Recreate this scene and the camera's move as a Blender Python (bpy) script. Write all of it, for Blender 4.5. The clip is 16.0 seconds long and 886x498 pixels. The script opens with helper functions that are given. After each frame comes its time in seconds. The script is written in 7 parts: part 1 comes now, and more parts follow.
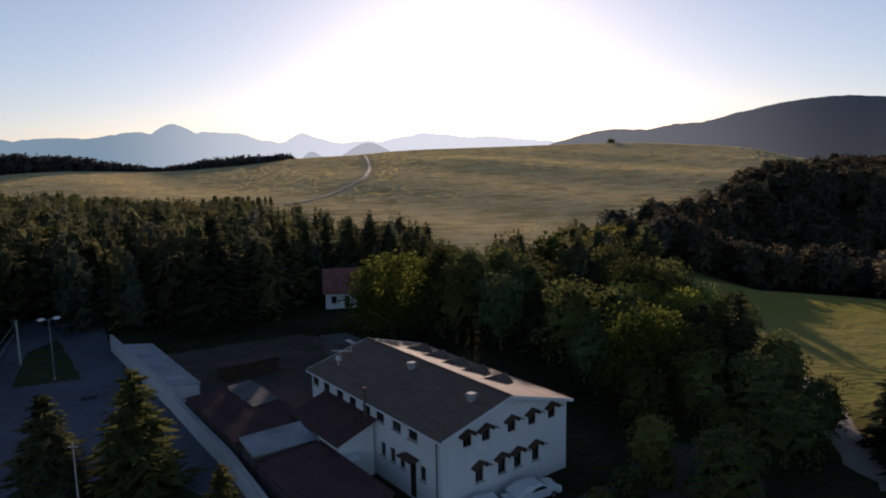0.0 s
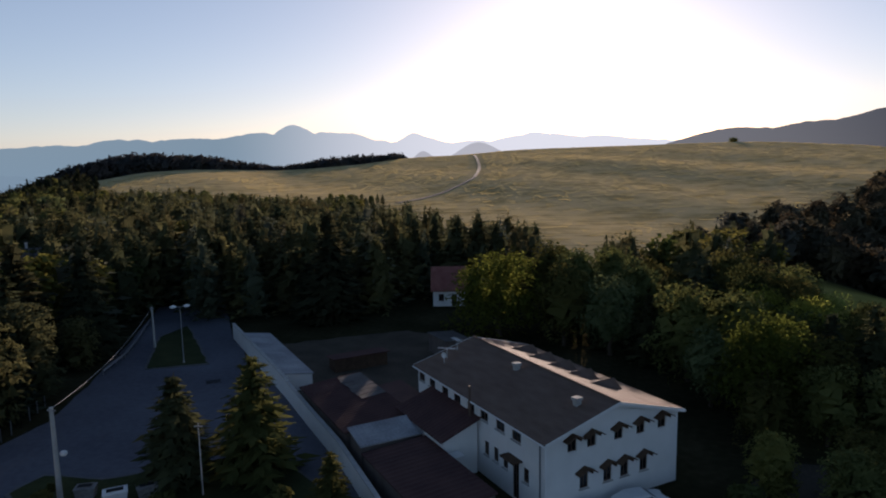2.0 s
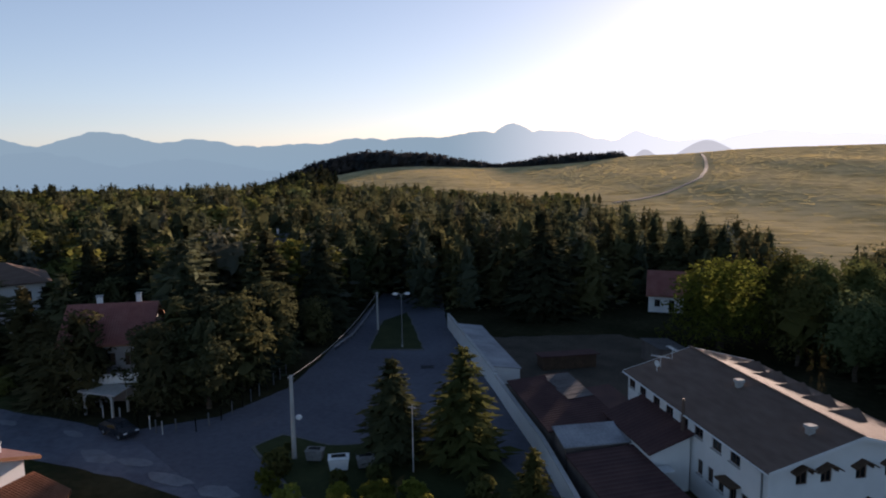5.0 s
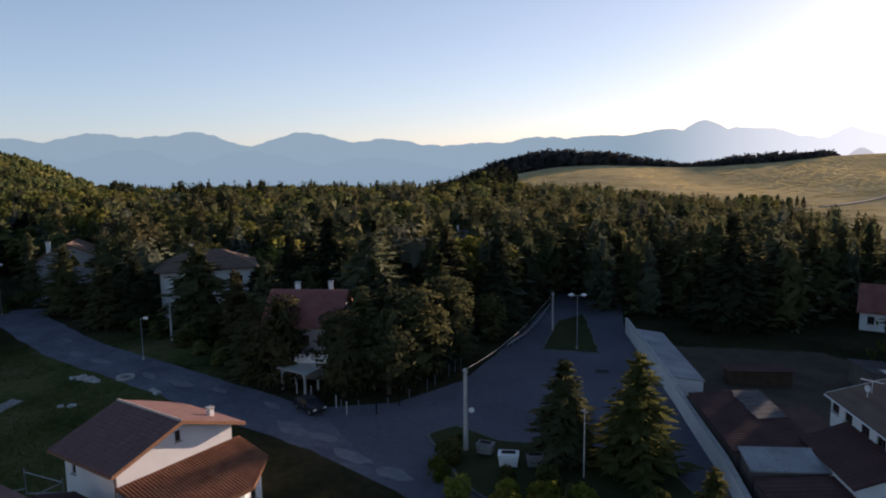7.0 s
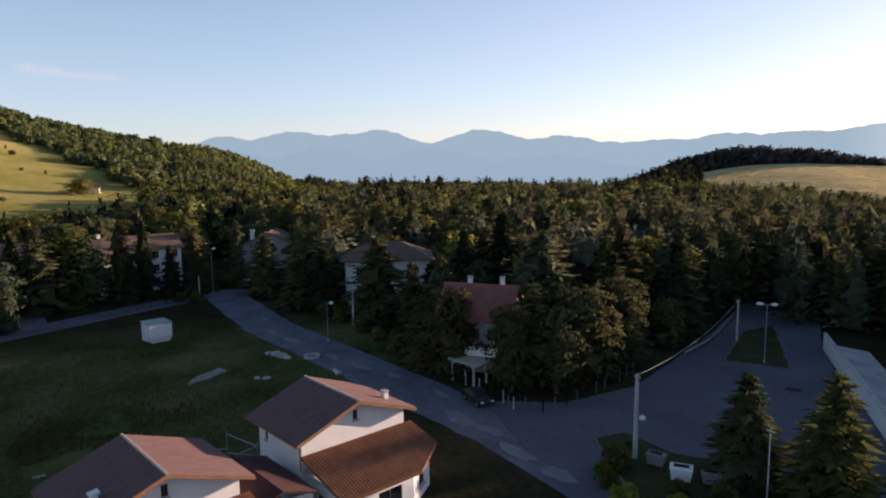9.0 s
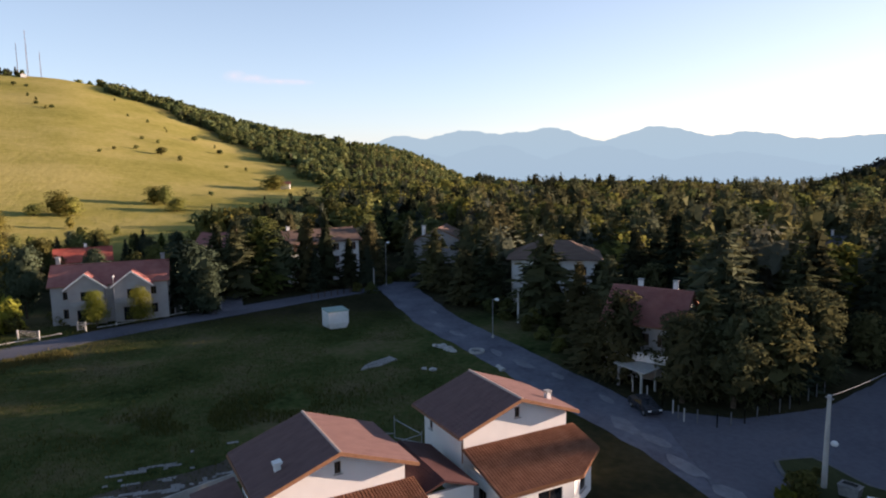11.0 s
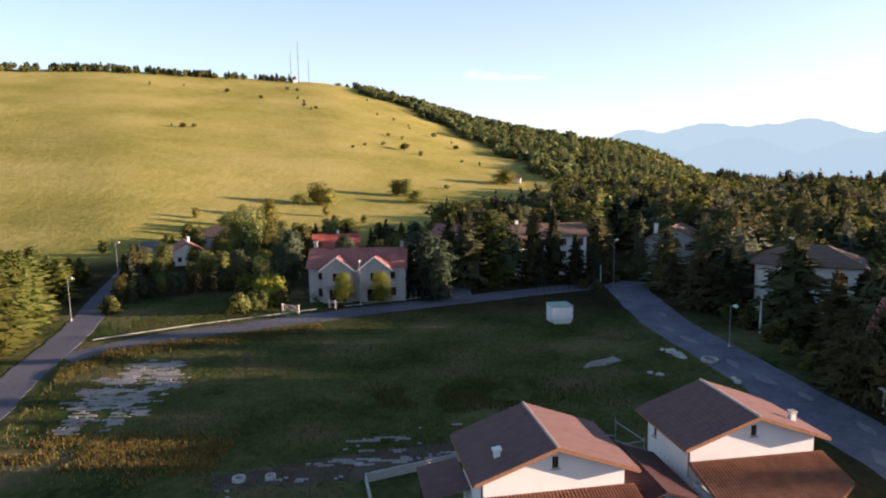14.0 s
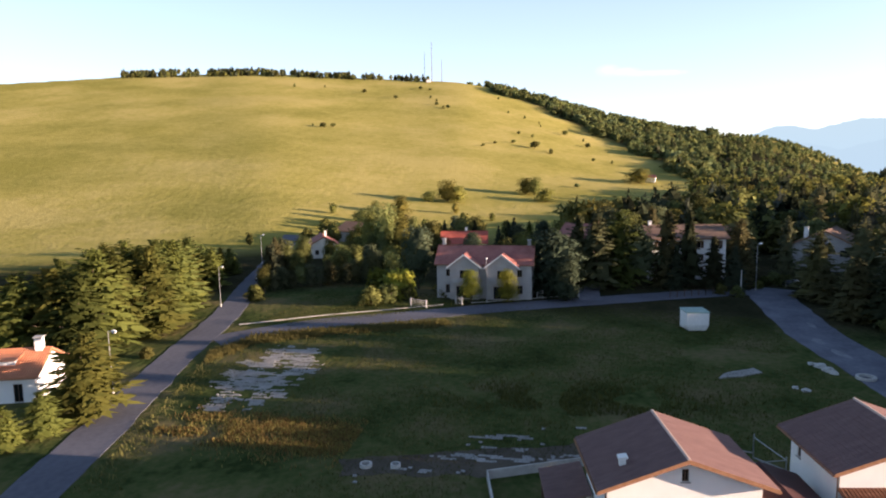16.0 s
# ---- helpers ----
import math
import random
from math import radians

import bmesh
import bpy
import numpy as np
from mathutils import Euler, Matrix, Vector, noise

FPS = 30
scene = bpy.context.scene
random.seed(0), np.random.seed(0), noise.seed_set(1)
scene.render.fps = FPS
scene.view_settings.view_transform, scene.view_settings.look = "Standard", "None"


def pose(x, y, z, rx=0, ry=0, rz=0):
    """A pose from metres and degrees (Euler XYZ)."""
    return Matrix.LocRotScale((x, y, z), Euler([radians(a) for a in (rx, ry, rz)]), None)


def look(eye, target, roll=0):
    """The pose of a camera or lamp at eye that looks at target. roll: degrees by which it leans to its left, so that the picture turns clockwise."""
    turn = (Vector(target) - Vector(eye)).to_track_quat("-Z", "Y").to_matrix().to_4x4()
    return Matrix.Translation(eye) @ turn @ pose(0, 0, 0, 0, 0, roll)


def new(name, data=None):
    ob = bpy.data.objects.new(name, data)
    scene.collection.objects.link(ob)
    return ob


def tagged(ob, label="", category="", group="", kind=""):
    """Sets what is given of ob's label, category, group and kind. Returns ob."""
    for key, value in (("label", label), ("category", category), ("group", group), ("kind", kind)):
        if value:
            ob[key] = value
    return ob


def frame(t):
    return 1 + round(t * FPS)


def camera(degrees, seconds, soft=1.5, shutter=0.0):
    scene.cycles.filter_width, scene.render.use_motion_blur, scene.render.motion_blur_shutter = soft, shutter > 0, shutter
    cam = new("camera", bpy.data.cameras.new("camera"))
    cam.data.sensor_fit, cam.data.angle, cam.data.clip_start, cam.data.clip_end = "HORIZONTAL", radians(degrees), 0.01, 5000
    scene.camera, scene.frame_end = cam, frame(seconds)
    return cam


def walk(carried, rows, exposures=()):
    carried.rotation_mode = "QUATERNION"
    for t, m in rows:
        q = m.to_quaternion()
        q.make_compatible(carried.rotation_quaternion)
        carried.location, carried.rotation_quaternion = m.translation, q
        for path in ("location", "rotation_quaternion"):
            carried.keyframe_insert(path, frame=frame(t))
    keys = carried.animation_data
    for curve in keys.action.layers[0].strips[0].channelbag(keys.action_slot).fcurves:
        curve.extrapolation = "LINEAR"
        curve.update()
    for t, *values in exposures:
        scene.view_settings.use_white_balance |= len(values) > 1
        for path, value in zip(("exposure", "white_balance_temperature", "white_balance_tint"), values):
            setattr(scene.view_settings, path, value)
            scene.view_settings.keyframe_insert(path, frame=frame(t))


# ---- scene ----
# A camera that hovers 27 m over the ground and turns to its left.
EYE = 27.0
cam = camera(65.98, 16.0, soft=2.0)
# seconds, yaw, pitch, roll
TURNS = [
    (0.0, 0.00, -8.17, 1.05),
    (0.5, 2.01, -8.14, 1.05),
    (1.0, 4.27, -8.09, 1.03),
    (1.5, 6.69, -8.06, 1.04),
    (2.0, 9.12, -8.04, 1.05),
    (2.5, 11.56, -8.02, 1.06),
    (3.0, 14.03, -8.03, 1.05),
    (5.5, 30.81, -7.87, 0.83),
    (6.0, 34.56, -7.83, 0.89),
    (6.5, 38.33, -7.80, 0.87),
    (7.0, 42.04, -7.81, 0.79),
    (7.5, 45.74, -7.83, 0.76),
    (8.0, 49.38, -7.86, 0.68),
    (8.5, 52.99, -7.87, 0.68),
    (9.0, 56.60, -7.89, 0.67),
    (11.5, 74.16, -7.86, 0.84),
    (12.0, 77.67, -7.88, 0.82),
    (12.5, 81.18, -7.90, 0.84),
    (13.0, 84.56, -7.93, 0.87),
    (13.5, 87.35, -7.95, 0.99),
    (14.0, 89.71, -7.97, 1.03),
    (14.5, 91.85, -7.99, 1.06),
    (15.0, 94.81, -7.98, 1.09),
    (15.5, 97.73, -7.96, 1.04),
    (16.0, 100.47, -7.93, 1.06),
]
EXPOSURES = [(0.0, 0.17, 6250, 27), (3.0, 0.26, 6300, 27), (5.5, 0.60, 6400, 29), (7.7, 0.62, 6500, 29), (9.0, 0.86, 6640, 30), (12.5, 1.30, 6800, 30), (16.0, 1.61, 6840, 29)]
walk(cam, [(t, pose(0, 0, EYE, 90 + pitch, roll, yaw)) for t, yaw, pitch, roll in TURNS], EXPOSURES)

# ---- light ----
SUN_AZ, SUN_EL = -2.0, 7.5          # degrees left of +y, degrees up
world = bpy.data.worlds.new("sky")
scene.world = world
world.use_nodes = True
wn, wl = world.node_tree.nodes, world.node_tree.links
sky = wn.new("ShaderNodeTexSky")
sky.sky_type, sky.sun_disc = "NISHITA", False
sky.sun_elevation, sky.sun_rotation = radians(SUN_EL), radians(-SUN_AZ)
sky.altitude, sky.air_density, sky.dust_density, sky.ozone_density = 900, 0.8, 0.7, 1.6
wn["Background"].inputs[1].default_value = 0.105
pale = wn.new("ShaderNodeHueSaturation")          # thin summer haze pales the sky
pale.inputs["Hue"].default_value, pale.inputs["Saturation"].default_value = 0.490, 1.02
wl.new(sky.outputs[0], pale.inputs["Color"])
veil = wn.new("ShaderNodeMix")                    # and whitens it a little
veil.data_type = "RGBA"
up, rise, thin = wn.new("ShaderNodeTexCoord"), wn.new("ShaderNodeSeparateXYZ"), wn.new("ShaderNodeMapRange")
wl.new(up.outputs["Generated"], rise.inputs[0])
wl.new(rise.outputs[2], thin.inputs[0])
thin.inputs["From Min"].default_value, thin.inputs["From Max"].default_value = 0.0, 0.6
thin.inputs["To Min"].default_value, thin.inputs["To Max"].default_value = 0.42, 0.0
side, cream = wn.new("ShaderNodeVectorMath"), wn.new("ShaderNodeMix")
side.operation = "DOT_PRODUCT"
side.inputs[1].default_value = (-math.sin(radians(SUN_AZ)), math.cos(radians(SUN_AZ)), 0)
wl.new(up.outputs["Generated"], side.inputs[0])
warm = wn.new("ShaderNodeMapRange")
warm.inputs["From Min"].default_value, warm.inputs["From Max"].default_value = 0.3, 1.0
wl.new(side.outputs["Value"], warm.inputs[0])
cream.data_type = "RGBA"
cream.inputs[6].default_value, cream.inputs[7].default_value = (3.6, 4.9, 5.65, 1), (5.2, 5.55, 5.4, 1)
wl.new(warm.outputs[0], cream.inputs[0])
wl.new(cream.outputs[2], veil.inputs[7])
wl.new(thin.outputs[0], veil.inputs[0])
wl.new(pale.outputs[0], veil.inputs[6])
wl.new(veil.outputs[2], wn["Background"].inputs[0])
sun = new("sun", bpy.data.lights.new("sun", "SUN"))
sun.data.energy, sun.data.angle, sun.data.color = 5.8, radians(0.6), (1.0, 0.82, 0.60)
sun_way = Vector((-math.sin(radians(SUN_AZ)) * math.cos(radians(SUN_EL)), math.cos(radians(SUN_AZ)) * math.cos(radians(SUN_EL)), math.sin(radians(SUN_EL))))
sun.matrix_world = look(sun_way * 100, (0, 0, 0))

# ---- materials ----


def surf(name, c1, c2, scale=2.0, rough=0.85, bump=0.2, fine=25.0, metal=0.0, where="Object", spread=0.0, stretch=(1, 1, 1)):
    """A two-colour surface with large stains, fine grain, relief and some spread between objects."""
    m = bpy.data.materials.new(name)
    m.use_nodes = True
    n, l = m.node_tree.nodes, m.node_tree.links
    b = n["Principled BSDF"]
    b.inputs["Roughness"].default_value, b.inputs["Metallic"].default_value = rough, metal
    b.inputs["Specular IOR Level"].default_value = 0.3 if rough < 0.7 else 0.08
    if where == "World":
        co = n.new("ShaderNodeNewGeometry").outputs["Position"]
    else:
        co = n.new("ShaderNodeTexCoord").outputs[where]
    mp = n.new("ShaderNodeMapping")
    mp.inputs["Scale"].default_value = stretch
    l.new(co, mp.inputs[0])
    big, small = n.new("ShaderNodeTexNoise"), n.new("ShaderNodeTexNoise")
    big.inputs["Scale"].default_value, small.inputs["Scale"].default_value = scale, fine
    big.inputs["Detail"].default_value, small.inputs["Detail"].default_value = 5, 3
    for k in (big, small):
        l.new(mp.outputs[0], k.inputs["Vector"])
    add = n.new("ShaderNodeMath")
    add.operation = "MULTIPLY_ADD"
    l.new(small.outputs[0], add.inputs[0])
    add.inputs[1].default_value = 0.5
    l.new(big.outputs[0], add.inputs[2])
    ramp = n.new("ShaderNodeMapRange")
    ramp.inputs["From Min"].default_value, ramp.inputs["From Max"].default_value = 0.5, 1.0
    l.new(add.outputs[0], ramp.inputs[0])
    mix = n.new("ShaderNodeMix")
    mix.data_type = "RGBA"
    mix.inputs[6].default_value, mix.inputs[7].default_value = (*c1, 1), (*c2, 1)
    l.new(ramp.outputs[0], mix.inputs[0])
    out = mix.outputs[2]
    if spread:
        hsv, info = n.new("ShaderNodeHueSaturation"), n.new("ShaderNodeObjectInfo")
        val = n.new("ShaderNodeMapRange")
        val.inputs["To Min"].default_value, val.inputs["To Max"].default_value = 1 - spread, 1 + spread
        l.new(info.outputs["Random"], val.inputs[0])
        l.new(val.outputs[0], hsv.inputs["Value"])
        l.new(out, hsv.inputs["Color"])
        out = hsv.outputs[0]
    l.new(out, b.inputs["Base Color"])
    bp = n.new("ShaderNodeBump")
    bp.inputs["Strength"].default_value, bp.inputs["Distance"].default_value = bump, 0.05
    l.new(small.outputs[0], bp.inputs["Height"])
    l.new(bp.outputs[0], b.inputs["Normal"])
    return m


def foliage(name, c1, c2, glow=0.35, spread=0.25):
    """Leaves: dull on top, letting some light through, each leaf clump and each tree of its own tone."""
    m = bpy.data.materials.new(name)
    m.use_nodes = True
    n, l = m.node_tree.nodes, m.node_tree.links
    n.remove(n["Principled BSDF"])
    geo, info = n.new("ShaderNodeNewGeometry"), n.new("ShaderNodeObjectInfo")
    mix = n.new("ShaderNodeMix")
    mix.data_type = "RGBA"
    mix.inputs[6].default_value, mix.inputs[7].default_value = (*c1, 1), (*c2, 1)
    even = n.new("ShaderNodeMapRange")
    even.inputs["To Min"].default_value, even.inputs["To Max"].default_value = 0.25, 0.75
    l.new(geo.outputs["Random Per Island"], even.inputs[0])
    l.new(even.outputs[0], mix.inputs[0])
    noi = n.new("ShaderNodeTexNoise")
    noi.inputs["Scale"].default_value = 0.13
    l.new(geo.outputs["Position"], noi.inputs["Vector"])
    add = n.new("ShaderNodeMath")
    l.new(info.outputs["Random"], add.inputs[0])
    l.new(noi.outputs[0], add.inputs[1])
    val = n.new("ShaderNodeMapRange")
    val.inputs["From Min"].default_value, val.inputs["From Max"].default_value = 0.2, 1.4
    val.inputs["To Min"].default_value, val.inputs["To Max"].default_value = 1 - spread, 1 + spread
    l.new(add.outputs[0], val.inputs[0])
    hsv = n.new("ShaderNodeHueSaturation")
    l.new(val.outputs[0], hsv.inputs["Value"])
    att, tone, tint, ramp = n.new("ShaderNodeAttribute"), n.new("ShaderNodeMath"), n.new("ShaderNodeMix"), n.new("ShaderNodeValToRGB")
    att.attribute_name, tone.operation = "tone", "ADD"
    l.new(att.outputs["Fac"], tone.inputs[0])
    l.new(info.outputs["Random"], tone.inputs[1])
    wrap = n.new("ShaderNodeMath")
    wrap.operation = "FRACT"
    l.new(tone.outputs[0], wrap.inputs[0])
    l.new(wrap.outputs[0], ramp.inputs[0])
    stops = ((0.0, (0.6, 0.68, 0.64)), (0.3, (1.15, 0.95, 0.78)), (0.55, (0.85, 0.9, 0.85)), (0.8, (1.32, 1.2, 0.9)), (1.0, (0.9, 1.0, 1.15)))
    while len(ramp.color_ramp.elements) < len(stops):
        ramp.color_ramp.elements.new(0.5)
    for e, (p, c) in zip(ramp.color_ramp.elements, stops):
        e.position, e.color = p, (*c, 1)
    tint.data_type, tint.blend_type = "RGBA", "MULTIPLY"
    tint.inputs[0].default_value = 1.0
    l.new(mix.outputs[2], tint.inputs[6])
    l.new(ramp.outputs[0], tint.inputs[7])
    l.new(tint.outputs[2], hsv.inputs["Color"])
    d, t, s = n.new("ShaderNodeBsdfDiffuse"), n.new("ShaderNodeBsdfTranslucent"), n.new("ShaderNodeMixShader")
    s.inputs[0].default_value = glow
    l.new(hsv.outputs[0], d.inputs[0])
    l.new(hsv.outputs[0], t.inputs[0])
    l.new(d.outputs[0], s.inputs[1])
    l.new(t.outputs[0], s.inputs[2])
    l.new(s.outputs[0], n["Material Output"].inputs[0])
    return m


PLASTER = surf("white_plaster", (0.74, 0.73, 0.70), (0.82, 0.81, 0.78), 0.6, 0.9, 0.15)
CREAM = surf("cream_plaster", (0.62, 0.57, 0.48), (0.74, 0.69, 0.60), 0.6, 0.9, 0.15)
GREYPLASTER = surf("grey_plaster", (0.33, 0.315, 0.305), (0.43, 0.415, 0.40), 0.6, 0.9, 0.2)
ROOF_GREY = surf("weathered_brown_roof", (0.132, 0.088, 0.068), (0.188, 0.130, 0.102), 0.5, 0.8, 0.5, 14.0, stretch=(1, 3, 3))
ROOF_BROWN = surf("brown_tile_roof", (0.180, 0.106, 0.098), (0.250, 0.152, 0.138), 0.8, 0.75, 0.5, 12.0, stretch=(3, 1, 1))
ROOF_TERRA = surf("terracotta_tiles", (0.20, 0.088, 0.050), (0.31, 0.145, 0.088), 1.2, 0.8, 0.4, 9.0)
ROOF_RED = surf("red_tile_roof", (0.27, 0.100, 0.085), (0.38, 0.165, 0.14), 0.8, 0.75, 0.4, 10.0)
ROOF_ORANGE = surf("orange_tile_roof", (0.46, 0.17, 0.09), (0.58, 0.25, 0.14), 0.8, 0.75, 0.4, 10.0)
ROOF_SCARLET = surf("bright_red_tiles", (0.40, 0.085, 0.06), (0.52, 0.14, 0.10), 0.8, 0.75, 0.4, 10.0)
ROOF_RUST = surf("dark_red_sheet_roof", (0.062, 0.031, 0.031), (0.11, 0.056, 0.05), 0.4, 0.7, 0.3, 6.0)
SHEET = surf("pale_corrugated_sheet", (0.22, 0.225, 0.235), (0.44, 0.44, 0.45), 0.35, 0.7, 0.3, 5.0)
SHEETDULL = surf("dull_corrugated_sheet", (0.16, 0.155, 0.15), (0.30, 0.29, 0.28), 0.6, 0.7, 0.3, 5.0)
RIDGE = surf("pale_ridge_mortar", (0.48, 0.36, 0.30), (0.62, 0.50, 0.43), 1.0, 0.85, 0.3)
SHEDWALL = surf("dark_brown_render", (0.11, 0.09, 0.08), (0.17, 0.145, 0.13), 0.8, 0.9, 0.25)
TORNSHEET = surf("tarnished_corrugated_sheet", (0.085, 0.078, 0.076), (0.15, 0.14, 0.135), 0.6, 0.75, 0.3, 5.0)
BITUMEN = surf("grey_bitumen_roof", (0.10, 0.10, 0.10), (0.17, 0.165, 0.16), 0.4, 0.9, 0.3)
WOODDARK = surf("dark_stained_wood", (0.07, 0.045, 0.03), (0.12, 0.075, 0.05), 3.0, 0.7, 0.2)
FASCIA = surf("brown_fascia_board", (0.27, 0.13, 0.07), (0.36, 0.19, 0.11), 3.0, 0.7, 0.2)
FRAME = surf("brown_window_frame", (0.10, 0.06, 0.04), (0.15, 0.09, 0.06), 4.0, 0.6, 0.1)
METAL = surf("galvanised_steel", (0.26, 0.27, 0.28), (0.36, 0.37, 0.38), 3.0, 0.45, 0.1, 20.0, 0.6)
WHITEMETAL = surf("white_enamel", (0.72, 0.72, 0.70), (0.82, 0.82, 0.80), 2.0, 0.4, 0.05)
CONCRETE = surf("weathered_concrete", (0.36, 0.35, 0.33), (0.50, 0.49, 0.46), 1.5, 0.9, 0.3)
GREENROOF = surf("pale_green_panel", (0.20, 0.33, 0.30), (0.27, 0.40, 0.36), 1.0, 0.6, 0.1)
BARK = surf("bark", (0.06, 0.045, 0.03), (0.13, 0.10, 0.07), 4.0, 0.95, 0.6)
ASPHALT = surf("worn_asphalt", (0.086, 0.090, 0.110), (0.140, 0.144, 0.168), 0.10, 0.9, 0.3, 1.6, where="World")
PATCHED = surf("patched_asphalt", (0.090, 0.094, 0.118), (0.180, 0.186, 0.216), 0.22, 0.9, 0.3, 1.5, where="World")
TRACKDIRT = surf("dull_field_track", (0.20, 0.165, 0.13), (0.30, 0.25, 0.20), 0.4, 0.95, 0.4, 3.0, where="World")
WORNROAD = surf("pale_worn_asphalt", (0.155, 0.16, 0.178), (0.25, 0.255, 0.27), 0.8, 0.9, 0.4, 5.0, where="World")
DIRT = surf("pale_dirt_track", (0.24, 0.20, 0.16), (0.36, 0.31, 0.25), 0.4, 0.95, 0.4, 3.0, where="World")
GRAVEL = surf("pale_broken_gravel", (0.20, 0.195, 0.18), (0.36, 0.35, 0.33), 0.6, 0.95, 0.5, 4.0, where="World")
DARKKERB = surf("dark_kerbstone", (0.10, 0.10, 0.10), (0.17, 0.17, 0.165), 1.5, 0.9, 0.3)
# reddish grass; the sunlight on its strip is put into the colour
REDGRASS = foliage("sunlit_red_grass", (0.19, 0.125, 0.052), (0.28, 0.195, 0.082), 0.5, 0.25)
EARTH = surf("bare_earth", (0.055, 0.045, 0.035), (0.12, 0.10, 0.075), 0.25, 0.95, 0.5, 3.0, where="World")
ROUGHGRASS = surf("verge_grass", (0.028, 0.038, 0.015), (0.056, 0.064, 0.025), 0.3, 0.95, 0.6, 3.0, where="World")
RUBBER = surf("black_rubber", (0.02, 0.02, 0.02), (0.035, 0.035, 0.035), 5.0, 0.8, 0.1)
CARDARK = surf("dark_car_paint", (0.018, 0.02, 0.025), (0.03, 0.032, 0.038), 2.0, 0.25, 0.0)
CARWHITE = surf("white_car_paint", (0.70, 0.70, 0.70), (0.78, 0.78, 0.78), 2.0, 0.25, 0.0)
GLASS = bpy.data.materials.new("dark_window_glass")
GLASS.use_nodes = True
GLASS.node_tree.nodes["Principled BSDF"].inputs["Base Color"].default_value = (0.012, 0.014, 0.017, 1)
GLASS.node_tree.nodes["Principled BSDF"].inputs["Roughness"].default_value = 0.08
SPRUCE = foliage("spruce_needles", (0.027, 0.034, 0.024), (0.053, 0.061, 0.037), 0.22)
PINE = foliage("pine_needles", (0.057, 0.062, 0.038), (0.105, 0.109, 0.058), 0.3)
# brighter copies of the spruce and pine needles, sunlight put into their colour
SUNSPRUCE = foliage("sunlit_spruce_needles", (0.050, 0.058, 0.024), (0.094, 0.098, 0.038), 0.35, 0.2)
SUNPINE = foliage("sunlit_pine_needles", (0.050, 0.068, 0.022), (0.108, 0.124, 0.038), 0.34, 0.3)
# bluish grey: distance haze is mixed into the belt's leaf colour
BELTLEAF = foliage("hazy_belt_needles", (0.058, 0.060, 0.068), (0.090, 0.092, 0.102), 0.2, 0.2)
# lightened green: the hill's haze is painted into these leaves
HILLLEAF = foliage("hazy_hill_leaves", (0.085, 0.108, 0.048), (0.135, 0.16, 0.07), 0.3, 0.3)
BROADLEAF = foliage("broadleaf_leaves", (0.075, 0.089, 0.035), (0.134, 0.143, 0.054), 0.34, 0.45)
# dull brownish leaves: the slope's shade and some haze are in the colour
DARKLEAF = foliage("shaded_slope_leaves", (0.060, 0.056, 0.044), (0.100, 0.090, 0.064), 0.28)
LIMELEAF = foliage("yellow_green_leaves", (0.15, 0.178, 0.034), (0.26, 0.275, 0.064), 0.58)
SILVERLEAF = foliage("silver_green_leaves", (0.048, 0.066, 0.044), (0.088, 0.110, 0.076), 0.3)
DRYGRASS = foliage("dry_grass_blades", (0.100, 0.105, 0.042), (0.165, 0.152, 0.065), 0.45, 0.3)
CROP = foliage("ripening_crop", (0.30, 0.25, 0.125), (0.37, 0.305, 0.158), 0.45, 0.12)
GREENGRASS = foliage("green_grass_blades", (0.044, 0.058, 0.020), (0.082, 0.092, 0.034), 0.35, 0.35)
# yellower, brighter broadleaf colour with the sun on the crowns put into it
YELLOWLEAF = foliage("sunlit_wood_leaves", (0.118, 0.130, 0.040), (0.19, 0.196, 0.064), 0.38, 0.4)
SILVERFIR = foliage("silver_fir_needles", (0.064, 0.076, 0.064), (0.105, 0.118, 0.096), 0.25, 0.3)
BLUEPINE = foliage("blue_pine_needles", (0.026, 0.040, 0.032), (0.046, 0.064, 0.051), 0.22, 0.25)
WEED = foliage("dark_weed_leaves", (0.050, 0.066, 0.024), (0.085, 0.098, 0.036), 0.4, 0.3)

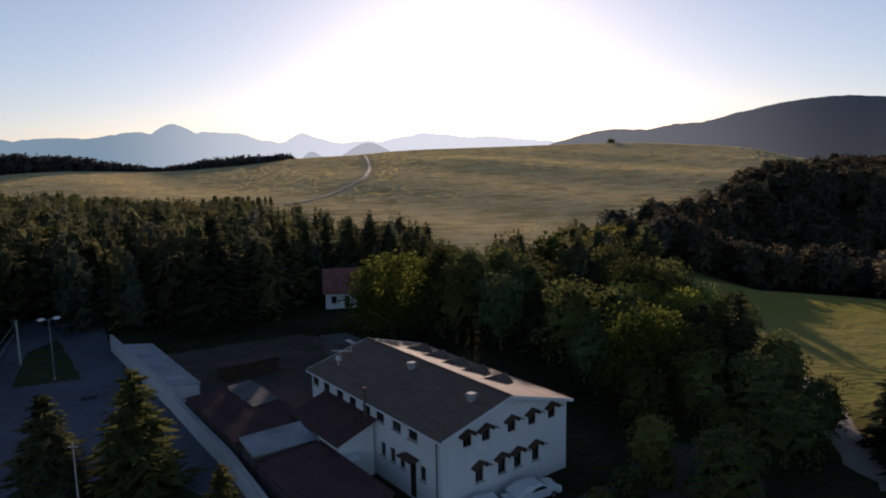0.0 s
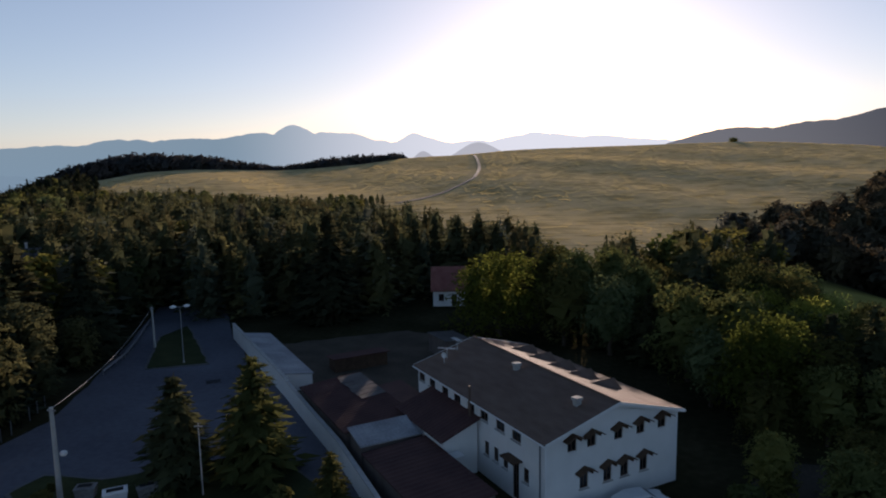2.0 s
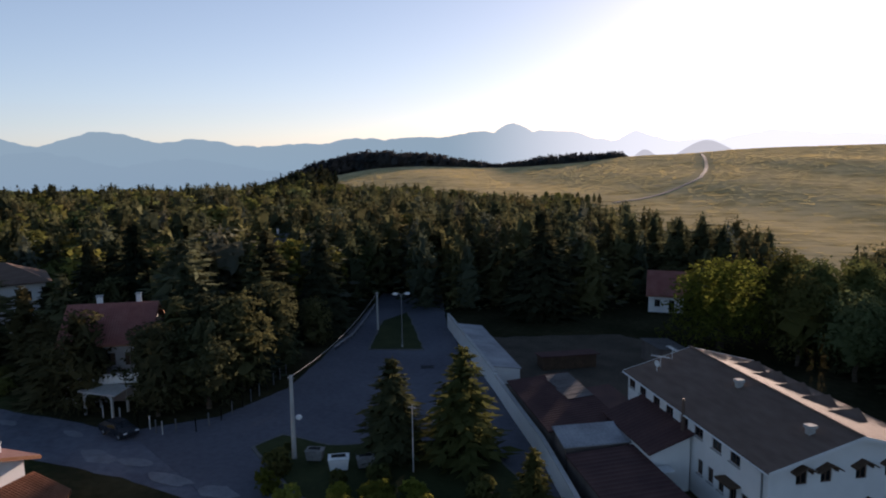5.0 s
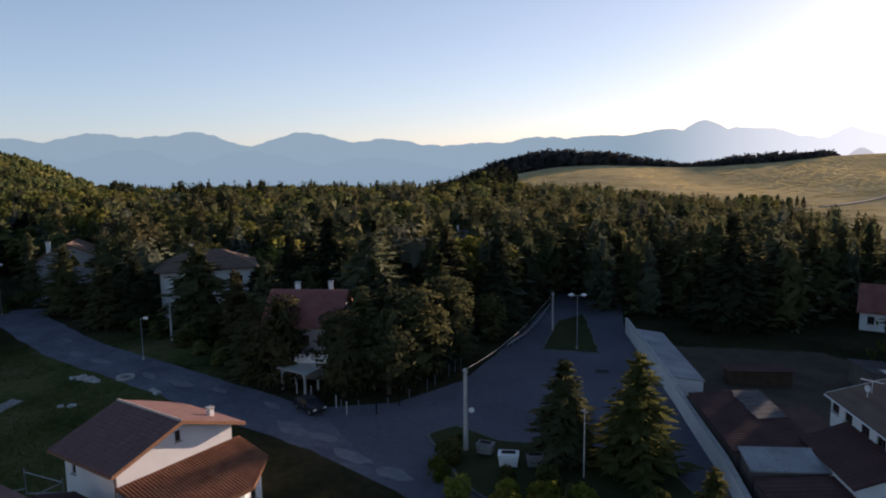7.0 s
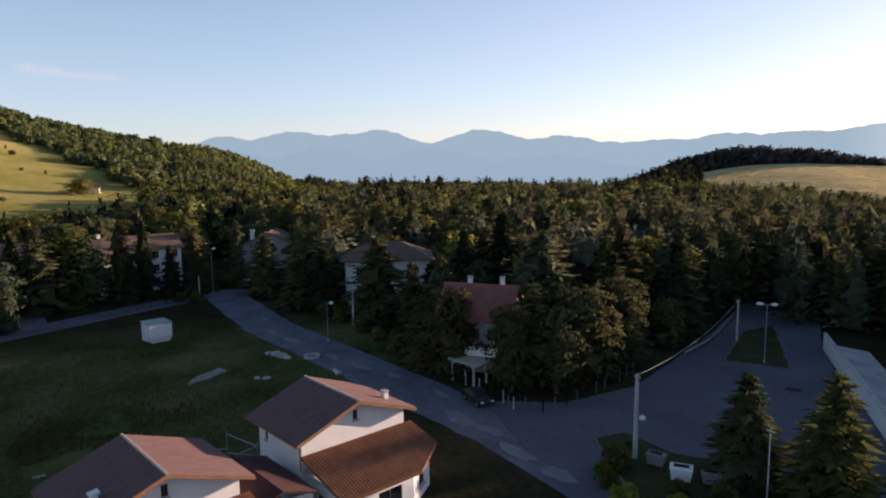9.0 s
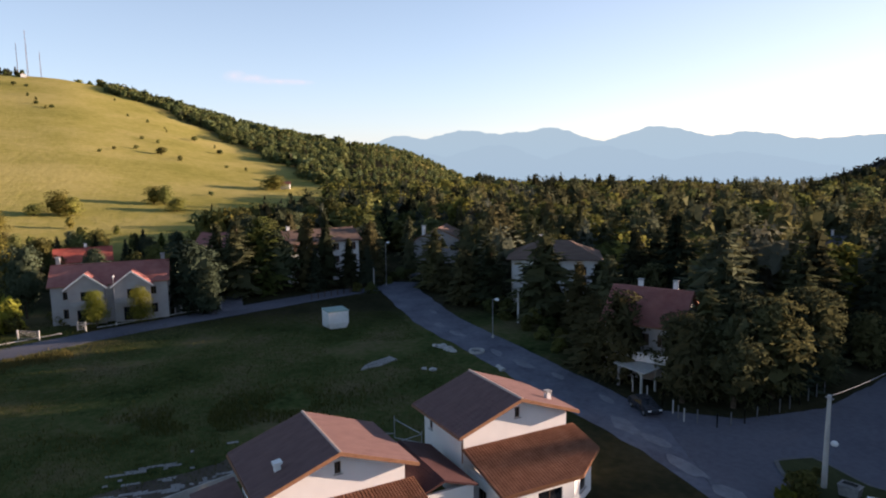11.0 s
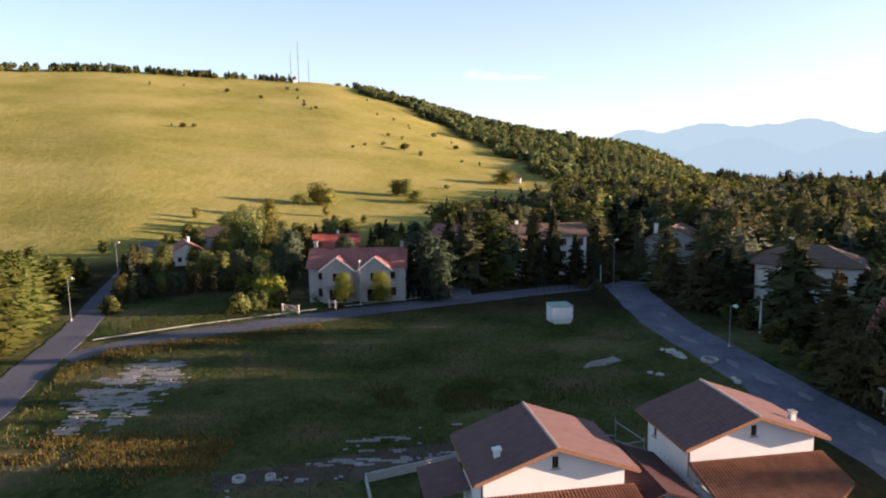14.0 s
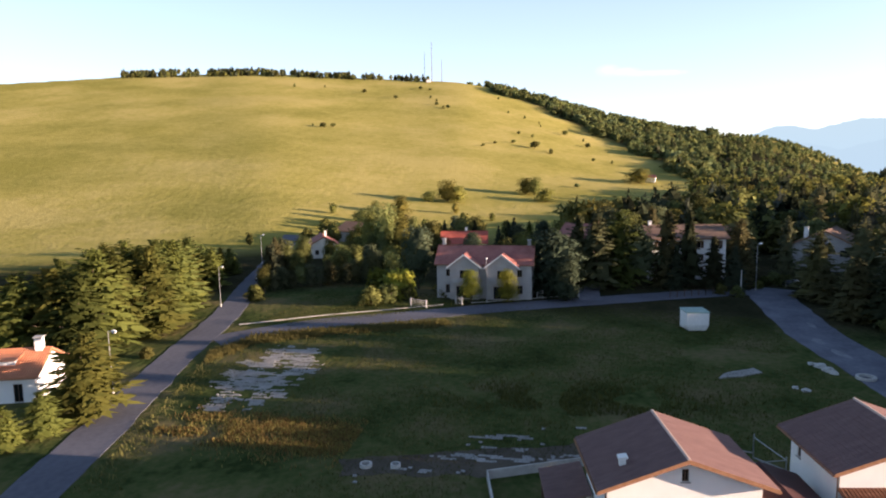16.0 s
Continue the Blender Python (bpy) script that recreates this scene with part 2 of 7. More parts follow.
# ---- building blocks ----
class Shape:
    """Collects corners and faces of one mesh."""

    def __init__(self):
        self.v, self.f = [], []

    def add(self, vs, fs):
        k = len(self.v)
        self.v += [tuple(p) for p in vs]
        self.f += [tuple(k + i for i in f) for f in fs]
        return self

    def box(self, x0, y0, z0, x1, y1, z1, m=None):
        vs = [Vector(p) for p in ((x0, y0, z0), (x1, y0, z0), (x1, y1, z0), (x0, y1, z0), (x0, y0, z1), (x1, y0, z1), (x1, y1, z1), (x0, y1, z1))]
        if m is not None:
            vs = [m @ p for p in vs]
        return self.add(vs, [(3, 2, 1, 0), (4, 5, 6, 7), (0, 1, 5, 4), (1, 2, 6, 5), (2, 3, 7, 6), (3, 0, 4, 7)])

    def tube(self, a, b, r0, r1, n=8, caps=True):
        a, b = Vector(a), Vector(b)
        q = (b - a).to_track_quat("Z", "Y")
        ring = [(math.cos(2 * math.pi * i / n), math.sin(2 * math.pi * i / n)) for i in range(n)]
        vs = [a + q @ Vector((c * r0, s * r0, 0)) for c, s in ring] + [b + q @ Vector((c * r1, s * r1, 0)) for c, s in ring]
        fs = [(i, (i + 1) % n, n + (i + 1) % n, n + i) for i in range(n)]
        if caps:
            fs += [tuple(range(n - 1, -1, -1)), tuple(range(n, 2 * n))]
        return self.add(vs, fs)

    def slab(self, corners, thick):
        """A plate with its upper face on the corners (counter-clockwise from above)."""
        n = len(corners)
        vs = [Vector(c) for c in corners] + [Vector(c) - Vector((0, 0, thick)) for c in corners]
        return self.add(vs, [tuple(range(n)), tuple(range(2 * n - 1, n - 1, -1))] + [(i, n + i, n + (i + 1) % n, (i + 1) % n) for i in range(n)])

    def mesh(self, name):
        me = bpy.data.meshes.new(name)
        me.from_pydata(self.v, [], self.f)
        return me


def thing(name, m, label, category, group=""):
    ob = new(name)
    ob.empty_display_size = 0.3
    ob.matrix_world = m
    return tagged(ob, label, category, group)


def part(name, shape, material, parent, label="", m=None):
    ob = new(name, shape.mesh(name) if isinstance(shape, Shape) else shape)
    if not ob.data.materials:
        ob.data.materials.append(material)
    ob.parent = parent
    if m is not None:
        ob.matrix_basis = m
    return tagged(ob, label)


def solo(name, shape, material, label="", category="", group="", kind=""):
    ob = new(name, shape.mesh(name) if isinstance(shape, Shape) else shape)
    if not ob.data.materials:
        ob.data.materials.append(material)
    return tagged(ob, label, category, group, kind)


def soup(name, corners, material, out=None):
    """A mesh of loose blades from an array (count, 3 or 4, 3); out gives the way each one's soft shading faces."""
    n, k = corners.shape[:2]
    if out is not None:
        ng = np.cross(corners[:, 2] - corners[:, 0], corners[:, -1] - corners[:, 1])
        ng /= np.linalg.norm(ng, axis=1, keepdims=True) + 1e-9
        back = (ng * out).sum(1) < 0
        corners = np.where(back[:, None, None], corners[:, ::-1], corners)
        out = out * 0.8 + np.where(back[:, None], -ng, ng) * 0.35
        out /= np.linalg.norm(out, axis=1, keepdims=True) + 1e-9
    me = bpy.data.meshes.new(name)
    me.vertices.add(k * n)
    me.vertices.foreach_set("co", np.ascontiguousarray(corners, dtype=np.float32).ravel())
    me.loops.add(k * n)
    me.loops.foreach_set("vertex_index", np.arange(k * n, dtype=np.int32))
    me.polygons.add(n)
    me.polygons.foreach_set("loop_start", np.arange(0, k * n, k, dtype=np.int32))
    me.update(calc_edges=True)
    if out is not None:
        me.polygons.foreach_set("use_smooth", np.ones(n, dtype=bool))
        me.attributes.new("custom_normal", "FLOAT_VECTOR", "CORNER").data.foreach_set("vector", np.repeat(out, k, axis=0).astype(np.float32).ravel())
        me.update()
    me.materials.append(material)
    return me



# ---- terrain ----
# azimuth (degrees left of +y) and the crest's angle over the eye's level, crest distance, foot distance
CREST = ((-180, 1.5), (-60, 1.2), (-32, -1.7), (-28, -1.2), (-24, -0.1), (-15, 0.44), (-7, 0.31), (0, 0.2), (4, 0.1), (7, -0.2), (12, -0.35), (16, -0.85), (22, -1.22),
         (29, -0.93), (33, -1.05), (38, -2.0), (42, -3.5), (64, -3.3), (69, -2.0), (73, 0.2), (77, 1.1), (80, 0.9), (86, 2.3), (88, 2.85), (90.6, 3.7), (92.7, 4.4),
         (98.7, 5.8), (102, 5.95), (113, 6.5), (117, 6.55), (124, 6.2), (133, 5.35), (150, 3.5), (180, 1.5))
REACH = ((-180, 700), (-60, 500), (-32, 450), (-15, 600), (16, 620), (40, 660), (64, 720), (80, 800), (98, 880), (120, 900), (180, 700))
FOOT = ((-180, 300), (-60, 260), (-32, 200), (-15, 175), (-5, 140), (3, 145), (20, 230), (40, 280), (80, 300), (95, 270), (115, 215), (180, 300))


STEPS = np.arange(-200, 200.01, 0.25)
BELL = np.exp(-0.5 * (np.arange(-16, 17) * 0.25 / 1.3) ** 2)


def curve(keys, az):
    """The keys joined by a rounded line."""
    line = np.interp(STEPS, [k[0] for k in keys], [k[1] for k in keys])
    line = np.convolve(np.pad(line, 16, mode="edge"), BELL / BELL.sum(), mode="valid")
    return np.interp(az, STEPS, line)


def relief(x, y):
    """Height of the ground: level round the village, rising to the crests, then falling to the valley."""
    x, y = np.asarray(x, float), np.asarray(y, float)
    az, d = np.degrees(np.arctan2(-x, y)), np.hypot(x, y)
    far, foot = curve(REACH, az), curve(FOOT, az)
    top = EYE + far * np.tan(np.radians(curve(CREST, az)))
    s = np.clip((d - foot) / (far - foot), 0, 1)
    power = np.where(az > 70, 1.25, 1.05)
    up = top * s ** power
    roll = 1.2 * np.sin(x * 0.021 + 1.3) * np.sin(y * 0.017) + 0.7 * np.sin(x * 0.05 + y * 0.043)
    up = up + roll * np.where(az > 76, 0.35, 1.0) * np.clip((d - foot) / 80, 0, 1) * np.clip((far - d) / 150, 0, 1)
    dell = np.clip((-az - 18) / 7, 0, 1) * np.clip((az + 75) / 10, 0, 1)
    up = up - 15 * dell * np.exp(-((d - 215) / 48) ** 2)
    return np.where(d > far, np.maximum(top - 0.22 * (d - far), -160), up)


def field_start(az):
    """Where the ploughed field begins."""
    return np.interp(az, (-31, -28, -24, -20, -14, -7, 0, 7, 17, 26, 33, 40), (430, 385, 325, 240, 178, 142, 145, 185, 232, 295, 385, 700))


radii = np.concatenate([np.linspace(0, 200, 26)[1:], np.linspace(200, 950, 120)[1:], np.geomspace(960, 4700, 26)])
angles = np.radians(np.concatenate([np.arange(-180, -45, 3.0), np.arange(-45, 140, 0.6), np.arange(140, 180, 3.0)]))
ga, gr = np.meshgrid(angles, radii, indexing="ij")
gx, gy = -np.sin(ga) * gr, np.cos(ga) * gr
gz = relief(gx, gy)
nA, nR = ga.shape
co = np.concatenate([[[0, 0, 0]], np.stack([gx, gy, gz], -1).reshape(-1, 3)])
ia, ir = np.meshgrid(np.arange(nA), np.arange(nR - 1), indexing="ij")
ja = (ia + 1) % nA
quads = np.stack([1 + ia * nR + ir, 1 + ia * nR + ir + 1, 1 + ja * nR + ir + 1, 1 + ja * nR + ir], -1).reshape(-1, 4)
fans = [(0, 1 + i * nR, 1 + ((i + 1) % nA) * nR) for i in range(nA)]
gme = bpy.data.meshes.new("ground")
gme.from_pydata(co.tolist(), [], quads.tolist() + fans)
for p in gme.polygons:
    p.use_smooth = True
deg, dist = np.degrees(np.arctan2(-co[:, 0], co[:, 1])), np.hypot(co[:, 0], co[:, 1])
wheat = np.clip((dist - field_start(deg)) / 12, 0, 1) * np.clip((deg + 31) / 2, 0, 1) * np.clip((39 - deg) / 2, 0, 1)
meadow = np.clip((deg - 79 - np.clip((dist - 440) / 27, 0, 17)) / 2, 0, 1) * np.clip((dist - 190) / 30, 0, 1) * np.clip((175 - deg) / 8, 0, 1)
bump = np.clip((deg - 64) / 3, 0, 1) * np.clip((78 - deg) / 2, 0, 1) * np.clip((dist - 620) / 30, 0, 1)
right = np.clip((-16 - deg) / 3, 0, 1) * np.clip((dist - 70) / 8, 0, 1) * np.clip((165 - dist) / 12, 0, 1) * np.clip((deg + 60) / 4, 0, 1)
lush = np.clip((deg - 58) / 6, 0, 1) * np.clip((dist - 20) / 8, 0, 1) * np.clip((118 + 28 * np.clip((deg - 99) / 3, 0, 1) - dist) / 10, 0, 1) * np.clip((150 - deg) / 6, 0, 1)
for key, value in (("wheat", np.maximum(wheat, 0.0)), ("meadow", np.maximum(np.maximum(meadow, right * 0.9), bump * 0.6)), ("lush", lush)):
    gme.attributes.new(key, "FLOAT", "POINT").data.foreach_set("value", value.astype(np.float32))


def ground_material():
    m = bpy.data.materials.new("land")
    m.use_nodes = True
    n, l = m.node_tree.nodes, m.node_tree.links
    b = n["Principled BSDF"]
    b.inputs["Roughness"].default_value, b.inputs["Specular IOR Level"].default_value = 1.0, 0.0
    geo = n.new("ShaderNodeNewGeometry")

    def noise_at(scale, stretch=(1, 1, 1), turn=0.0, detail=5):
        mp, t = n.new("ShaderNodeMapping"), n.new("ShaderNodeTexNoise")
        mp.inputs["Scale"].default_value, mp.inputs["Rotation"].default_value = stretch, (0, 0, turn)
        t.inputs["Scale"].default_value, t.inputs["Detail"].default_value = scale, detail
        l.new(geo.outputs["Position"], mp.inputs[0])
        l.new(mp.outputs[0], t.inputs["Vector"])
        return t.outputs[0]

    def ramp(fac, *stops):
        r = n.new("ShaderNodeValToRGB")
        while len(r.color_ramp.elements) < len(stops):
            r.color_ramp.elements.new(0.5)
        for e, (p, c) in zip(r.color_ramp.elements, stops):
            e.position, e.color = p, (*c, 1)
        l.new(fac, r.inputs[0])
        return r.outputs[0]

    def mixed(fac, a, c):
        k = n.new("ShaderNodeMix")
        k.data_type = "RGBA"
        l.new(fac, k.inputs[0])
        l.new(a, k.inputs[6])
        l.new(c, k.inputs[7])
        return k.outputs[2]

    def blend(a, c, w):
        k = n.new("ShaderNodeMath")
        k.operation = "MULTIPLY_ADD"
        l.new(a, k.inputs[0])
        k.inputs[1].default_value = w
        l.new(c, k.inputs[2])
        return k.outputs[0]

    wide, mid, fine = noise_at(0.012), noise_at(0.09), noise_at(1.1)
    floor = ramp(blend(fine, mid, 0.5), (0.45, (0.018, 0.019, 0.010)), (0.75, (0.036, 0.034, 0.018)), (1.0, (0.062, 0.054, 0.030)))
    grass = ramp(blend(fine, mid, 0.45), (0.52, (0.026, 0.040, 0.013)), (0.64, (0.055, 0.075, 0.025)), (0.76, (0.088, 0.094, 0.036)), (0.90, (0.135, 0.112, 0.058)))
    clump = noise_at(0.28, (1, 1, 1), 0.0, 6)
    hill = ramp(blend(clump, blend(mid, wide, 0.25), 0.35), (0.62, (0.215, 0.200, 0.050)), (0.78, (0.285, 0.254, 0.073)), (0.96, (0.365, 0.308, 0.108)))
    rows = noise_at(0.36, (0.16, 1.0, 1.0), 0.08, 9)
    corn = ramp(blend(rows, mid, 0.9), (0.66, (0.29, 0.232, 0.106)), (0.88, (0.46, 0.362, 0.18)), (1.10, (0.59, 0.465, 0.25)))
    out = floor
    for key, colour in (("lush", grass), ("meadow", hill), ("wheat", corn)):
        a = n.new("ShaderNodeAttribute")
        a.attribute_name = key
        out = mixed(a.outputs["Fac"], out, colour)
    l.new(out, b.inputs["Base Color"])
    bp = n.new("ShaderNodeBump")
    bp.inputs["Strength"].default_value, bp.inputs["Distance"].default_value = 0.6, 0.3
    l.new(blend(clump, blend(rows, fine, 0.7), 1.6), bp.inputs["Height"])
    l.new(bp.outputs[0], b.inputs["Normal"])
    return m


gme.materials.append(ground_material())
tagged(new("ground", gme), "rolling ground with field, meadow and rough grass", kind="structure")


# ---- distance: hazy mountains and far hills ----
# backdrop surface that glows: distance haze is painted as emitted colour
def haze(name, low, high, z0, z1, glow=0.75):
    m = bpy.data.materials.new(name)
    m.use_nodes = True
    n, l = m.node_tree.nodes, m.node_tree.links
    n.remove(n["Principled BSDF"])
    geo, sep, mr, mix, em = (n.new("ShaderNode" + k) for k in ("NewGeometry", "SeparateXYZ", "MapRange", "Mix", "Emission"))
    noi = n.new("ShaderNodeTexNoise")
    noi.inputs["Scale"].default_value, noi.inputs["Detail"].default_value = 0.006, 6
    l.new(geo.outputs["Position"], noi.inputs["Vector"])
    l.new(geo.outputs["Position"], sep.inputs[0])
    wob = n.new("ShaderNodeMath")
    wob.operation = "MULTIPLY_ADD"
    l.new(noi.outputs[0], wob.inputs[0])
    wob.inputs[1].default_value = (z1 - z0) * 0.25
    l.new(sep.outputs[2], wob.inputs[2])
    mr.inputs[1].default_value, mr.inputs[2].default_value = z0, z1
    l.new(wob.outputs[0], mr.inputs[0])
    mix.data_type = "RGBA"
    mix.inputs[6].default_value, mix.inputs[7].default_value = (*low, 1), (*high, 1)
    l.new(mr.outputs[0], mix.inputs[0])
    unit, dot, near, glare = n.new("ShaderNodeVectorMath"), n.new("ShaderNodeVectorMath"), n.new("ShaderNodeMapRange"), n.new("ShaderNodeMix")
    unit.operation, dot.operation = "NORMALIZE", "DOT_PRODUCT"         # painted glare: the emitted colour brightens towards the sun
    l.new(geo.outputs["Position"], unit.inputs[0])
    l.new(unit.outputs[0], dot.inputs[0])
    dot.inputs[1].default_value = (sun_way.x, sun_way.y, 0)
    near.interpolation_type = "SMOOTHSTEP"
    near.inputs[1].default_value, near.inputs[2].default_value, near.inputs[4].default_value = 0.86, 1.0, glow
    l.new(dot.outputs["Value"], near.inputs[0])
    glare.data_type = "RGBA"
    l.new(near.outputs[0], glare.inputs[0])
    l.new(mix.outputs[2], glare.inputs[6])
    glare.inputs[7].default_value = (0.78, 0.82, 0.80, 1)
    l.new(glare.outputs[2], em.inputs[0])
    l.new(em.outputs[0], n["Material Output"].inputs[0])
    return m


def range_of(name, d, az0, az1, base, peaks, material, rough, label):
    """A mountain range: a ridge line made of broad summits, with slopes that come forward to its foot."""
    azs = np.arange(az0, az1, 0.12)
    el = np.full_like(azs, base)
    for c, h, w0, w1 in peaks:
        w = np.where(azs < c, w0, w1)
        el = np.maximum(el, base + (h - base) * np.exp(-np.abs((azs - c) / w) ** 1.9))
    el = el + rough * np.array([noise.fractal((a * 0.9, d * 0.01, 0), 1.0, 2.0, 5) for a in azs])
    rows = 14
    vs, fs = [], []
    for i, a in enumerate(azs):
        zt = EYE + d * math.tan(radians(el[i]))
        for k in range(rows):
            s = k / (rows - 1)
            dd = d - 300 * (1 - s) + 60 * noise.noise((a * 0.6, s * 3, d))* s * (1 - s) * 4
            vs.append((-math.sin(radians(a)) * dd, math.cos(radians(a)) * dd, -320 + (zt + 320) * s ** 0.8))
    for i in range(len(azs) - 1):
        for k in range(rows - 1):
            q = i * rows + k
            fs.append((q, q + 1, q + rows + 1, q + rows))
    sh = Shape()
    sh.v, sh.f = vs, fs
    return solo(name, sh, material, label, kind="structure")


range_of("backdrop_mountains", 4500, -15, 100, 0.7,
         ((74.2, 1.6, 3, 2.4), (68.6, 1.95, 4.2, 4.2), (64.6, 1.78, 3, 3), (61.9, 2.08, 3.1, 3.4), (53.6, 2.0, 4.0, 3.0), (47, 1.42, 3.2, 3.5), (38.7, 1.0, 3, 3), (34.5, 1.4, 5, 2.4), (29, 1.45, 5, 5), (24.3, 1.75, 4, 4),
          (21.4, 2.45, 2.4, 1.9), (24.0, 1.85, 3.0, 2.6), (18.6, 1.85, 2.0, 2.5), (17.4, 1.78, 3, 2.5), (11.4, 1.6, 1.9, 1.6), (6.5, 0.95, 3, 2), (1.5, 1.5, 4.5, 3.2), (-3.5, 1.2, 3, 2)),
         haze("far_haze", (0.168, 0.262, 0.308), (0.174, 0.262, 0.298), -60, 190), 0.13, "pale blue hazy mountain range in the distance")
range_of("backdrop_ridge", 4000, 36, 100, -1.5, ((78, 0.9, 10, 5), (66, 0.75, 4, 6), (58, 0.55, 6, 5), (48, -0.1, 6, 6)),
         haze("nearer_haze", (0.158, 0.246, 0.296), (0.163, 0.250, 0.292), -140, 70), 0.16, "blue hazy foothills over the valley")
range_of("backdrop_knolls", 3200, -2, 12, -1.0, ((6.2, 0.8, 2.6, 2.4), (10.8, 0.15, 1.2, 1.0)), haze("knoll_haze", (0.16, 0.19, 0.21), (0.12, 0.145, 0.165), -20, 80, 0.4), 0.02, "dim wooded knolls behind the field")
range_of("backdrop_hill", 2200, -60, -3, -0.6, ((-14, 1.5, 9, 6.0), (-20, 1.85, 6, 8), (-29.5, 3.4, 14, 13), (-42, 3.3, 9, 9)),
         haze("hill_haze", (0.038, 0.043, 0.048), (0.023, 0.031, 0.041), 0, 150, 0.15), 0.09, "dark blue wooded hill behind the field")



def cloud_mist(name):
    """Thin cloud: dense in patches towards the middle, fading out to its edge; its lit tone is emitted."""
    m = bpy.data.materials.new(name)
    m.use_nodes = True
    n, l = m.node_tree.nodes, m.node_tree.links
    n.remove(n["Principled BSDF"])
    rim, noi, mul, em, air, mix = (n.new("ShaderNode" + k) for k in ("Attribute", "TexNoise", "Math", "Emission", "BsdfTransparent", "MixShader"))
    rim.attribute_name = "body"
    geo = n.new("ShaderNodeNewGeometry")
    l.new(geo.outputs["Position"], noi.inputs["Vector"])
    noi.inputs["Scale"].default_value, noi.inputs["Detail"].default_value = 0.02, 5
    mul.operation = "MULTIPLY"
    l.new(rim.outputs["Fac"], mul.inputs[0])
    l.new(noi.outputs[0], mul.inputs[1])
    em.inputs[0].default_value = (0.41, 0.405, 0.42, 1)
    l.new(mul.outputs[0], mix.inputs[0])
    l.new(air.outputs[0], mix.inputs[1])
    l.new(em.outputs[0], mix.inputs[2])
    l.new(mix.outputs[0], n["Material Output"].inputs[0])
    return m


def cloud(parts_, d=4750):
    """One small far cloud of overlapping soft ovals: azimuth, elevation, half width, half height."""
    a0, a1 = min(p[0] - p[2] for p in parts_), max(p[0] + p[2] for p in parts_)
    e0, e1 = min(p[1] - p[3] for p in parts_), max(p[1] + p[3] for p in parts_)
    na, ne = 60, 24
    sh_, body = Shape(), []
    vs = []
    for i in range(na + 1):
        for k in range(ne + 1):
            a, e = a0 + (a1 - a0) * i / na, e0 + (e1 - e0) * k / ne
            body.append(max(max(0.0, 1 - math.hypot((a - p[0]) / p[2], (e - p[1]) / p[3])) for p in parts_) * 0.95)
            dd = d - 40 * body[-1]
            vs.append((-math.sin(radians(a)) * dd, math.cos(radians(a)) * dd, EYE + d * math.tan(radians(e))))
    sh_.v, sh_.f = vs, [(i * (ne + 1) + k, i * (ne + 1) + k + 1, (i + 1) * (ne + 1) + k + 1, (i + 1) * (ne + 1) + k) for i in range(na) for k in range(ne)]
    ob = solo("backdrop_cloud", sh_, cloud_mist("thin_cloud"), "thin pinkish cloud low in the sky", kind="structure")
    ob.data.attributes.new("body", "FLOAT", "POINT").data.foreach_set("value", np.array(body, dtype=np.float32))


cloud(((87.1, 6.3, 1.1, 0.55), (85.9, 6.15, 1.6, 0.4), (83.8, 5.95, 2.8, 0.28), (82.4, 5.9, 1.6, 0.25)))

# ---- roads and yards ----
def smooth_line(points, step=1.5):
    """A smooth run of points through a few given ones."""
    p = [Vector((*q, 0)) for q in points]
    p = [2 * p[0] - p[1]] + p + [2 * p[-1] - p[-2]]
    out = []
    for i in range(1, len(p) - 2):
        k = max(2, int((p[i + 1] - p[i]).length / step))
        for j in range(k):
            t = j / k
            out.append(0.5 * (2 * p[i] + (p[i + 1] - p[i - 1]) * t + (2 * p[i - 1] - 5 * p[i] + 4 * p[i + 1] - p[i + 2]) * t * t + (3 * p[i] - p[i - 1] - 3 * p[i + 1] + p[i + 2]) * t ** 3))
    return out + [p[-2]]


def strip(points, width, z, ragged=0.25, seed=0.0, thick=0.06):
    """A road along a line, with uneven edges; z over the ground."""
    line, sh = smooth_line(points), Shape()
    for i, p in enumerate(line):
        d = (line[min(i + 1, len(line) - 1)] - line[max(i - 1, 0)]).normalized()
        s = Vector((-d.y, d.x, 0))
        wl_, wr_ = (width / 2 + ragged * noise.noise((p.x * 0.35, p.y * 0.35, seed + k)) for k in (0, 9))
        for q in (p + s * wl_, p - s * wr_):
            h = float(relief(q.x, q.y)) + z
            sh.v += [(q.x, q.y, h), (q.x, q.y, h - thick)]
    for i in range(len(line) - 1):
        a = 4 * i
        sh.f += [(a, a + 2, a + 6, a + 4), (a, a + 4, a + 5, a + 1), (a + 2, a + 3, a + 7, a + 6)]
    return sh


def patch(points, z, ragged=0.3, seed=0.0, thick=0.06, step=1.2):
    """A level area inside a smooth closed outline."""
    ring = [Vector((*points[-1], 0))] + [Vector((*q, 0)) for q in points] + [Vector((*points[0], 0)), Vector((*points[1], 0))]
    out = []
    for i in range(1, len(ring) - 2):
        k = max(2, int((ring[i + 1] - ring[i]).length / step))
        for j in range(k):
            q = ring[i].lerp(ring[i + 1], j / k)
            out.append((q.x + ragged * noise.noise((q.x * 0.5, q.y * 0.5, seed)), q.y + ragged * noise.noise((q.x * 0.5, q.y * 0.5, seed + 5)), z))
    return Shape().slab(out, thick)


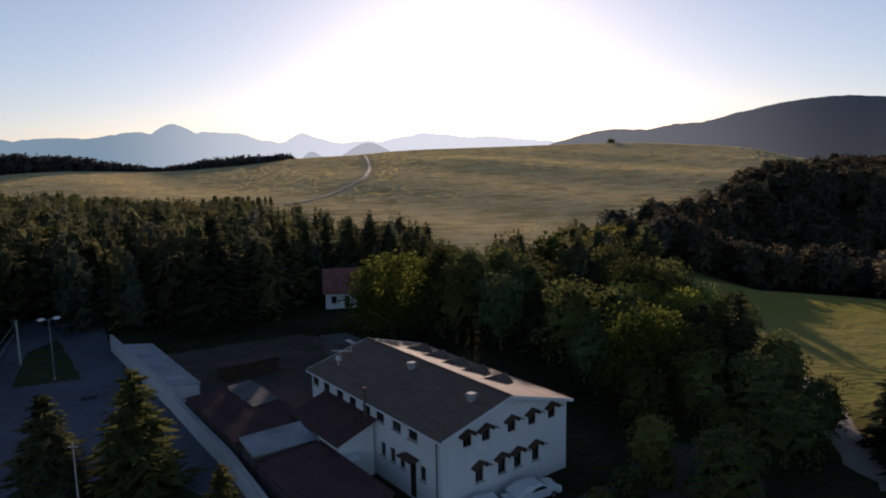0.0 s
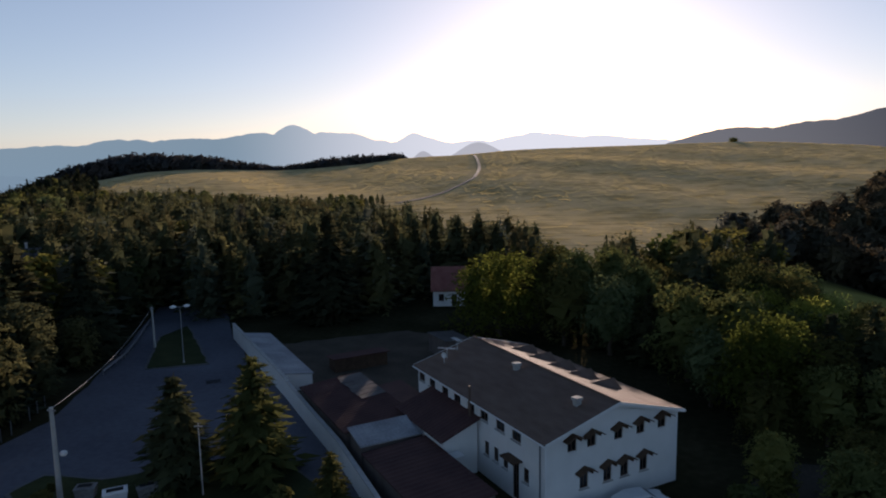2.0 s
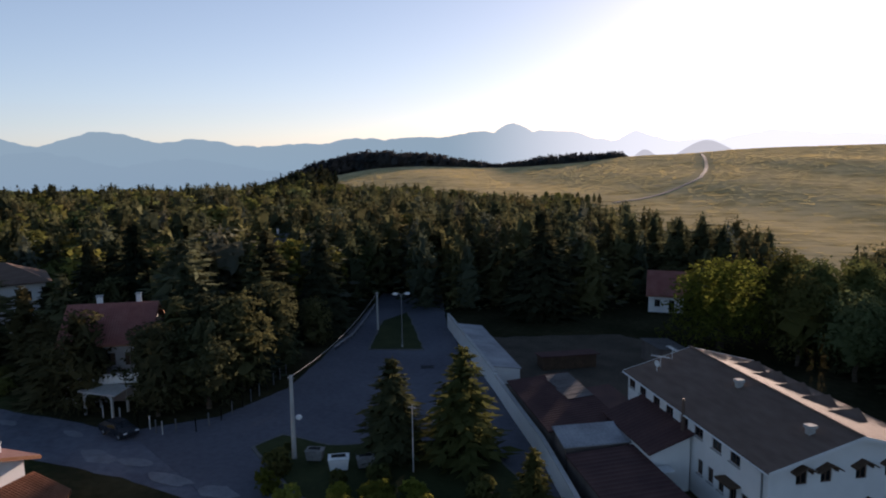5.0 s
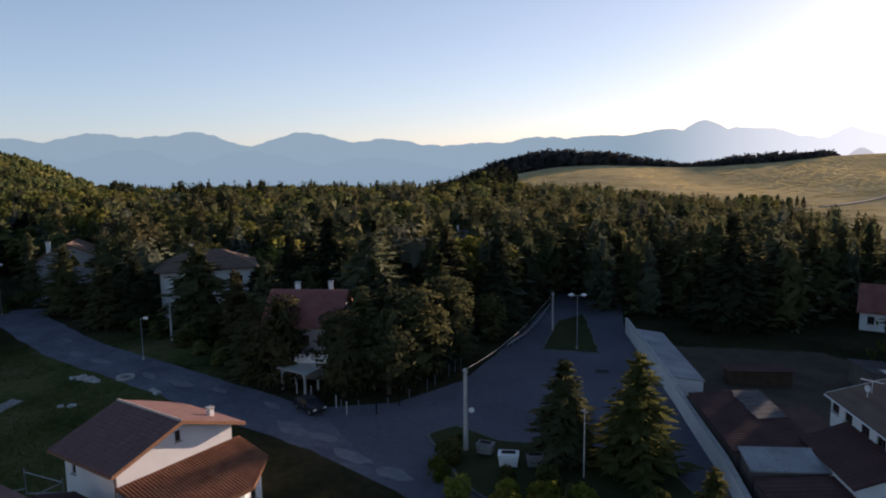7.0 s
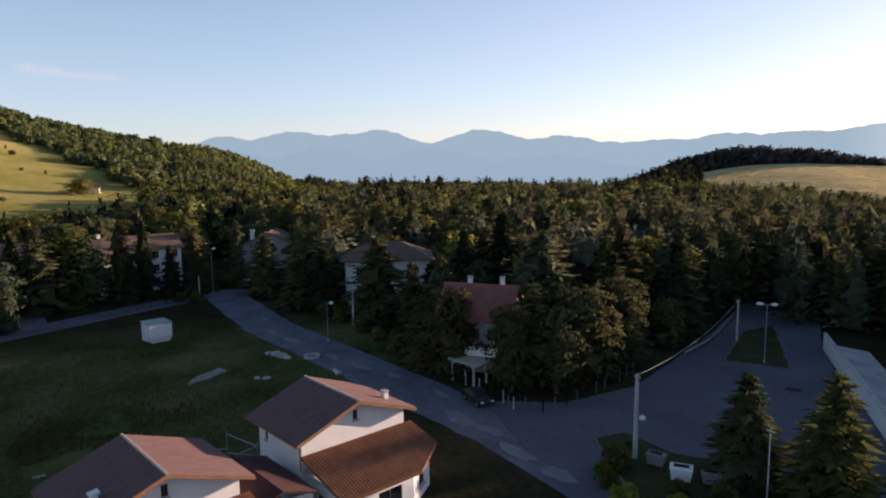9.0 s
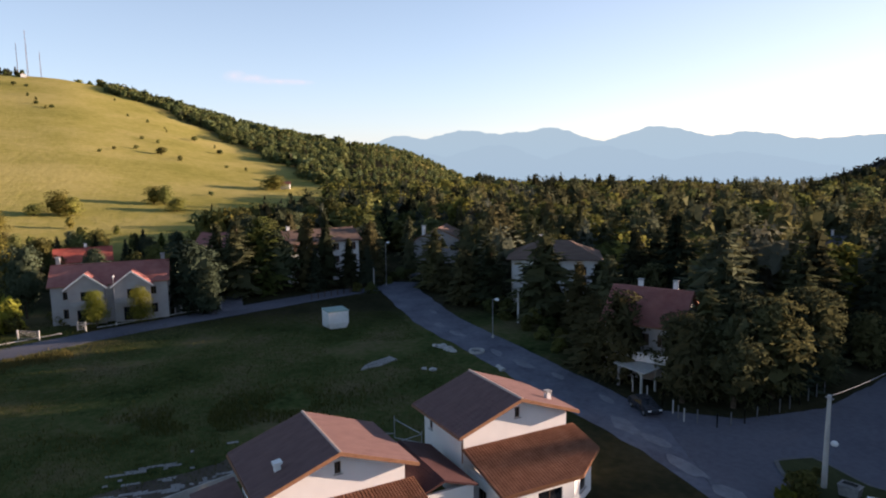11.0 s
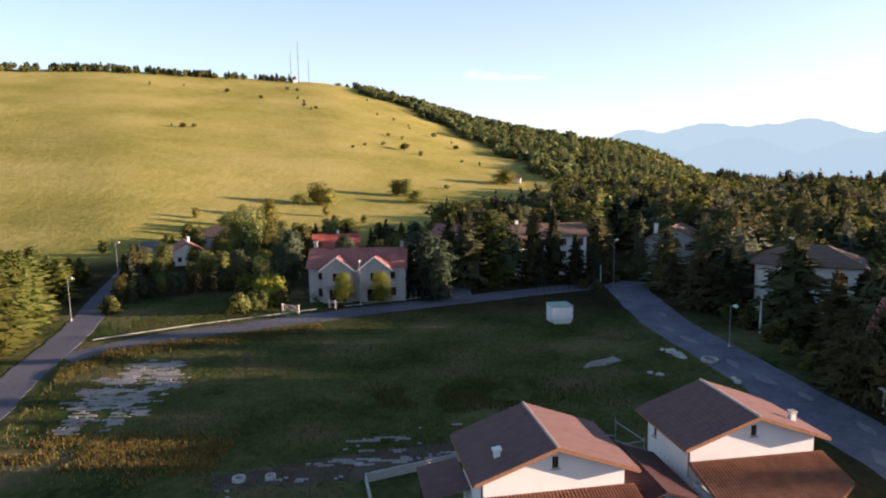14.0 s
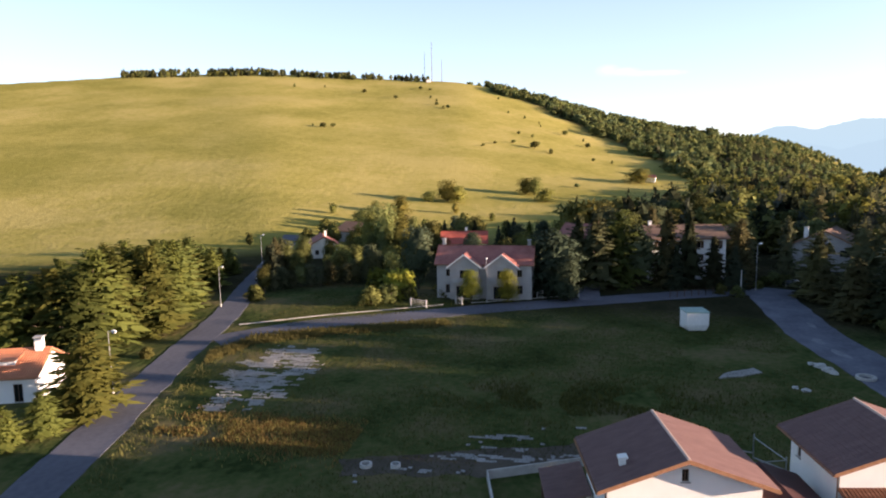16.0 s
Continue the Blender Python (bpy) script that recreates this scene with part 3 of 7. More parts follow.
solo("road_to_square", strip([(-38, 39.8), (-50, 40), (-66, 38.6), (-85, 37), (-105, 35.2), (-124, 36.0), (-133, 36.6), (-139, 39.5)], 7.6, 0.03, 0.35), PATCHED, "worn patched asphalt village road", "road", kind="structure")
solo("road_by_meadow", strip([(-136, 34), (-132, 22), (-123.5, 2), (-117, -13), (-109, -28), (-102, -41), (-91, -52)], 6.2, 0.045, 0.3, 3), ASPHALT, "narrow asphalt lane along the gardens", "road", kind="structure")
solo("road_to_hill", strip([(-26, -38.4), (-45, -43), (-54.5, -45.4), (-62.4, -47.6), (-70.4, -49.7), (-80.2, -52.4), (-92.3, -55.2), (-103.4, -57.7), (-119.2, -62.3), (-135.7, -67.6), (-175, -79.4), (-215, -92)], 5.1, 0.06, 0.35, 6), ASPHALT, "grey asphalt road leading to the hill", "road", kind="structure")
solo("square", patch([(-38, 36), (-58, 43.4), (-52.5, 50), (-51.6, 60), (-55.5, 72), (-62, 90), (-71, 112), (-60, 116), (-47.6, 93.6), (-38.3, 80.6), (-29.6, 71), (-26.3, 66.4), (-19.8, 57.2), (-14.6, 49.8), (-9, 41), (-20, 33)], 0.075, 0.25, 2), ASPHALT, "broad asphalt square", "pavement", kind="structure")
solo("back_yard", patch([(-29, 70), (-22, 62), (-12, 66), (-10, 76), (-6, 92), (-22, 100), (-40, 90)], 0.02, 0.6, 8), EARTH, "bare earth yard behind the hotel", "yard", kind="structure")
solo("hotel_forecourt", patch([(-9, 41), (2, 44), (14, 53), (20, 60), (26, 58), (24, 44), (6, 34), (-12, 33)], 0.015, 0.6, 9), EARTH, "bare earth forecourt before the hotel", "pavement", kind="structure")
solo("dirt_track", strip([(35.5, 50), (36.2, 58), (38.8, 66.5), (41, 73), (39.5, 79)], 3.4, 0.03, 0.9, 4), DIRT, "pale dirt track at the wood's edge", "track", kind="structure")
solo("field_track", strip([(-68, 293), (-60.8, 307), (-52.2, 335), (-44.4, 374), (-44.8, 400), (-48.3, 449), (-56.8, 519), (-67, 586)], 2.1, 0.3, 0.4, 5, 0.6), TRACKDIRT, "pale dirt track winding over the field", "track", kind="structure")
solo("garden_drive", strip([(-125, 4), (-131, 3.6), (-141, 4.2)], 4.2, 0.05, 0.3, 2), PATCHED, "asphalt drive between garden fences", "drive", kind="structure")
isle = tagged(thing("planted_island", pose(0, 0, 0), "grassy planted island with a raised kerb in the square", "traffic island"))
part("turf", patch([(-43.6, 45.8), (-43, 49), (-37.4, 48.8), (-31, 53.2), (-23.4, 54.4), (-19.4, 50.5), (-15.6, 45), (-17, 40), (-24, 38), (-35, 40.6)], 0.22, 0.3, 1, 0.15), ROUGHGRASS, isle)
part("kerb", patch([(-43.9, 45.6), (-43.3, 49.3), (-37.4, 49.1), (-31, 53.5), (-23.3, 54.7), (-19.1, 50.6), (-15.3, 45), (-16.8, 39.7), (-24, 37.7), (-35.2, 40.3)], 0.18, 0.3, 1, 0.12), DARKKERB, isle)
isle2 = tagged(thing("planted_island", pose(0, 0, 0), "dark triangular turf island under the twin lamp", "traffic island"))
part("turf", patch([(-51.6, 77.6), (-44.9, 80.6), (-50, 88), (-58, 99), (-58.5, 92)], 0.22, 0.3, 3, 0.12), ROUGHGRASS, isle2)
part("kerb", patch([(-51.8, 77.3), (-44.5, 80.4), (-49.8, 88.3), (-58, 99.5), (-58.9, 92)], 0.18, 0.3, 3, 0.12), DARKKERB, isle2)
for i, (x, y, a, b, turn) in enumerate(((-94.8, 35.2, 2.6, 0.9, 10), (-83.4, 36.6, 2.2, 0.8, -5), (-77.4, 37.8, 3.0, 1.0, 8), (-71.4, 39.4, 1.8, 0.7, 0), (-55.4, 38.2, 3.2, 1.1, -4), (-51.2, 38.8, 2.6, 0.9, 12), (-45.8, 37.8, 3.0, 1.1, 0), (-40.4, 38.0, 2.4, 1.2, 6), (-101, 34.4, 2.2, 0.8, 0), (-110, 36.4, 2.4, 0.7, 5), (-62.5, 40.6, 2.0, 0.6, -6))):
    co_, si_ = math.cos(radians(turn)), math.sin(radians(turn))
    ring_ = [(math.cos(k * math.pi / 6) * a * (0.8 + 0.3 * noise.noise((i * 3.1, k, 0))), math.sin(k * math.pi / 6) * b * (0.8 + 0.4 * noise.noise((i, k * 2.3, 5)))) for k in range(12)]
    solo("road_patch", patch([(x + p * co_ - q * si_, y + p * si_ + q * co_) for p, q in ring_], 0.085 if x > -55 else 0.045, 0.25, i, 0.02, 0.5), WORNROAD, "pale worn repair on the asphalt", "road patch", kind="structure")
drain = Shape()
for k in range(6):
    drain.box(-0.8 + k * 0.27, -0.45, 0.0, -0.62 + k * 0.27, 0.45, 0.03)
drain.box(-0.9, -0.55, 0.0, 0.9, -0.45, 0.035).box(-0.9, 0.45, 0.0, 0.9, 0.55, 0.035)
drain_ = solo("drain_grate", drain, RUBBER, "dark drain grate set in the square", "drain")
drain_.matrix_world = pose(-40.5, 74.0, 0.078, 0, 0, 30)
# broken gravel in the rough field: a thin crust torn by grass
def crust(x0, y0, x1, y1, cell, cover, z, seed):
    """Thin pale ground wherever cover(x, y) is over the torn noise."""
    sh_ = Shape()
    nx_, ny_ = int((x1 - x0) / cell), int((y1 - y0) / cell)
    for a in range(nx_):
        for b in range(ny_):
            x, y = x0 + a * cell, y0 + b * cell
            tear = 0.5 + 0.6 * noise.noise((x * 0.6, y * 0.2, seed)) + 0.6 * noise.noise((x * 1.7, y * 0.6, seed + 4)) + 0.2 * noise.noise((x * 2.3, y * 2.9, seed + 8))
            if cover(x, y) > tear:
                w = [cell * 0.35 * noise.noise((x * 3 + k, y * 3, seed)) for k in range(4)]
                sh_.slab([(x + w[0], y + w[1], z), (x + cell + w[1], y + w[2], z), (x + cell + w[2], y + cell + w[3], z), (x + w[3], y + cell + w[0], z)], 0.05)
    return sh_


def gravel_cover(x, y):
    t = (-64 - x) / 26
    mid, half = -36.6 - 1.5 * t, 2.2 + 3.6 * math.sin(math.pi * min(1, max(0, t * 0.72 + 0.1)))
    v = (y - mid) / half
    if not 0 < t < 1 or abs(v) > 1.15:
        return -1
    return 0.72 - 0.55 * abs(v) ** 2.5 - 0.35 * math.exp(-((v - 0.05) / 0.25) ** 2) - 0.9 * max(0, 0.32 - t)


bits = crust(-91, -45, -63, -29, 0.28, gravel_cover, 0.05, 2.0)
solo("gravel_patch", bits, GRAVEL, "pale broken gravel showing through rough grass", "gravel", kind="stuff")
solo("concrete_slab", patch([(-82.5, 17.5), (-84.5, 18.6), (-87.2, 22.6), (-85.4, 23.2), (-83.6, 20.4)], 0.12, 0.3, 6, 0.2), GRAVEL, "pale concrete slab lying in grass", "slab")
solo("bare_strip", patch([(-52.6, -19), (-55.5, -20), (-58.5, -10), (-61.5, 0), (-66, 8), (-62.5, 10.5), (-57.5, 2.5), (-54, -7)], 0.02, 0.9, 12, 0.04), EARTH, "bare muddy strip beside the new houses", "ground", kind="structure")
solo("stony_strip", crust(-66, -22, -50, 11, 0.36, lambda x, y: 0.42 - 0.07 * abs(x + 54.5 + (y + 18) * 0.36) - 0.02 * abs(y + 4), 0.05, 7.0), GRAVEL, "pale stones and mortar spilt over bare earth", "gravel", kind="stuff")

# ---- buildings ----
def panel(o, d, length, height, holes=(), thick=0.3, peak=0.0, at=None, attic=None):
    """A wall from o along d, with openings (x0, z0, x1, z1) cut through; peak: height of a gable on top."""
    d = Vector((*d, 0)).normalized()
    inn = Vector((-d.y, d.x, 0))
    m = Matrix(((d.x, inn.x, 0, o[0]), (d.y, inn.y, 0, o[1]), (0, 0, 1, o[2] if len(o) > 2 else 0), (0, 0, 0, 1)))
    xs = sorted({0, length, *(h[0] for h in holes), *(h[2] for h in holes)})
    zs = sorted({0, height, *(h[1] for h in holes), *(h[3] for h in holes)})
    nx, nz = len(xs), len(zs)
    sh = Shape()
    for y in (0, thick):
        sh.v += [tuple(m @ Vector((x, y, z))) for x in xs for z in zs]
    k = nx * nz

    def solid(i, j):
        if not (0 <= i < nx - 1 and 0 <= j < nz - 1):
            return False
        return not any(h[0] <= xs[i] and xs[i + 1] <= h[2] and h[1] <= zs[j] and zs[j + 1] <= h[3] for h in holes)

    for i in range(nx - 1):
        for j in range(nz - 1):
            if solid(i, j):
                a, b, c, e = i * nz + j, (i + 1) * nz + j, (i + 1) * nz + j + 1, i * nz + j + 1
                sh.f += [(a, b, c, e), (k + e, k + c, k + b, k + a)]
                for (p, q), side in (((b, a), (i, j - 1)), ((c, b), (i + 1, j)), ((e, c), (i, j + 1)), ((a, e), (i - 1, j))):
                    if not solid(*side) and not (peak and side[1] == nz - 1):
                        sh.f.append((p, q, k + q, k + p))
    if peak:
        c = length / 2 if at is None else at
        n = len(sh.v)
        sh.v += [tuple(m @ Vector((c, y, height + peak))) for y in (0, thick)]
        top = [i * nz + nz - 1 for i in range(nx)]
        if attic is None:
            sh.f += [(*top, n), (n + 1, *[k + t for t in reversed(top)]), (top[-1], k + top[-1], n + 1, n), (n, n + 1, k + top[0], top[0])]
        else:
            x0, z0, x1, z1 = attic

            def lift(x):
                return height + peak * (1 - abs(x - c) / c)
            for q in ([(0, height), (x0, height), (x0, lift(x0))], [(x1, height), (length, height), (x1, lift(x1))], [(x0, height), (x1, height), (x1, z0), (x0, z0)],
                      [(x0, z1), (x1, z1), (x1, lift(x1)), (min(max(c, x0 + 0.01), x1 - 0.01), lift(min(max(c, x0 + 0.01), x1 - 0.01))), (x0, lift(x0))]):
                e = len(q)
                vs = [m @ Vector((x, y, z)) for y in (0, thick) for x, z in q]
                sh.add(vs, [tuple(range(e)), tuple(range(2 * e - 1, e - 1, -1))] + [(i, e + i, e + (i + 1) % e, (i + 1) % e) for i in range(e)])
    return sh, m


def window(parent, m, hole, frame_mat=None, sill=True, shutters=None, bars=1):
    """A framed window set into an opening of a wall with the pose m."""
    x0, z0, x1, z1 = hole
    fm, fr, w = frame_mat or FRAME, Shape(), 0.07
    fr.box(x0, 0.08, z0, x0 + w, 0.17, z1, m).box(x1 - w, 0.08, z0, x1, 0.17, z1, m)
    fr.box(x0 + w, 0.08, z0, x1 - w, 0.17, z0 + w, m).box(x0 + w, 0.08, z1 - w, x1 - w, 0.17, z1, m)
    for k in range(bars):
        c = x0 + (x1 - x0) * (k + 1) / (bars + 1)
        fr.box(c - 0.03, 0.09, z0 + w, c + 0.03, 0.16, z1 - w, m)
    ob = part("window", fr, fm, parent)
    part("pane", Shape().box(x0 + w, 0.115, z0 + w, x1 - w, 0.135, z1 - w, m), GLASS, ob)
    if sill:
        part("sill", Shape().box(x0 - 0.1, -0.12, z0 - 0.07, x1 + 0.1, 0.08, z0 - 0.003, m), CONCRETE, ob)
    if shutters:
        hw = (x1 - x0) / 2
        for a in (x0 - hw, x1):
            part("shutter", Shape().box(a + 0.02, -0.06, z0, a + hw - 0.02, -0.005, z1, m), shutters, ob)
    return ob


def chimney(parent, x, y, z0, z1, size=0.6, mat=None):
    ob = part("chimney", Shape().box(x - size / 2, y - size / 2, z0, x + size / 2, y + size / 2, z1), mat or PLASTER, parent)
    cap = Shape().box(x - size * 0.65, y - size * 0.65, z1 + 0.12, x + size * 0.65, y + size * 0.65, z1 + 0.22)
    for a in (-1, 1):
        for b in (-1, 1):
            cap.box(x + a * size * 0.4 - 0.06, y + b * size * 0.4 - 0.06, z1, x + a * size * 0.4 + 0.06, y + b * size * 0.4 + 0.06, z1 + 0.12)
    part("chimney_cap", cap, CONCRETE, ob)


def tiled(a, b, c, d, rib=0.28, lift=0.07, course=0.45):
    """Rows of round tiles over a slope: a-b along the eave, d-c along the ridge, each course stepping over the one below."""
    a, b, c, d = (Vector(p) for p in (a, b, c, d))
    nu, nv = max(2, int((b - a).length / rib)), max(2, int((d - a).length / course))
    up = (b - a).cross(d - a).normalized()
    if up.z < 0:
        up = -up
    sh = Shape()
    for j in range(nv):
        for i in range(nu):
            k = len(sh.v)
            for v in (j / nv, (j + 1.0) / nv):
                drop = 0.035 if v > j / nv else 0.0
                for u, h in ((0.08, 0.0), (0.3, 0.8), (0.7, 0.8), (0.92, 0.0)):
                    s = (i + u) / nu
                    p = a.lerp(b, s).lerp(d.lerp(c, s), v)
                    sh.v.append(tuple(p + up * (0.012 + 0.035 + lift * h - drop)))
            sh.f += [(k, k + 1, k + 5, k + 4), (k + 1, k + 2, k + 6, k + 5), (k + 2, k + 3, k + 7, k + 6), (k, k + 3, k + 2, k + 1)]
    return sh


def gable_roof(parent, x0, x1, half, eave, ridge, over, end, mat, fascia=None, tiles=False, thick=0.16, tile_mat=None, ridge_mat=None):
    """Two slopes along x: half the house's width, overhang at eaves and gable ends."""
    s = (ridge - eave) / half
    yo, ze = half + over, eave - s * over
    top = thick * 1.05
    for sgn in (-1, 1):
        c = [(x0 - end, sgn * yo, ze + top), (x1 + end, sgn * yo, ze + top), (x1 + end, 0, ridge + top), (x0 - end, 0, ridge + top)]
        if sgn > 0:
            c = [c[1], c[0], c[3], c[2]]
        sl = part("roof_slope", Shape().slab(c, thick), mat, parent)
        if tiles:
            part("tile_covering", tiled(*c), tile_mat or mat, sl)
    if fascia:
        for xe in (x0 - end - 0.03, x1 + end + 0.005):
            sh = Shape()
            for sgn in (-1, 1):
                q = [(xe, sgn * yo, ze - 0.08), (xe, 0, ridge - 0.08), (xe, 0, ridge + top + 0.03), (xe, sgn * yo, ze + top + 0.03)]
                sh.add([*q, *[(p[0] + 0.025, p[1], p[2]) for p in q]], [(0, 1, 2, 3), (7, 6, 5, 4), (0, 4, 5, 1), (1, 5, 6, 2), (2, 6, 7, 3), (3, 7, 4, 0)])
            part("fascia", sh, fascia, parent)
        for sgn in (-1, 1):
            part("gutter", Shape().tube((x0 - end, sgn * (yo + 0.06), ze + 0.02), (x1 + end, sgn * (yo + 0.06), ze + 0.02), 0.07, 0.07, 6), fascia, parent)
    n = max(3, int((x1 - x0 + 2 * end) / 0.45))
    step = (x1 - x0 + 2 * end) / n
    cap = Shape().tube((0, 0, -0.01), (step, 0, 0.01), 0.13, 0.115, 6).mesh("ridge_tile")
    for i in range(n):
        part("ridge_tile", cap, ridge_mat or tile_mat or mat, parent, m=pose(x0 - end + step * i, 0, ridge + top))


def house(name, m, length, width, eave, ridge, wall_mat, roof_mat, label, group="", over=0.6, end=0.5, front=(), back=(), gable_a=(), gable_b=(),
          fascia=FASCIA, tiles=False, frame_mat=None, shutters=None, tile_mat=None, category="house", attic=None, ridge_mat=None):
    """A gabled house with its ridge along local x; front looks to -y, gable_a to +x, gable_b to -x, back to +y."""
    h = thing(name, m, label, category, group)
    L, W = length / 2, width / 2
    p = ridge - eave
    for o, d, ln, holes, pk in (((-L, -W), (1, 0), length, front, 0), ((L, -W + 0.3), (0, 1), width - 0.6, gable_a, p), ((L, W), (-1, 0), length, back, 0), ((-L, W - 0.3), (0, -1), width - 0.6, gable_b, p)):
        pk = pk * (W - 0.3) / W if pk else 0
        ht = eave - 0.02 if not pk else eave + (p - pk) - 0.02
        loft = attic if pk and o[0] > 0 else None
        sh, wm = panel(o, d, ln, ht, holes, 0.3, pk, None, loft)
        wall = part("wall", sh, wall_mat, h)
        if loft:
            window(wall, wm, loft, frame_mat)
        for k in holes:
            window(wall, wm, k, frame_mat, shutters=shutters)
    gable_roof(h, -L, L, W, eave, ridge, over, end, roof_mat, fascia, tiles, tile_mat=tile_mat, ridge_mat=ridge_mat)
    return h


def row(n, length, z0, z1, w, start=None):
    """n equal openings along a wall."""
    gap = length / n
    return [(gap * (i + 0.5) - w / 2, z0, gap * (i + 0.5) + w / 2, z1) for i in range(n)]


# -- the hotel --
HX, HY, HROT = 4.75, 51.25, 127.0
hotel = thing("hotel", pose(HX, HY, 0, 0, 0, HROT), "long white two-storey hotel with a shallow brown roof", "building")
HL, HW, HE, HR = 21.0, 6.6, 6.1, 7.9
# local x runs along the ridge away from the gable; the gable stands at x = 0 and looks to -x
upper = [(k - 0.42, 4.9, k + 0.42, 5.92) for k in (2.45, 4.3, 6.95, 9.2, 11.45)]
lower = [(k - 0.4, 1.75, k + 0.4, 3.12) for k in (3.6, 5.9, 7.6, 9.6)]
sh, wm = panel((0, 6.6), (0, -1), 13.2, HE - 0.02, upper + lower, 0.35, HR - HE)
gwall = part("wall", sh, PLASTER, hotel, "white plastered gable wall")
for k in upper + lower:
    w = window(gwall, wm, k, sill=k[1] < 3)
    c, hw, zt = (k[0] + k[2]) / 2, 0.85, k[3] + 0.02
    can = Shape()
    for s in (-1, 1):
        q = [(c, -0.62, zt + 0.42), (c, 0, zt + 0.42), (c + s * hw, 0, zt - 0.02), (c + s * hw, -0.62, zt - 0.02)]
        if s < 0:
            q = q[::-1]
        can.slab([wm @ Vector(p) for p in q], 0.09)
    can.box(c - 0.5, -0.5, zt - 0.12, c - 0.42, 0, zt + 0.1, wm).box(c + 0.42, -0.5, zt - 0.12, c + 0.5, 0, zt + 0.1, wm)
    part("window_canopy", can, WOODDARK, w, "small dark gabled wooden canopy")
left = [(k - 0.62, 4.85, k + 0.62, 6.02) for k in (3.7, 6.0, 8.5, 10.7, 13.1, 15.4, 18.0, 20.2)] + [(k - 0.36, 2.0, k + 0.36, 3.2) for k in (2.4, 5.26, 6.65, 8.1)] + [(3.35, 0.1, 4.25, 3.2)]
sh, wm2 = panel((HL, 6.6), (-1, 0), HL - 0.35, HE - 0.02, [(HL - h[2], h[1], HL - h[0], h[3]) for h in left], 0.35)
lwall = part("wall", sh, PLASTER, hotel, "white plastered side wall")
for h in left:
    k = (HL - h[2], h[1], HL - h[0], h[3])
    w = window(lwall, wm2, k, sill=h[1] > 0.5)
    if h[1] == 0.1:
        part("door_canopy", Shape().box(k[0] - 0.5, -0.9, k[3] + 0.25, k[2] + 0.5, 0, k[3] + 0.37, wm2), WOODDARK, w)
sh, wm3 = panel((0.35, -6.6), (1, 0), HL - 0.35, HE - 0.02, row(8, HL - 0.35, 4.5, 5.6, 0.9), 0.35)
bwall = part("wall", sh, PLASTER, hotel)
for k in row(8, HL - 0.35, 4.5, 5.6, 0.9):
    window(bwall, wm3, k)
sh, wm4 = panel((HL, -6.25), (0, 1), 12.5, HE - 0.02, row(3, 12.5, 4.5, 5.6, 0.9), 0.35, HR - HE - 0.1)
part("wall", sh, PLASTER, hotel)
gable_roof(hotel, 0, HL, HW, HE, HR, 0.32, 0.45, ROOF_GREY, PLASTER)
slope = math.degrees(math.atan((HR - HE) / HW))
for x, y in ((2.0, 2.1), (11.2, 1.5)):
    v = part("roof_vent", Shape().box(-0.24, -0.24, -0.25, 0.24, 0.24, 0.40), CONCRETE, hotel, "pale metal roof vent", pose(x, y, HR - y * (HR - HE) / HW + 0.15))
    part("hood", Shape().slab([(-0.34, -0.32, 0.66), (0.34, -0.32, 0.60), (0.34, 0.32, 0.60), (-0.34, 0.32, 0.66)], 0.22), CONCRETE, v)
grade = (HR - HE) / HW
for x in (5.2, 8.2, 11.2, 14.2, 17.2):
    z0 = HR - 4.4 * grade + 0.17
    d = part("dormer", Shape().add([(-1.05, -0.1, -0.05), (1.05, -0.1, -0.05), (0, -0.1, 0.72), (0, 2.75, 0.72), (-1.05, 0.05, 0.0), (1.05, 0.05, 0.0)], [(0, 1, 2), (0, 2, 3, 4), (2, 1, 5, 3), (0, 4, 3, 5, 1)]), ROOF_GREY, hotel, "small gabled roof dormer", pose(x, -4.4, z0))
    part("dormer_window", Shape().box(-0.4, -0.14, 0.02, 0.4, -0.105, 0.4), GLASS, d)
part("downpipe", Shape().tube((0.5, 6.7, 0), (0.5, 6.7, 5.9), 0.06, 0.06, 6), METAL, hotel)
part("flue", Shape().tube((10.2, 6.98, 3.4), (10.2, 6.98, 7.4), 0.13, 0.13, 8), ROOF_GREY, hotel, "tall dark metal flue on the side wall")
dsh, n = Shape().tube((0, 0, 0), (0, 0, 0.7), 0.03, 0.03, 6), 12
vs = [(0, 0.1, 0.75)] + [(0.3 * math.cos(2 * math.pi * i / n), -0.02, 0.75 + 0.3 * math.sin(2 * math.pi * i / n)) for i in range(n)]
dsh.add(vs + [(p[0], p[1] + 0.03, p[2]) for p in vs], [(0, 1 + i, 1 + (i + 1) % n) for i in range(n)] + [(n + 1, n + 2 + (i + 1) % n, n + 2 + i) for i in range(n)])
part("satellite_dish", dsh, WHITEMETAL, hotel, "white satellite dish", pose(18.9, 4.8, HR - 4.8 * grade + 0.15, 0, 0, 200))
for x, y in ((20.2, 2.6), (19.4, 4.2)):
    aer = Shape().tube((0, 0, 0), (0, 0, 1.1), 0.025, 0.025, 6).tube((-0.9, 0, 1.05), (0.9, 0, 1.05), 0.03, 0.03, 5)
    for k in range(6):
        aer.tube((-0.8 + 0.3 * k, -0.3, 1.07), (-0.8 + 0.3 * k, 0.3, 1.07), 0.022, 0.022, 4)
    part("aerial", aer, WHITEMETAL, hotel, "pale television aerial", pose(x, y, HR - y * grade + 0.15, 0, 0, 100 + 30 * y))

# -- low wings and sheds beside it --

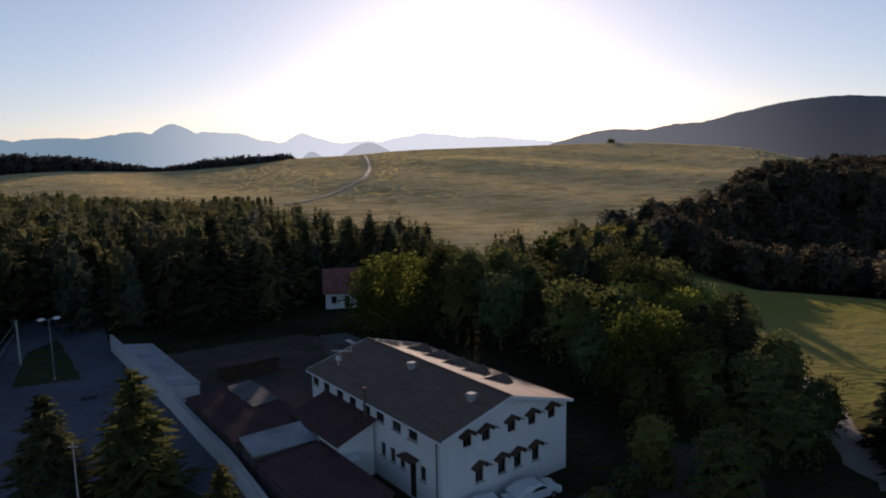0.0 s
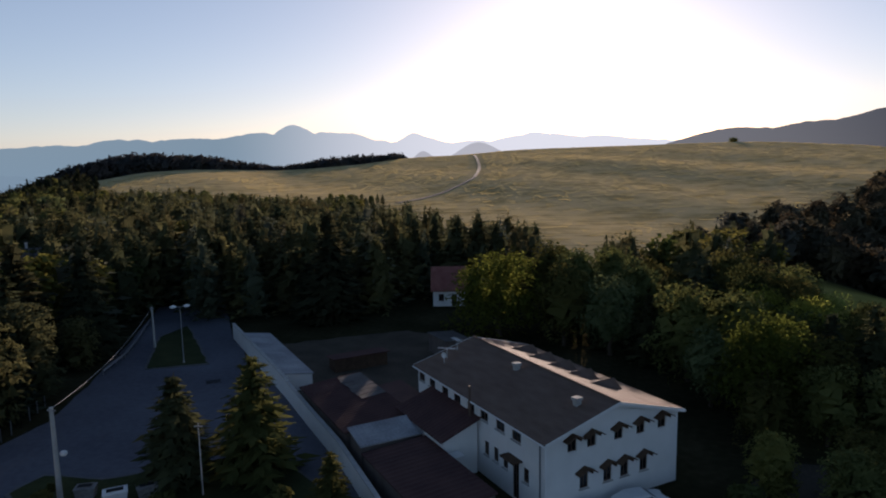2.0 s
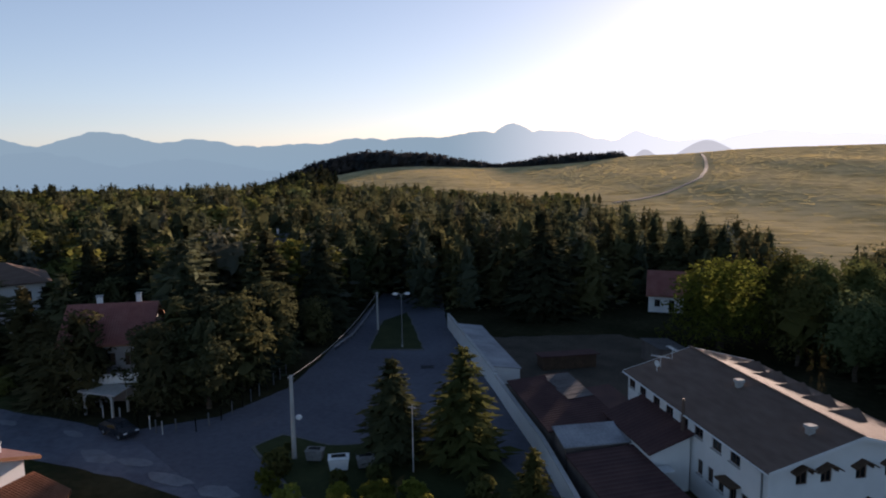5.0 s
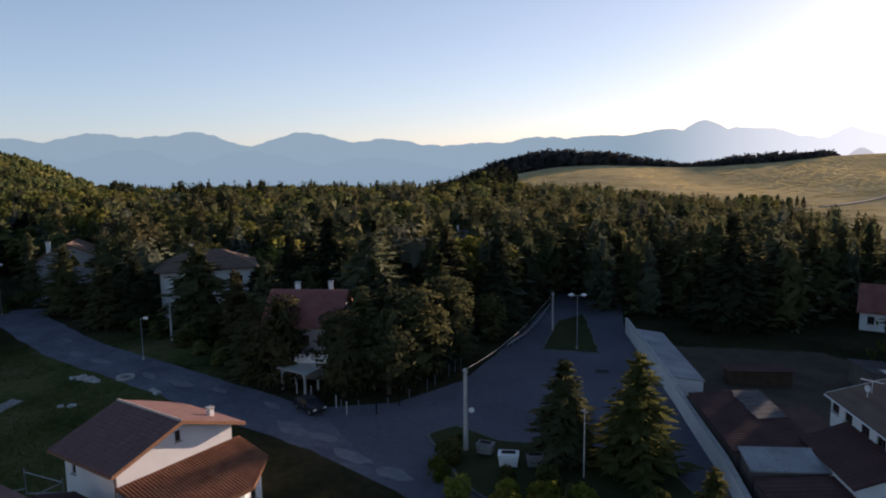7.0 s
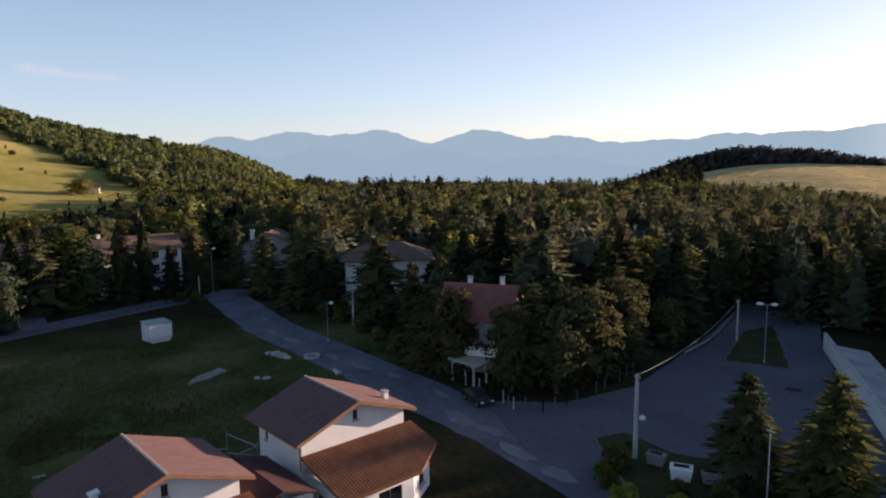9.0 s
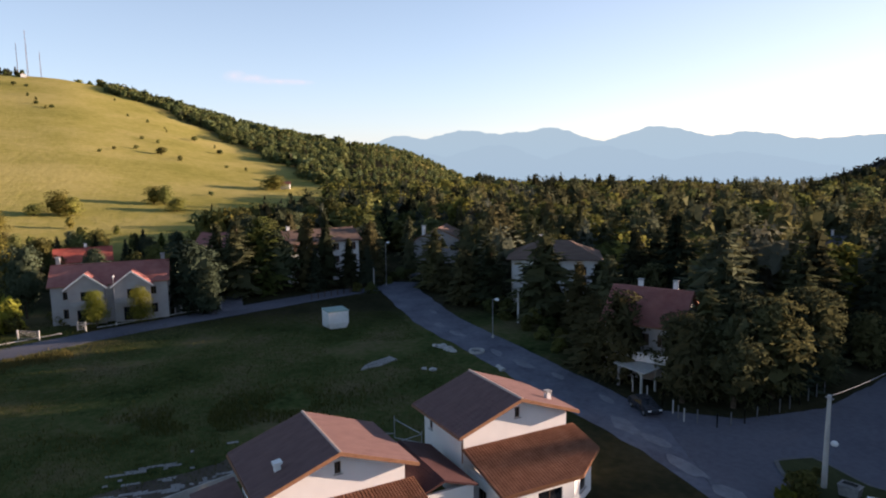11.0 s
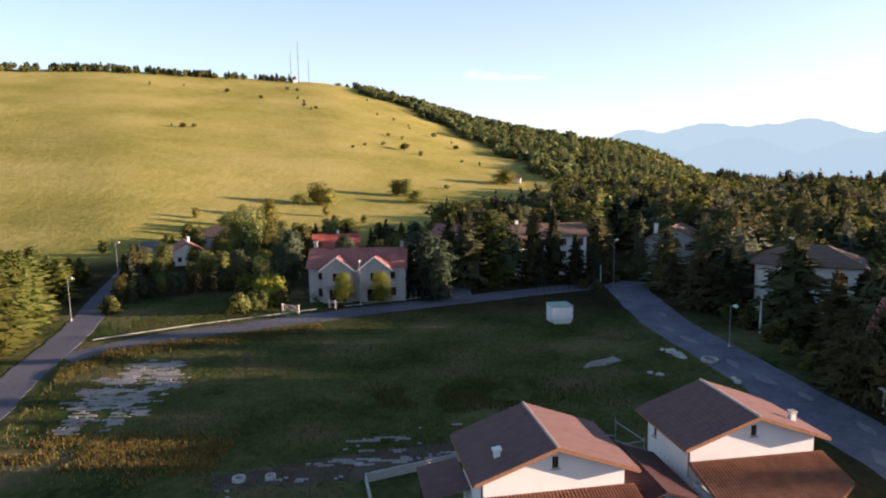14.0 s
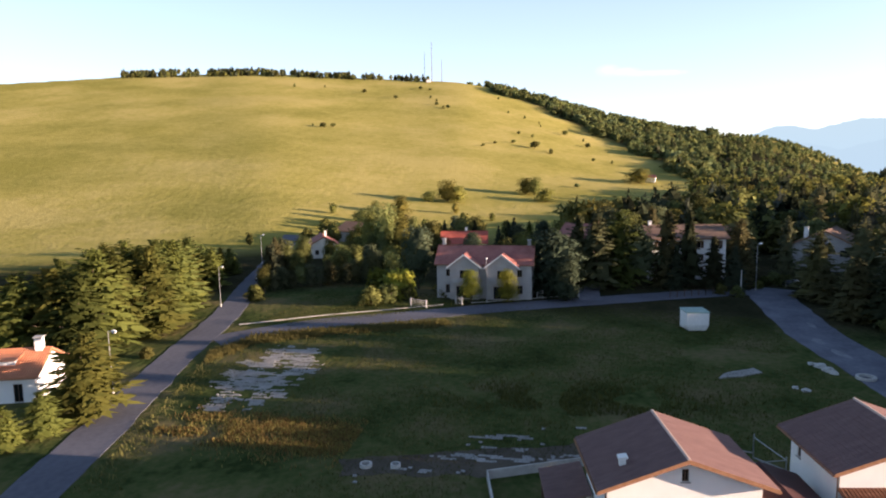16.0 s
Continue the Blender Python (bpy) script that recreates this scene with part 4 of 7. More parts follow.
def shed(m, lx, ly, h0, h1, wall_mat, roof_mat, label, over=0.3, ribs=0.0, door=None, wave=0.06):
    """A low building with a single slope from the height h0 at -y to h1 at +y."""
    s = thing("shed", m, label, "shed")
    x, y = lx / 2, ly / 2
    walls = (((-x, -y), (1, 0), lx, h0), ((x, y), (-1, 0), lx, h1))
    for o, d, ln, hh in walls:
        sh_, pm = panel(o, d, ln, hh - 0.02, [door] if door and hh == h0 else (), 0.2)
        w_ = part("wall", sh_, wall_mat, s)
        if door and hh == h0:
            part("door", Shape().box(door[0] + 0.02, 0.06, door[1], door[2] - 0.02, 0.12, door[3] - 0.02, pm), WOODDARK, w_)
    for sx in (-1, 1):
        a = sx * x
        q = [(a, -y + 0.2, 0), (a, y - 0.2, 0), (a, y - 0.2, h1 - 0.03), (a, -y + 0.2, h0 - 0.03)]
        b = [(p[0] - sx * 0.2, p[1], p[2]) for p in q]
        part("wall", Shape().add(q + b, [(0, 1, 2, 3), (7, 6, 5, 4), (0, 4, 5, 1), (1, 5, 6, 2), (2, 6, 7, 3), (3, 7, 4, 0)]), wall_mat, s)
    g = (h1 - h0) / ly
    c = [(-x - over, -y - over, h0 - g * over + 0.14), (x + over, -y - over, h0 - g * over + 0.14), (x + over, y + over, h1 + g * over + 0.14), (-x - over, y + over, h1 + g * over + 0.14)]
    r = part("roof", Shape().slab(c, 0.12), roof_mat, s)
    if ribs:
        n = int((lx + 2 * over) / ribs)
        sh_ = Shape()
        for i in range(n):
            u0, u1 = i / n + 0.15 / n, i / n + 0.85 / n
            A, B, C, D = (Vector(p) for p in c)
            lo0, lo1, hi1, hi0 = A.lerp(B, u0), A.lerp(B, u1), D.lerp(C, u1), D.lerp(C, u0)
            lom, him = (lo0 + lo1) / 2 + Vector((0, 0, wave)), (hi0 + hi1) / 2 + Vector((0, 0, wave))
            k = Vector((0, 0, 0.004))
            sh_.add([lo0 + k, lom + k, lo1 + k, hi1 + k, him + k, hi0 + k], [(0, 1, 4, 5), (1, 2, 3, 4), (0, 2, 1), (3, 5, 4)])
        part("corrugation", sh_, roof_mat, r)
    return s


# sheds between hotel and yard wall; u runs along the hotel, v away from it
def in_yard(u, v, turn=0.0):
    return pose(HX, HY, 0, 0, 0, HROT) @ pose(u, v, 0, 0, 0, turn)


shed(in_yard(6.6, 13.1), 11.4, 5.6, 2.75, 2.45, SHEDWALL, ROOF_RUST, "flat shed with a dark red sheet roof", 0.15, 0.6, wave=0.03)
shed(in_yard(14.3, 13.0, 90), 5.6, 2.7, 3.4, 2.9, SHEDWALL, SHEET, "lean-to with pale stained corrugated roof", 0.2, 0.35, wave=0.025)
brown = shed(in_yard(23.7, 12.6), 13.6, 6.4, 3.1, 2.6, SHEDWALL, ROOF_RUST, "low shed with brown and faded corrugated roof", 0.2, 0.5)
for i in range(7):
    x0 = -0.8 + i * 1.05
    part("loose_sheet", Shape().slab([(x0, -3.3, 3.36 + 0.01 * (i % 2)), (x0 + 1.0, -3.3, 3.36 + 0.01 * (i % 2)), (x0 + 1.0, -0.7 + 0.1 * (i % 3), 3.15), (x0, -0.7 + 0.1 * (i % 3), 3.15)], 0.02), TORNSHEET, brown)
wing = shed(in_yard(13.6, 8.45), 8.6, 3.3, 4.7, 3.5, PLASTER, ROOF_RUST, "low white wing with a dull brown roof", 0.3, 0.5, wave=0.03)
part("porch_roof", Shape().slab([(-5.6, 0.3, 2.5), (-4.5, 0.3, 2.5), (-4.5, 2.2, 2.4), (-5.6, 2.2, 2.4)], 0.12), PLASTER, wing)
shed(in_yard(21.8, 8.7), 6.8, 3.8, 3.3, 3.0, SHEDWALL, ROOF_RUST, "low dark store at the hotel's back", 0.2)
shed(in_yard(42.2, 5.0, 90), 7.0, 2.4, 1.5, 1.7, WOODDARK, ROOF_RUST, "dark open wooden shelter in the yard", 0.3)
shed(in_yard(41.0, -7.6), 5.0, 3.6, 2.2, 2.5, SHEDWALL, TORNSHEET, "small outbuilding with tarnished corrugated roof", 0.2, 0.4)
shed(in_yard(47.5, 14.2), 20.5, 3.2, 1.75, 2.2, PLASTER, SHEET, "long pale shed inside the yard wall", 0.15, 0.6, wave=0.03)
yard = tagged(thing("yard_wall", pose(HX, HY, 0, 0, 0, HROT), "long whitewashed yard wall with a coping", "wall"))
marks = [(64.5, 16.4), (54, 16.35), (44, 16.3), (35, 16.3), (26, 16.5), (17, 16.6), (8, 17.3), (-1, 18.1)]
for a, b in zip(marks, marks[1:]):
    hh = 2.3 if a[0] > 40 else 2.05
    d = Vector(b) - Vector(a)
    sh, pm = panel(a, d, d.length, hh, (), 0.28)
    seg = part("panel", sh, PLASTER, yard)
    part("coping", Shape().box(-0.02, -0.06, hh + 0.003, d.length + 0.02, 0.34, hh + 0.09, pm), CONCRETE, seg)

# -- the twin new houses --
def villa(m, label):
    v = house("villa", m, 6.8, 9.8, 6.0, 7.76, PLASTER, ROOF_BROWN, label, "twin new houses", 0.75, 0.75,
              front=[(1.0, 4.2, 1.5, 5.2)], attic=(4.4, 6.15, 4.85, 7.0), ridge_mat=RIDGE, gable_b=row(2, 9.2, 3.8, 5.1, 1.0), tiles=False)
    # fine tile rows on both upper slopes
    for k, o in enumerate([c for c in v.children if c.name.startswith("roof_slope")]):
        s = (7.76 - 6.0) / 4.9
        c = [(-4.15, -5.65, 6.0 - s * 0.75 + 0.168), (4.15, -5.65, 6.0 - s * 0.75 + 0.168), (4.15, 0, 7.928), (-4.15, 0, 7.928)]
        if k:
            c = [(4.15, 5.65, c[0][2]), (-4.15, 5.65, c[0][2]), (-4.15, 0, 7.928), (4.15, 0, 7.928)]
        part("tile_covering", tiled(*c, 0.24, 0.016, 0.4), ROOF_BROWN, o)
    part("downpipe", Shape().tube((3.3, -4.98, 3.4), (3.3, -4.98, 5.8), 0.05, 0.05, 6), FASCIA, v)
    # lower front roof of round tiles, stepping down from the gable
    q = [(3.41, -5.0, 4.55), (9.0, -5.0, 3.15), (9.0, 2.2, 3.15), (6.8, 5.6, 3.7), (3.41, 5.6, 4.55)]
    lo = part("porch_roof", Shape().slab(q, 0.16), ROOF_TERRA, v, "lower slope of round terracotta tiles")
    part("tile_covering", tiled(q[1], q[2], (3.41, 2.2, 4.55), q[0], 0.25, 0.09, 0.42), ROOF_TERRA, lo)
    part("tile_covering", tiled(q[2], q[3], q[4], (3.41, 2.2, 4.55), 0.25, 0.09, 0.42), ROOF_TERRA, lo)
    part("fascia", Shape().add([(9.02, -5.0, 2.9), (9.02, 2.2, 2.9), (6.82, 5.62, 3.45), (9.02, -5.0, 3.17), (9.02, 2.2, 3.17), (6.82, 5.62, 3.72)], [(0, 1, 4, 3), (1, 2, 5, 4), (3, 4, 1, 0), (4, 5, 2, 1)]), FASCIA, lo)
    for o, d, ln, holes in (((8.3, -4.6), (0, 1), 6.5, [(1.0, 0.9, 2.2, 2.2), (3.2, 0.1, 5.4, 2.3)]), ((8.3, 1.92), (-2.0, 3.28), 3.8, [(1.3, 0.9, 2.5, 2.2)]), ((3.41, -4.6), (1, 0), 4.58, [(1.6, 0.9, 2.8, 2.2)]), ((6.3, 5.2), (-1, 0), 2.88, [(0.9, 0.9, 1.9, 2.2)])):
        sh_, pm = panel(o, d, ln, 3.0, holes, 0.3)
        w_ = part("wall", sh_, PLASTER, v)
        for k in holes:
            window(w_, pm, k, sill=k[1] > 0.5)
    part("porch_slab", Shape().box(8.4, -4.9, 0, 10.6, 2.4, 0.22), CONCRETE, v)
    return v


V1, V2 = (-46.17, 6.74, 9.2), (-50.7, 22.04, 8.45)
v1 = villa(pose(V1[0], V1[1], 0, 0, 0, V1[2]), "new white house with brown tiled gable roof, beside its twin")
v2 = villa(pose(V2[0], V2[1], 0, 0, 0, V2[2]), "new white house with brown tiled gable roof and a pale chimney")
chimney(v2, 1.9, 4.1, 6.0, 7.0, 0.42, PLASTER)
for v, x, y in ((v1, 1.9, -3.6),):
    k = part("roof_vent", Shape().box(-0.2, -0.2, -0.2, 0.2, 0.2, 0.35).slab([(-0.3, -0.3, 0.55), (0.3, -0.3, 0.55), (0.3, 0.3, 0.62), (-0.3, 0.3, 0.62)], 0.16), PLASTER, v, "", pose(x, y, 7.76 - abs(y) * 1.76 / 4.9 + 0.2))
link = thing("linking_wing", pose(-46.0, 14.2, 0, 0, 0, 8), "low brown-tiled wing joining the two houses", "building")
part("roof", Shape().slab([(-4.2, -2.6, 3.6), (3.6, -2.6, 3.6), (3.6, 0, 4.5), (-4.2, 0, 4.5)], 0.16), ROOF_RUST, link)
part("roof", Shape().slab([(3.6, 2.7, 3.6), (-4.2, 2.7, 3.6), (-4.2, 0, 4.5), (3.6, 0, 4.5)], 0.16), ROOF_RUST, link)
part("tile_covering", tiled((-4.2, -2.6, 3.6), (3.6, -2.6, 3.6), (3.6, 0, 4.5), (-4.2, 0, 4.5), 0.26, 0.05, 0.42), ROOF_RUST, link)
part("wall", panel((3.2, -2.4), (0, 1), 4.9, 3.5, [(1.8, 0.1, 3.0, 2.2)], 0.25)[0], PLASTER, link)
part("wall", panel((-3.8, 2.5), (0, -1), 4.9, 3.5, (), 0.25)[0], PLASTER, link)
lean = thing("side_porch", pose(-48.2, -0.2, 0, 0, 0, 8.6), "brown lean-to porch against the house", "porch")
part("roof", Shape().slab([(-2.6, -1.7, 2.7), (2.6, -1.7, 2.7), (2.6, 1.5, 3.3), (-2.6, 1.5, 3.3)], 0.14), ROOF_BROWN, lean)
part("tile_covering", tiled((-2.6, -1.7, 2.7), (2.6, -1.7, 2.7), (2.6, 1.5, 3.3), (-2.6, 1.5, 3.3), 0.24, 0.03, 0.4), ROOF_BROWN, lean)
for x in (-2.3, 0, 2.3):
    part("post", Shape().box(x - 0.09, -1.5, 0, x + 0.09, -1.32, 2.57), WOODDARK, lean)
# low garden wall round the first house
gw = thing("garden_wall", pose(0, 0, 0), "low pale concrete garden wall", "wall")
for a, b in (((-57.4, 1.6), (-53.6, -6.7)), ((-53.6, -6.7), (-45.5, -5.0))):
    d = Vector((b[0] - a[0], b[1] - a[1]))
    part("panel", panel(a, d, d.length, 0.8, (), 0.12)[0], CONCRETE, gw)
# builders' leftovers between the houses
site = thing("timber_stack", pose(-58.0, 14.5, 0, 0, 0, 20), "stack of pale timber and scaffold poles beside the houses", "building material")
r_ = random.Random(9)
for i in range(16):
    x, y, a = r_.uniform(-3, 3), r_.uniform(-3, 3), r_.uniform(-30, 60)
    part("board", Shape().box(-1.6, -0.09, 0, 1.6, 0.09, 0.06), GRAVEL, site, "", pose(x, y, 0.06 * i + 0.02, 0, 0, a))
for x, y in ((-2.4, -2.2), (2.2, -2.4), (2.4, 2.2), (-2.2, 2.4)):
    part("post", Shape().tube((x, y, 0), (x, y, 2.2), 0.05, 0.05, 6), METAL, site)
for (x0, y0), (x1, y1) in (((-2.4, -2.2), (2.2, -2.4)), ((2.2, -2.4), (2.4, 2.2)), ((2.4, 2.2), (-2.2, 2.4))):
    part("rail", Shape().tube((x0, y0, 1.9), (x1, y1, 1.9), 0.04, 0.04, 6), METAL, site)

# -- the older houses among the trees --
# red-roofed house by the bend, with a balcony on posts
hp = house("house", pose(-69.5, 51.5, 0, 0, 0, 36), 9.0, 8.0, 7.0, 10.2, GREYPLASTER, ROOF_RED, "old two-storey house with red roof and white porch posts", over=0.6, end=0.5,
           front=row(3, 9.0, 4.2, 5.6, 1.0) + [(1.0, 0.9, 2.2, 2.2)], gable_a=row(2, 7.4, 4.2, 5.6, 1.0), tiles=True, shutters=WOODDARK)
chimney(hp, -1.8, 1.0, 9.2, 11.0, 0.55)
chimney(hp, 2.6, 0.8, 9.3, 11.2, 0.5)
bal = part("balcony", Shape().box(-1.0, -6.6, 2.9, 4.4, -4.02, 3.1), PLASTER, hp)
part("parapet", Shape().box(-1.0, -6.6, 3.1, 4.4, -6.45, 3.95).box(4.25, -6.45, 3.1, 4.4, -4.02, 3.95), PLASTER, bal)
# white canopy with arched legs before it
cp = thing("canopy", pose(-64.2, 45.2, 0, 0, 0, 8), "pale canopy on arched legs before the red-roofed house", "canopy")
part("roof", Shape().slab([(-2.6, -0.6, 2.6), (2.4, -0.6, 2.6), (2.4, 1.9, 2.9), (-2.6, 1.9, 2.9)], 0.14), CONCRETE, cp)
for x in (-1.9, 1.8):
    for y in (-0.4, 1.7):
        leg = Shape().box(x - 0.11, y - 0.11, 0, x + 0.11, y + 0.11, 2.45 + y * 0.11)
        if y < 0:
            for i in range(5):
                a0, a1 = math.pi / 2 * i / 5, math.pi / 2 * (i + 1) / 5
                sx = -1 if x > 0 else 1
                leg.tube((x + sx * 0.9 * (1 - math.cos(a0)), y, 1.55 + 0.9 * math.sin(a0)), (x + sx * 0.9 * (1 - math.cos(a1)), y, 1.55 + 0.9 * math.sin(a1)), 0.07, 0.07, 5)
        part("leg", leg, CONCRETE, cp)
# grey hip-roofed house
hip = thing("house", pose(-111.5, 60.8, 0, 0, 0, 61), "two-storey pale house under a grey hipped roof", "house")
L, W = 7.6, 5.4
for o, d, ln in (((-L, -W), (1, 0), 2 * L), ((L, -W), (0, 1), 2 * W), ((L, W), (-1, 0), 2 * L), ((-L, W), (0, -1), 2 * W)):
    hs = row(3 if ln > 12 else 2, ln, 5.6, 7.0, 1.1) + row(2, ln, 2.2, 3.5, 1.1)
    sh, pm = panel(o, d, ln, 8.4, hs, 0.29)
    w_ = part("wall", sh, PLASTER, hip)
    for k in hs:
        window(w_, pm, k)
E_ = [(-L - .9, -W - .9, 8.35), (L + .9, -W - .9, 8.35), (L + .9, W + .9, 8.35), (-L - .9, W + .9, 8.35)]
R_ = [(-2.6, 0, 11.1), (2.6, 0, 11.1)]
for q in ([E_[0], E_[1], R_[1], R_[0]], [E_[1], E_[2], R_[1]], [E_[2], E_[3], R_[0], R_[1]], [E_[3], E_[0], R_[0]]):
    part("roof_slope", Shape().slab(q, 0.15), ROOF_GREY, hip)
chimney(hip, -2.6, 1.2, 10.0, 11.7, 0.6)
# pale gabled house further up the road
wh = house("house", pose(-165.5, 57.6, 0, 0, 0, -30), 10.5, 13.0, 5.6, 8.7, GREYPLASTER, ROOF_GREY, "pale gabled house with wide upstairs window", over=0.7, end=0.6,
           front=row(3, 10.5, 3.4, 4.8, 1.2), gable_a=[(9.2, 3.3, 11.8, 4.7), (2.0, 3.3, 3.2, 4.6)], attic=(6.0, 6.2, 6.5, 7.0))
chimney(wh, 1.5, -4.6, 6.5, 8.9, 0.8)
# villa behind conifers, with a balcony and a boundary fence
vb = house("house", pose(-152.5, 23.6, 0, 0, 0, 99), 15.5, 9.5, 8.8, 10.8, PLASTER, ROOF_GREY, "white three-storey house with balcony behind conifers", over=0.7, end=0.6,
           front=row(4, 15.5, 6.6, 8.1, 1.2) + row(4, 15.5, 3.9, 5.3, 1.2) + row(4, 15.5, 1.2, 2.7, 1.2), gable_b=[(1.5, 6.2, 2.6, 8.2), (4.5, 6.4, 5.6, 7.9)], shutters=WOODDARK)
part("balcony", Shape().box(-8.1, -6.3, 5.9, -2.6, -4.77, 6.1).box(-8.1, -6.3, 6.1, -2.6, -6.18, 7.0).box(-8.1, -6.18, 6.1, -7.98, -4.77, 7.0), PLASTER, vb)
chimney(vb, -6.4, 1.5, 9.6, 11.6, 0.6)
house("house", pose(-172, 32, 0, 0, 0, 84), 11, 8.5, 5.6, 8.4, CREAM, ROOF_BROWN, "house with dull brown roof behind the trees", over=0.6, end=0.5, front=row(3, 11, 3.2, 4.5, 1.1))
house("house", pose(-182, 4, 0, 0, 0, 60), 11, 8.5, 5.2, 8.0, CREAM, ROOF_RED, "house with brown-red roof deep in the trees", over=0.6, end=0.5, front=row(3, 11, 3.2, 4.5, 1.1))
# semi-detached pair with two front gables
pr = house("semi_detached_house", pose(-128.6, -15.7, 0, 0, 0, 89.5), 17.8, 8.0, 6.7, 9.3, GREYPLASTER, ROOF_RED, "pale semi-detached houses with red roof and two front gables", over=0.5, end=0.4,
           front=row(4, 17.8, 4.2, 5.5, 0.9) + row(4, 17.8, 1.0, 2.6, 1.1), gable_a=row(2, 7.4, 4.2, 5.5, 1.0), gable_b=row(2, 7.4, 4.2, 5.5, 1.0), shutters=GREYPLASTER)
for cx in (-3.5, 3.5):
    holes = ((1.9, 3.9, 3.6, 5.5), (1.2, 0.2, 4.3, 2.5))
    sh, pm = panel((cx - 2.75, -5.0), (1, 0), 5.5, 6.3, holes, 0.3, 2.05)
    w_ = part("wall", sh, GREYPLASTER, pr)
    for k in holes:
        window(w_, pm, k, sill=k[1] > 1)
    part("balcony", Shape().box(cx - 2.4, -6.0, 3.2, cx + 2.4, -5.01, 3.35).box(cx - 2.4, -6.0, 3.35, cx + 2.4, -5.9, 4.2), GREYPLASTER, pr)
    part("wall", Shape().box(cx - 2.75, -4.7, 0, cx - 2.45, -4.02, 6.2).box(cx + 2.45, -4.7, 0, cx + 2.75, -4.02, 6.2), GREYPLASTER, pr)
    for s in (-1, 1):
        q = [(cx + s * 3.3, -5.5, 6.05), (cx, -5.5, 8.58), (cx, -0.9, 8.58), (cx + s * 3.3, -4.3, 6.5)]
        part("roof_slope", Shape().slab(q if s < 0 else q[::-1], 0.16), ROOF_RED, pr)
        part("fascia", Shape().add([(cx + s * 3.35, -5.56, 5.8), (cx, -5.56, 8.34), (cx, -5.56, 8.64), (cx + s * 3.35, -5.56, 6.1), (cx + s * 3.35, -5.51, 5.8), (cx, -5.51, 8.34), (cx, -5.51, 8.64), (cx + s * 3.35, -5.51, 6.1)],
                                   [(0, 1, 2, 3), (7, 6, 5, 4), (0, 4, 5, 1), (3, 2, 6, 7)]), PLASTER, pr)
chimney(pr, 8.2, 0.4, 8.6, 10.4, 0.6, GREYPLASTER)
chimney(pr, -8.2, 0.4, 8.6, 10.6, 0.6, GREYPLASTER)
rb = house("house", pose(-178, -27.5, 0, 0, 0, 97), 11.5, 9, 4.0, 6.4, CREAM, ROOF_SCARLET, "house with bright red roof behind the pair", over=0.5, end=0.5, front=row(3, 11.5, 1.2, 2.5, 1.1))
chimney(rb, 0.5, 0.6, 6.0, 7.4, 0.6)
ha = house("house", pose(-176, -66.5, 0, 0, 0, 25), 9.5, 8.0, 3.4, 5.6, CREAM, ROOF_RED, "small pale cottage with faded red roof", over=0.5, end=0.4, gable_a=row(2, 7.4, 1.0, 2.2, 1.0), front=row(2, 9.5, 1.0, 2.2, 1.0))
chimney(ha, -1.5, 1.0, 5.0, 6.5, 0.5)
house("house", pose(-208, -66, 0, 0, 0, 60), 12, 9, 3.6, 5.8, GREYPLASTER, ROOF_ORANGE, "brick-coloured cottage with low pale roof", over=0.6, end=0.4, front=row(3, 12, 1.0, 2.3, 1.0))
hw_ = house("house", pose(-104, 124, 0, 0, 0, 40), 9, 7.5, 6.4, 9.0, CREAM, BITUMEN, "grey-roofed house deep in the pine wood", over=0.5, end=0.4, gable_a=row(2, 6.9, 4, 5.2, 0.9), front=row(2, 9, 4, 5.2, 0.9))
chimney(hw_, -2.5, 0.6, 8.4, 10.2, 0.5)
chimney(hw_, 1.5, 0.6, 8.4, 10.4, 0.5)
hl = house("house", pose(-66.8, -65.2, 0, 0, 0, 107.6), 10.0, 7.8, 3.2, 5.1, PLASTER, ROOF_ORANGE, "white cottage with orange tiled roof and dormer", over=0.6, end=0.5, tiles=True,
           gable_a=[(5.2, 1.0, 6.0, 2.2)], front=[(1.2, 1.0, 2.2, 2.3), (4.2, 1.0, 5.2, 2.3), (7.6, 0.1, 8.6, 2.2)])
chimney(hl, 4.2, -0.2, 4.6, 6.5, 0.8)
dm = part("dormer", Shape().box(0.2, -2.6, 3.7, 2.4, -0.8, 4.75), PLASTER, hl)
part("dormer_roof", Shape().slab([(-0.1, -2.9, 4.72), (2.7, -2.9, 4.72), (2.7, -0.3, 5.0), (-0.1, -0.3, 5.0)], 0.14), ROOF_ORANGE, dm)
# red-roofed cottage behind the hotel
house("house", pose(-18.6, 120, 0, 0, 0, 8), 5.6, 6.0, 3.3, 6.4, PLASTER, ROOF_RED, "white cottage with red roof at the wood's edge", over=0.5, end=0.4, tiles=True,
           front=[(1.0, 1.0, 1.9, 2.2), (3.3, 0.1, 4.2, 2.1)])
hut = house("hut", pose(-414, 46, float(relief(-414, 46)), 0, 0, 80), 5.5, 4.5, 3.0, 4.2, PLASTER, ROOF_RED, "small white hut at the foot of the hill", over=0.3, end=0.3, category="hut")

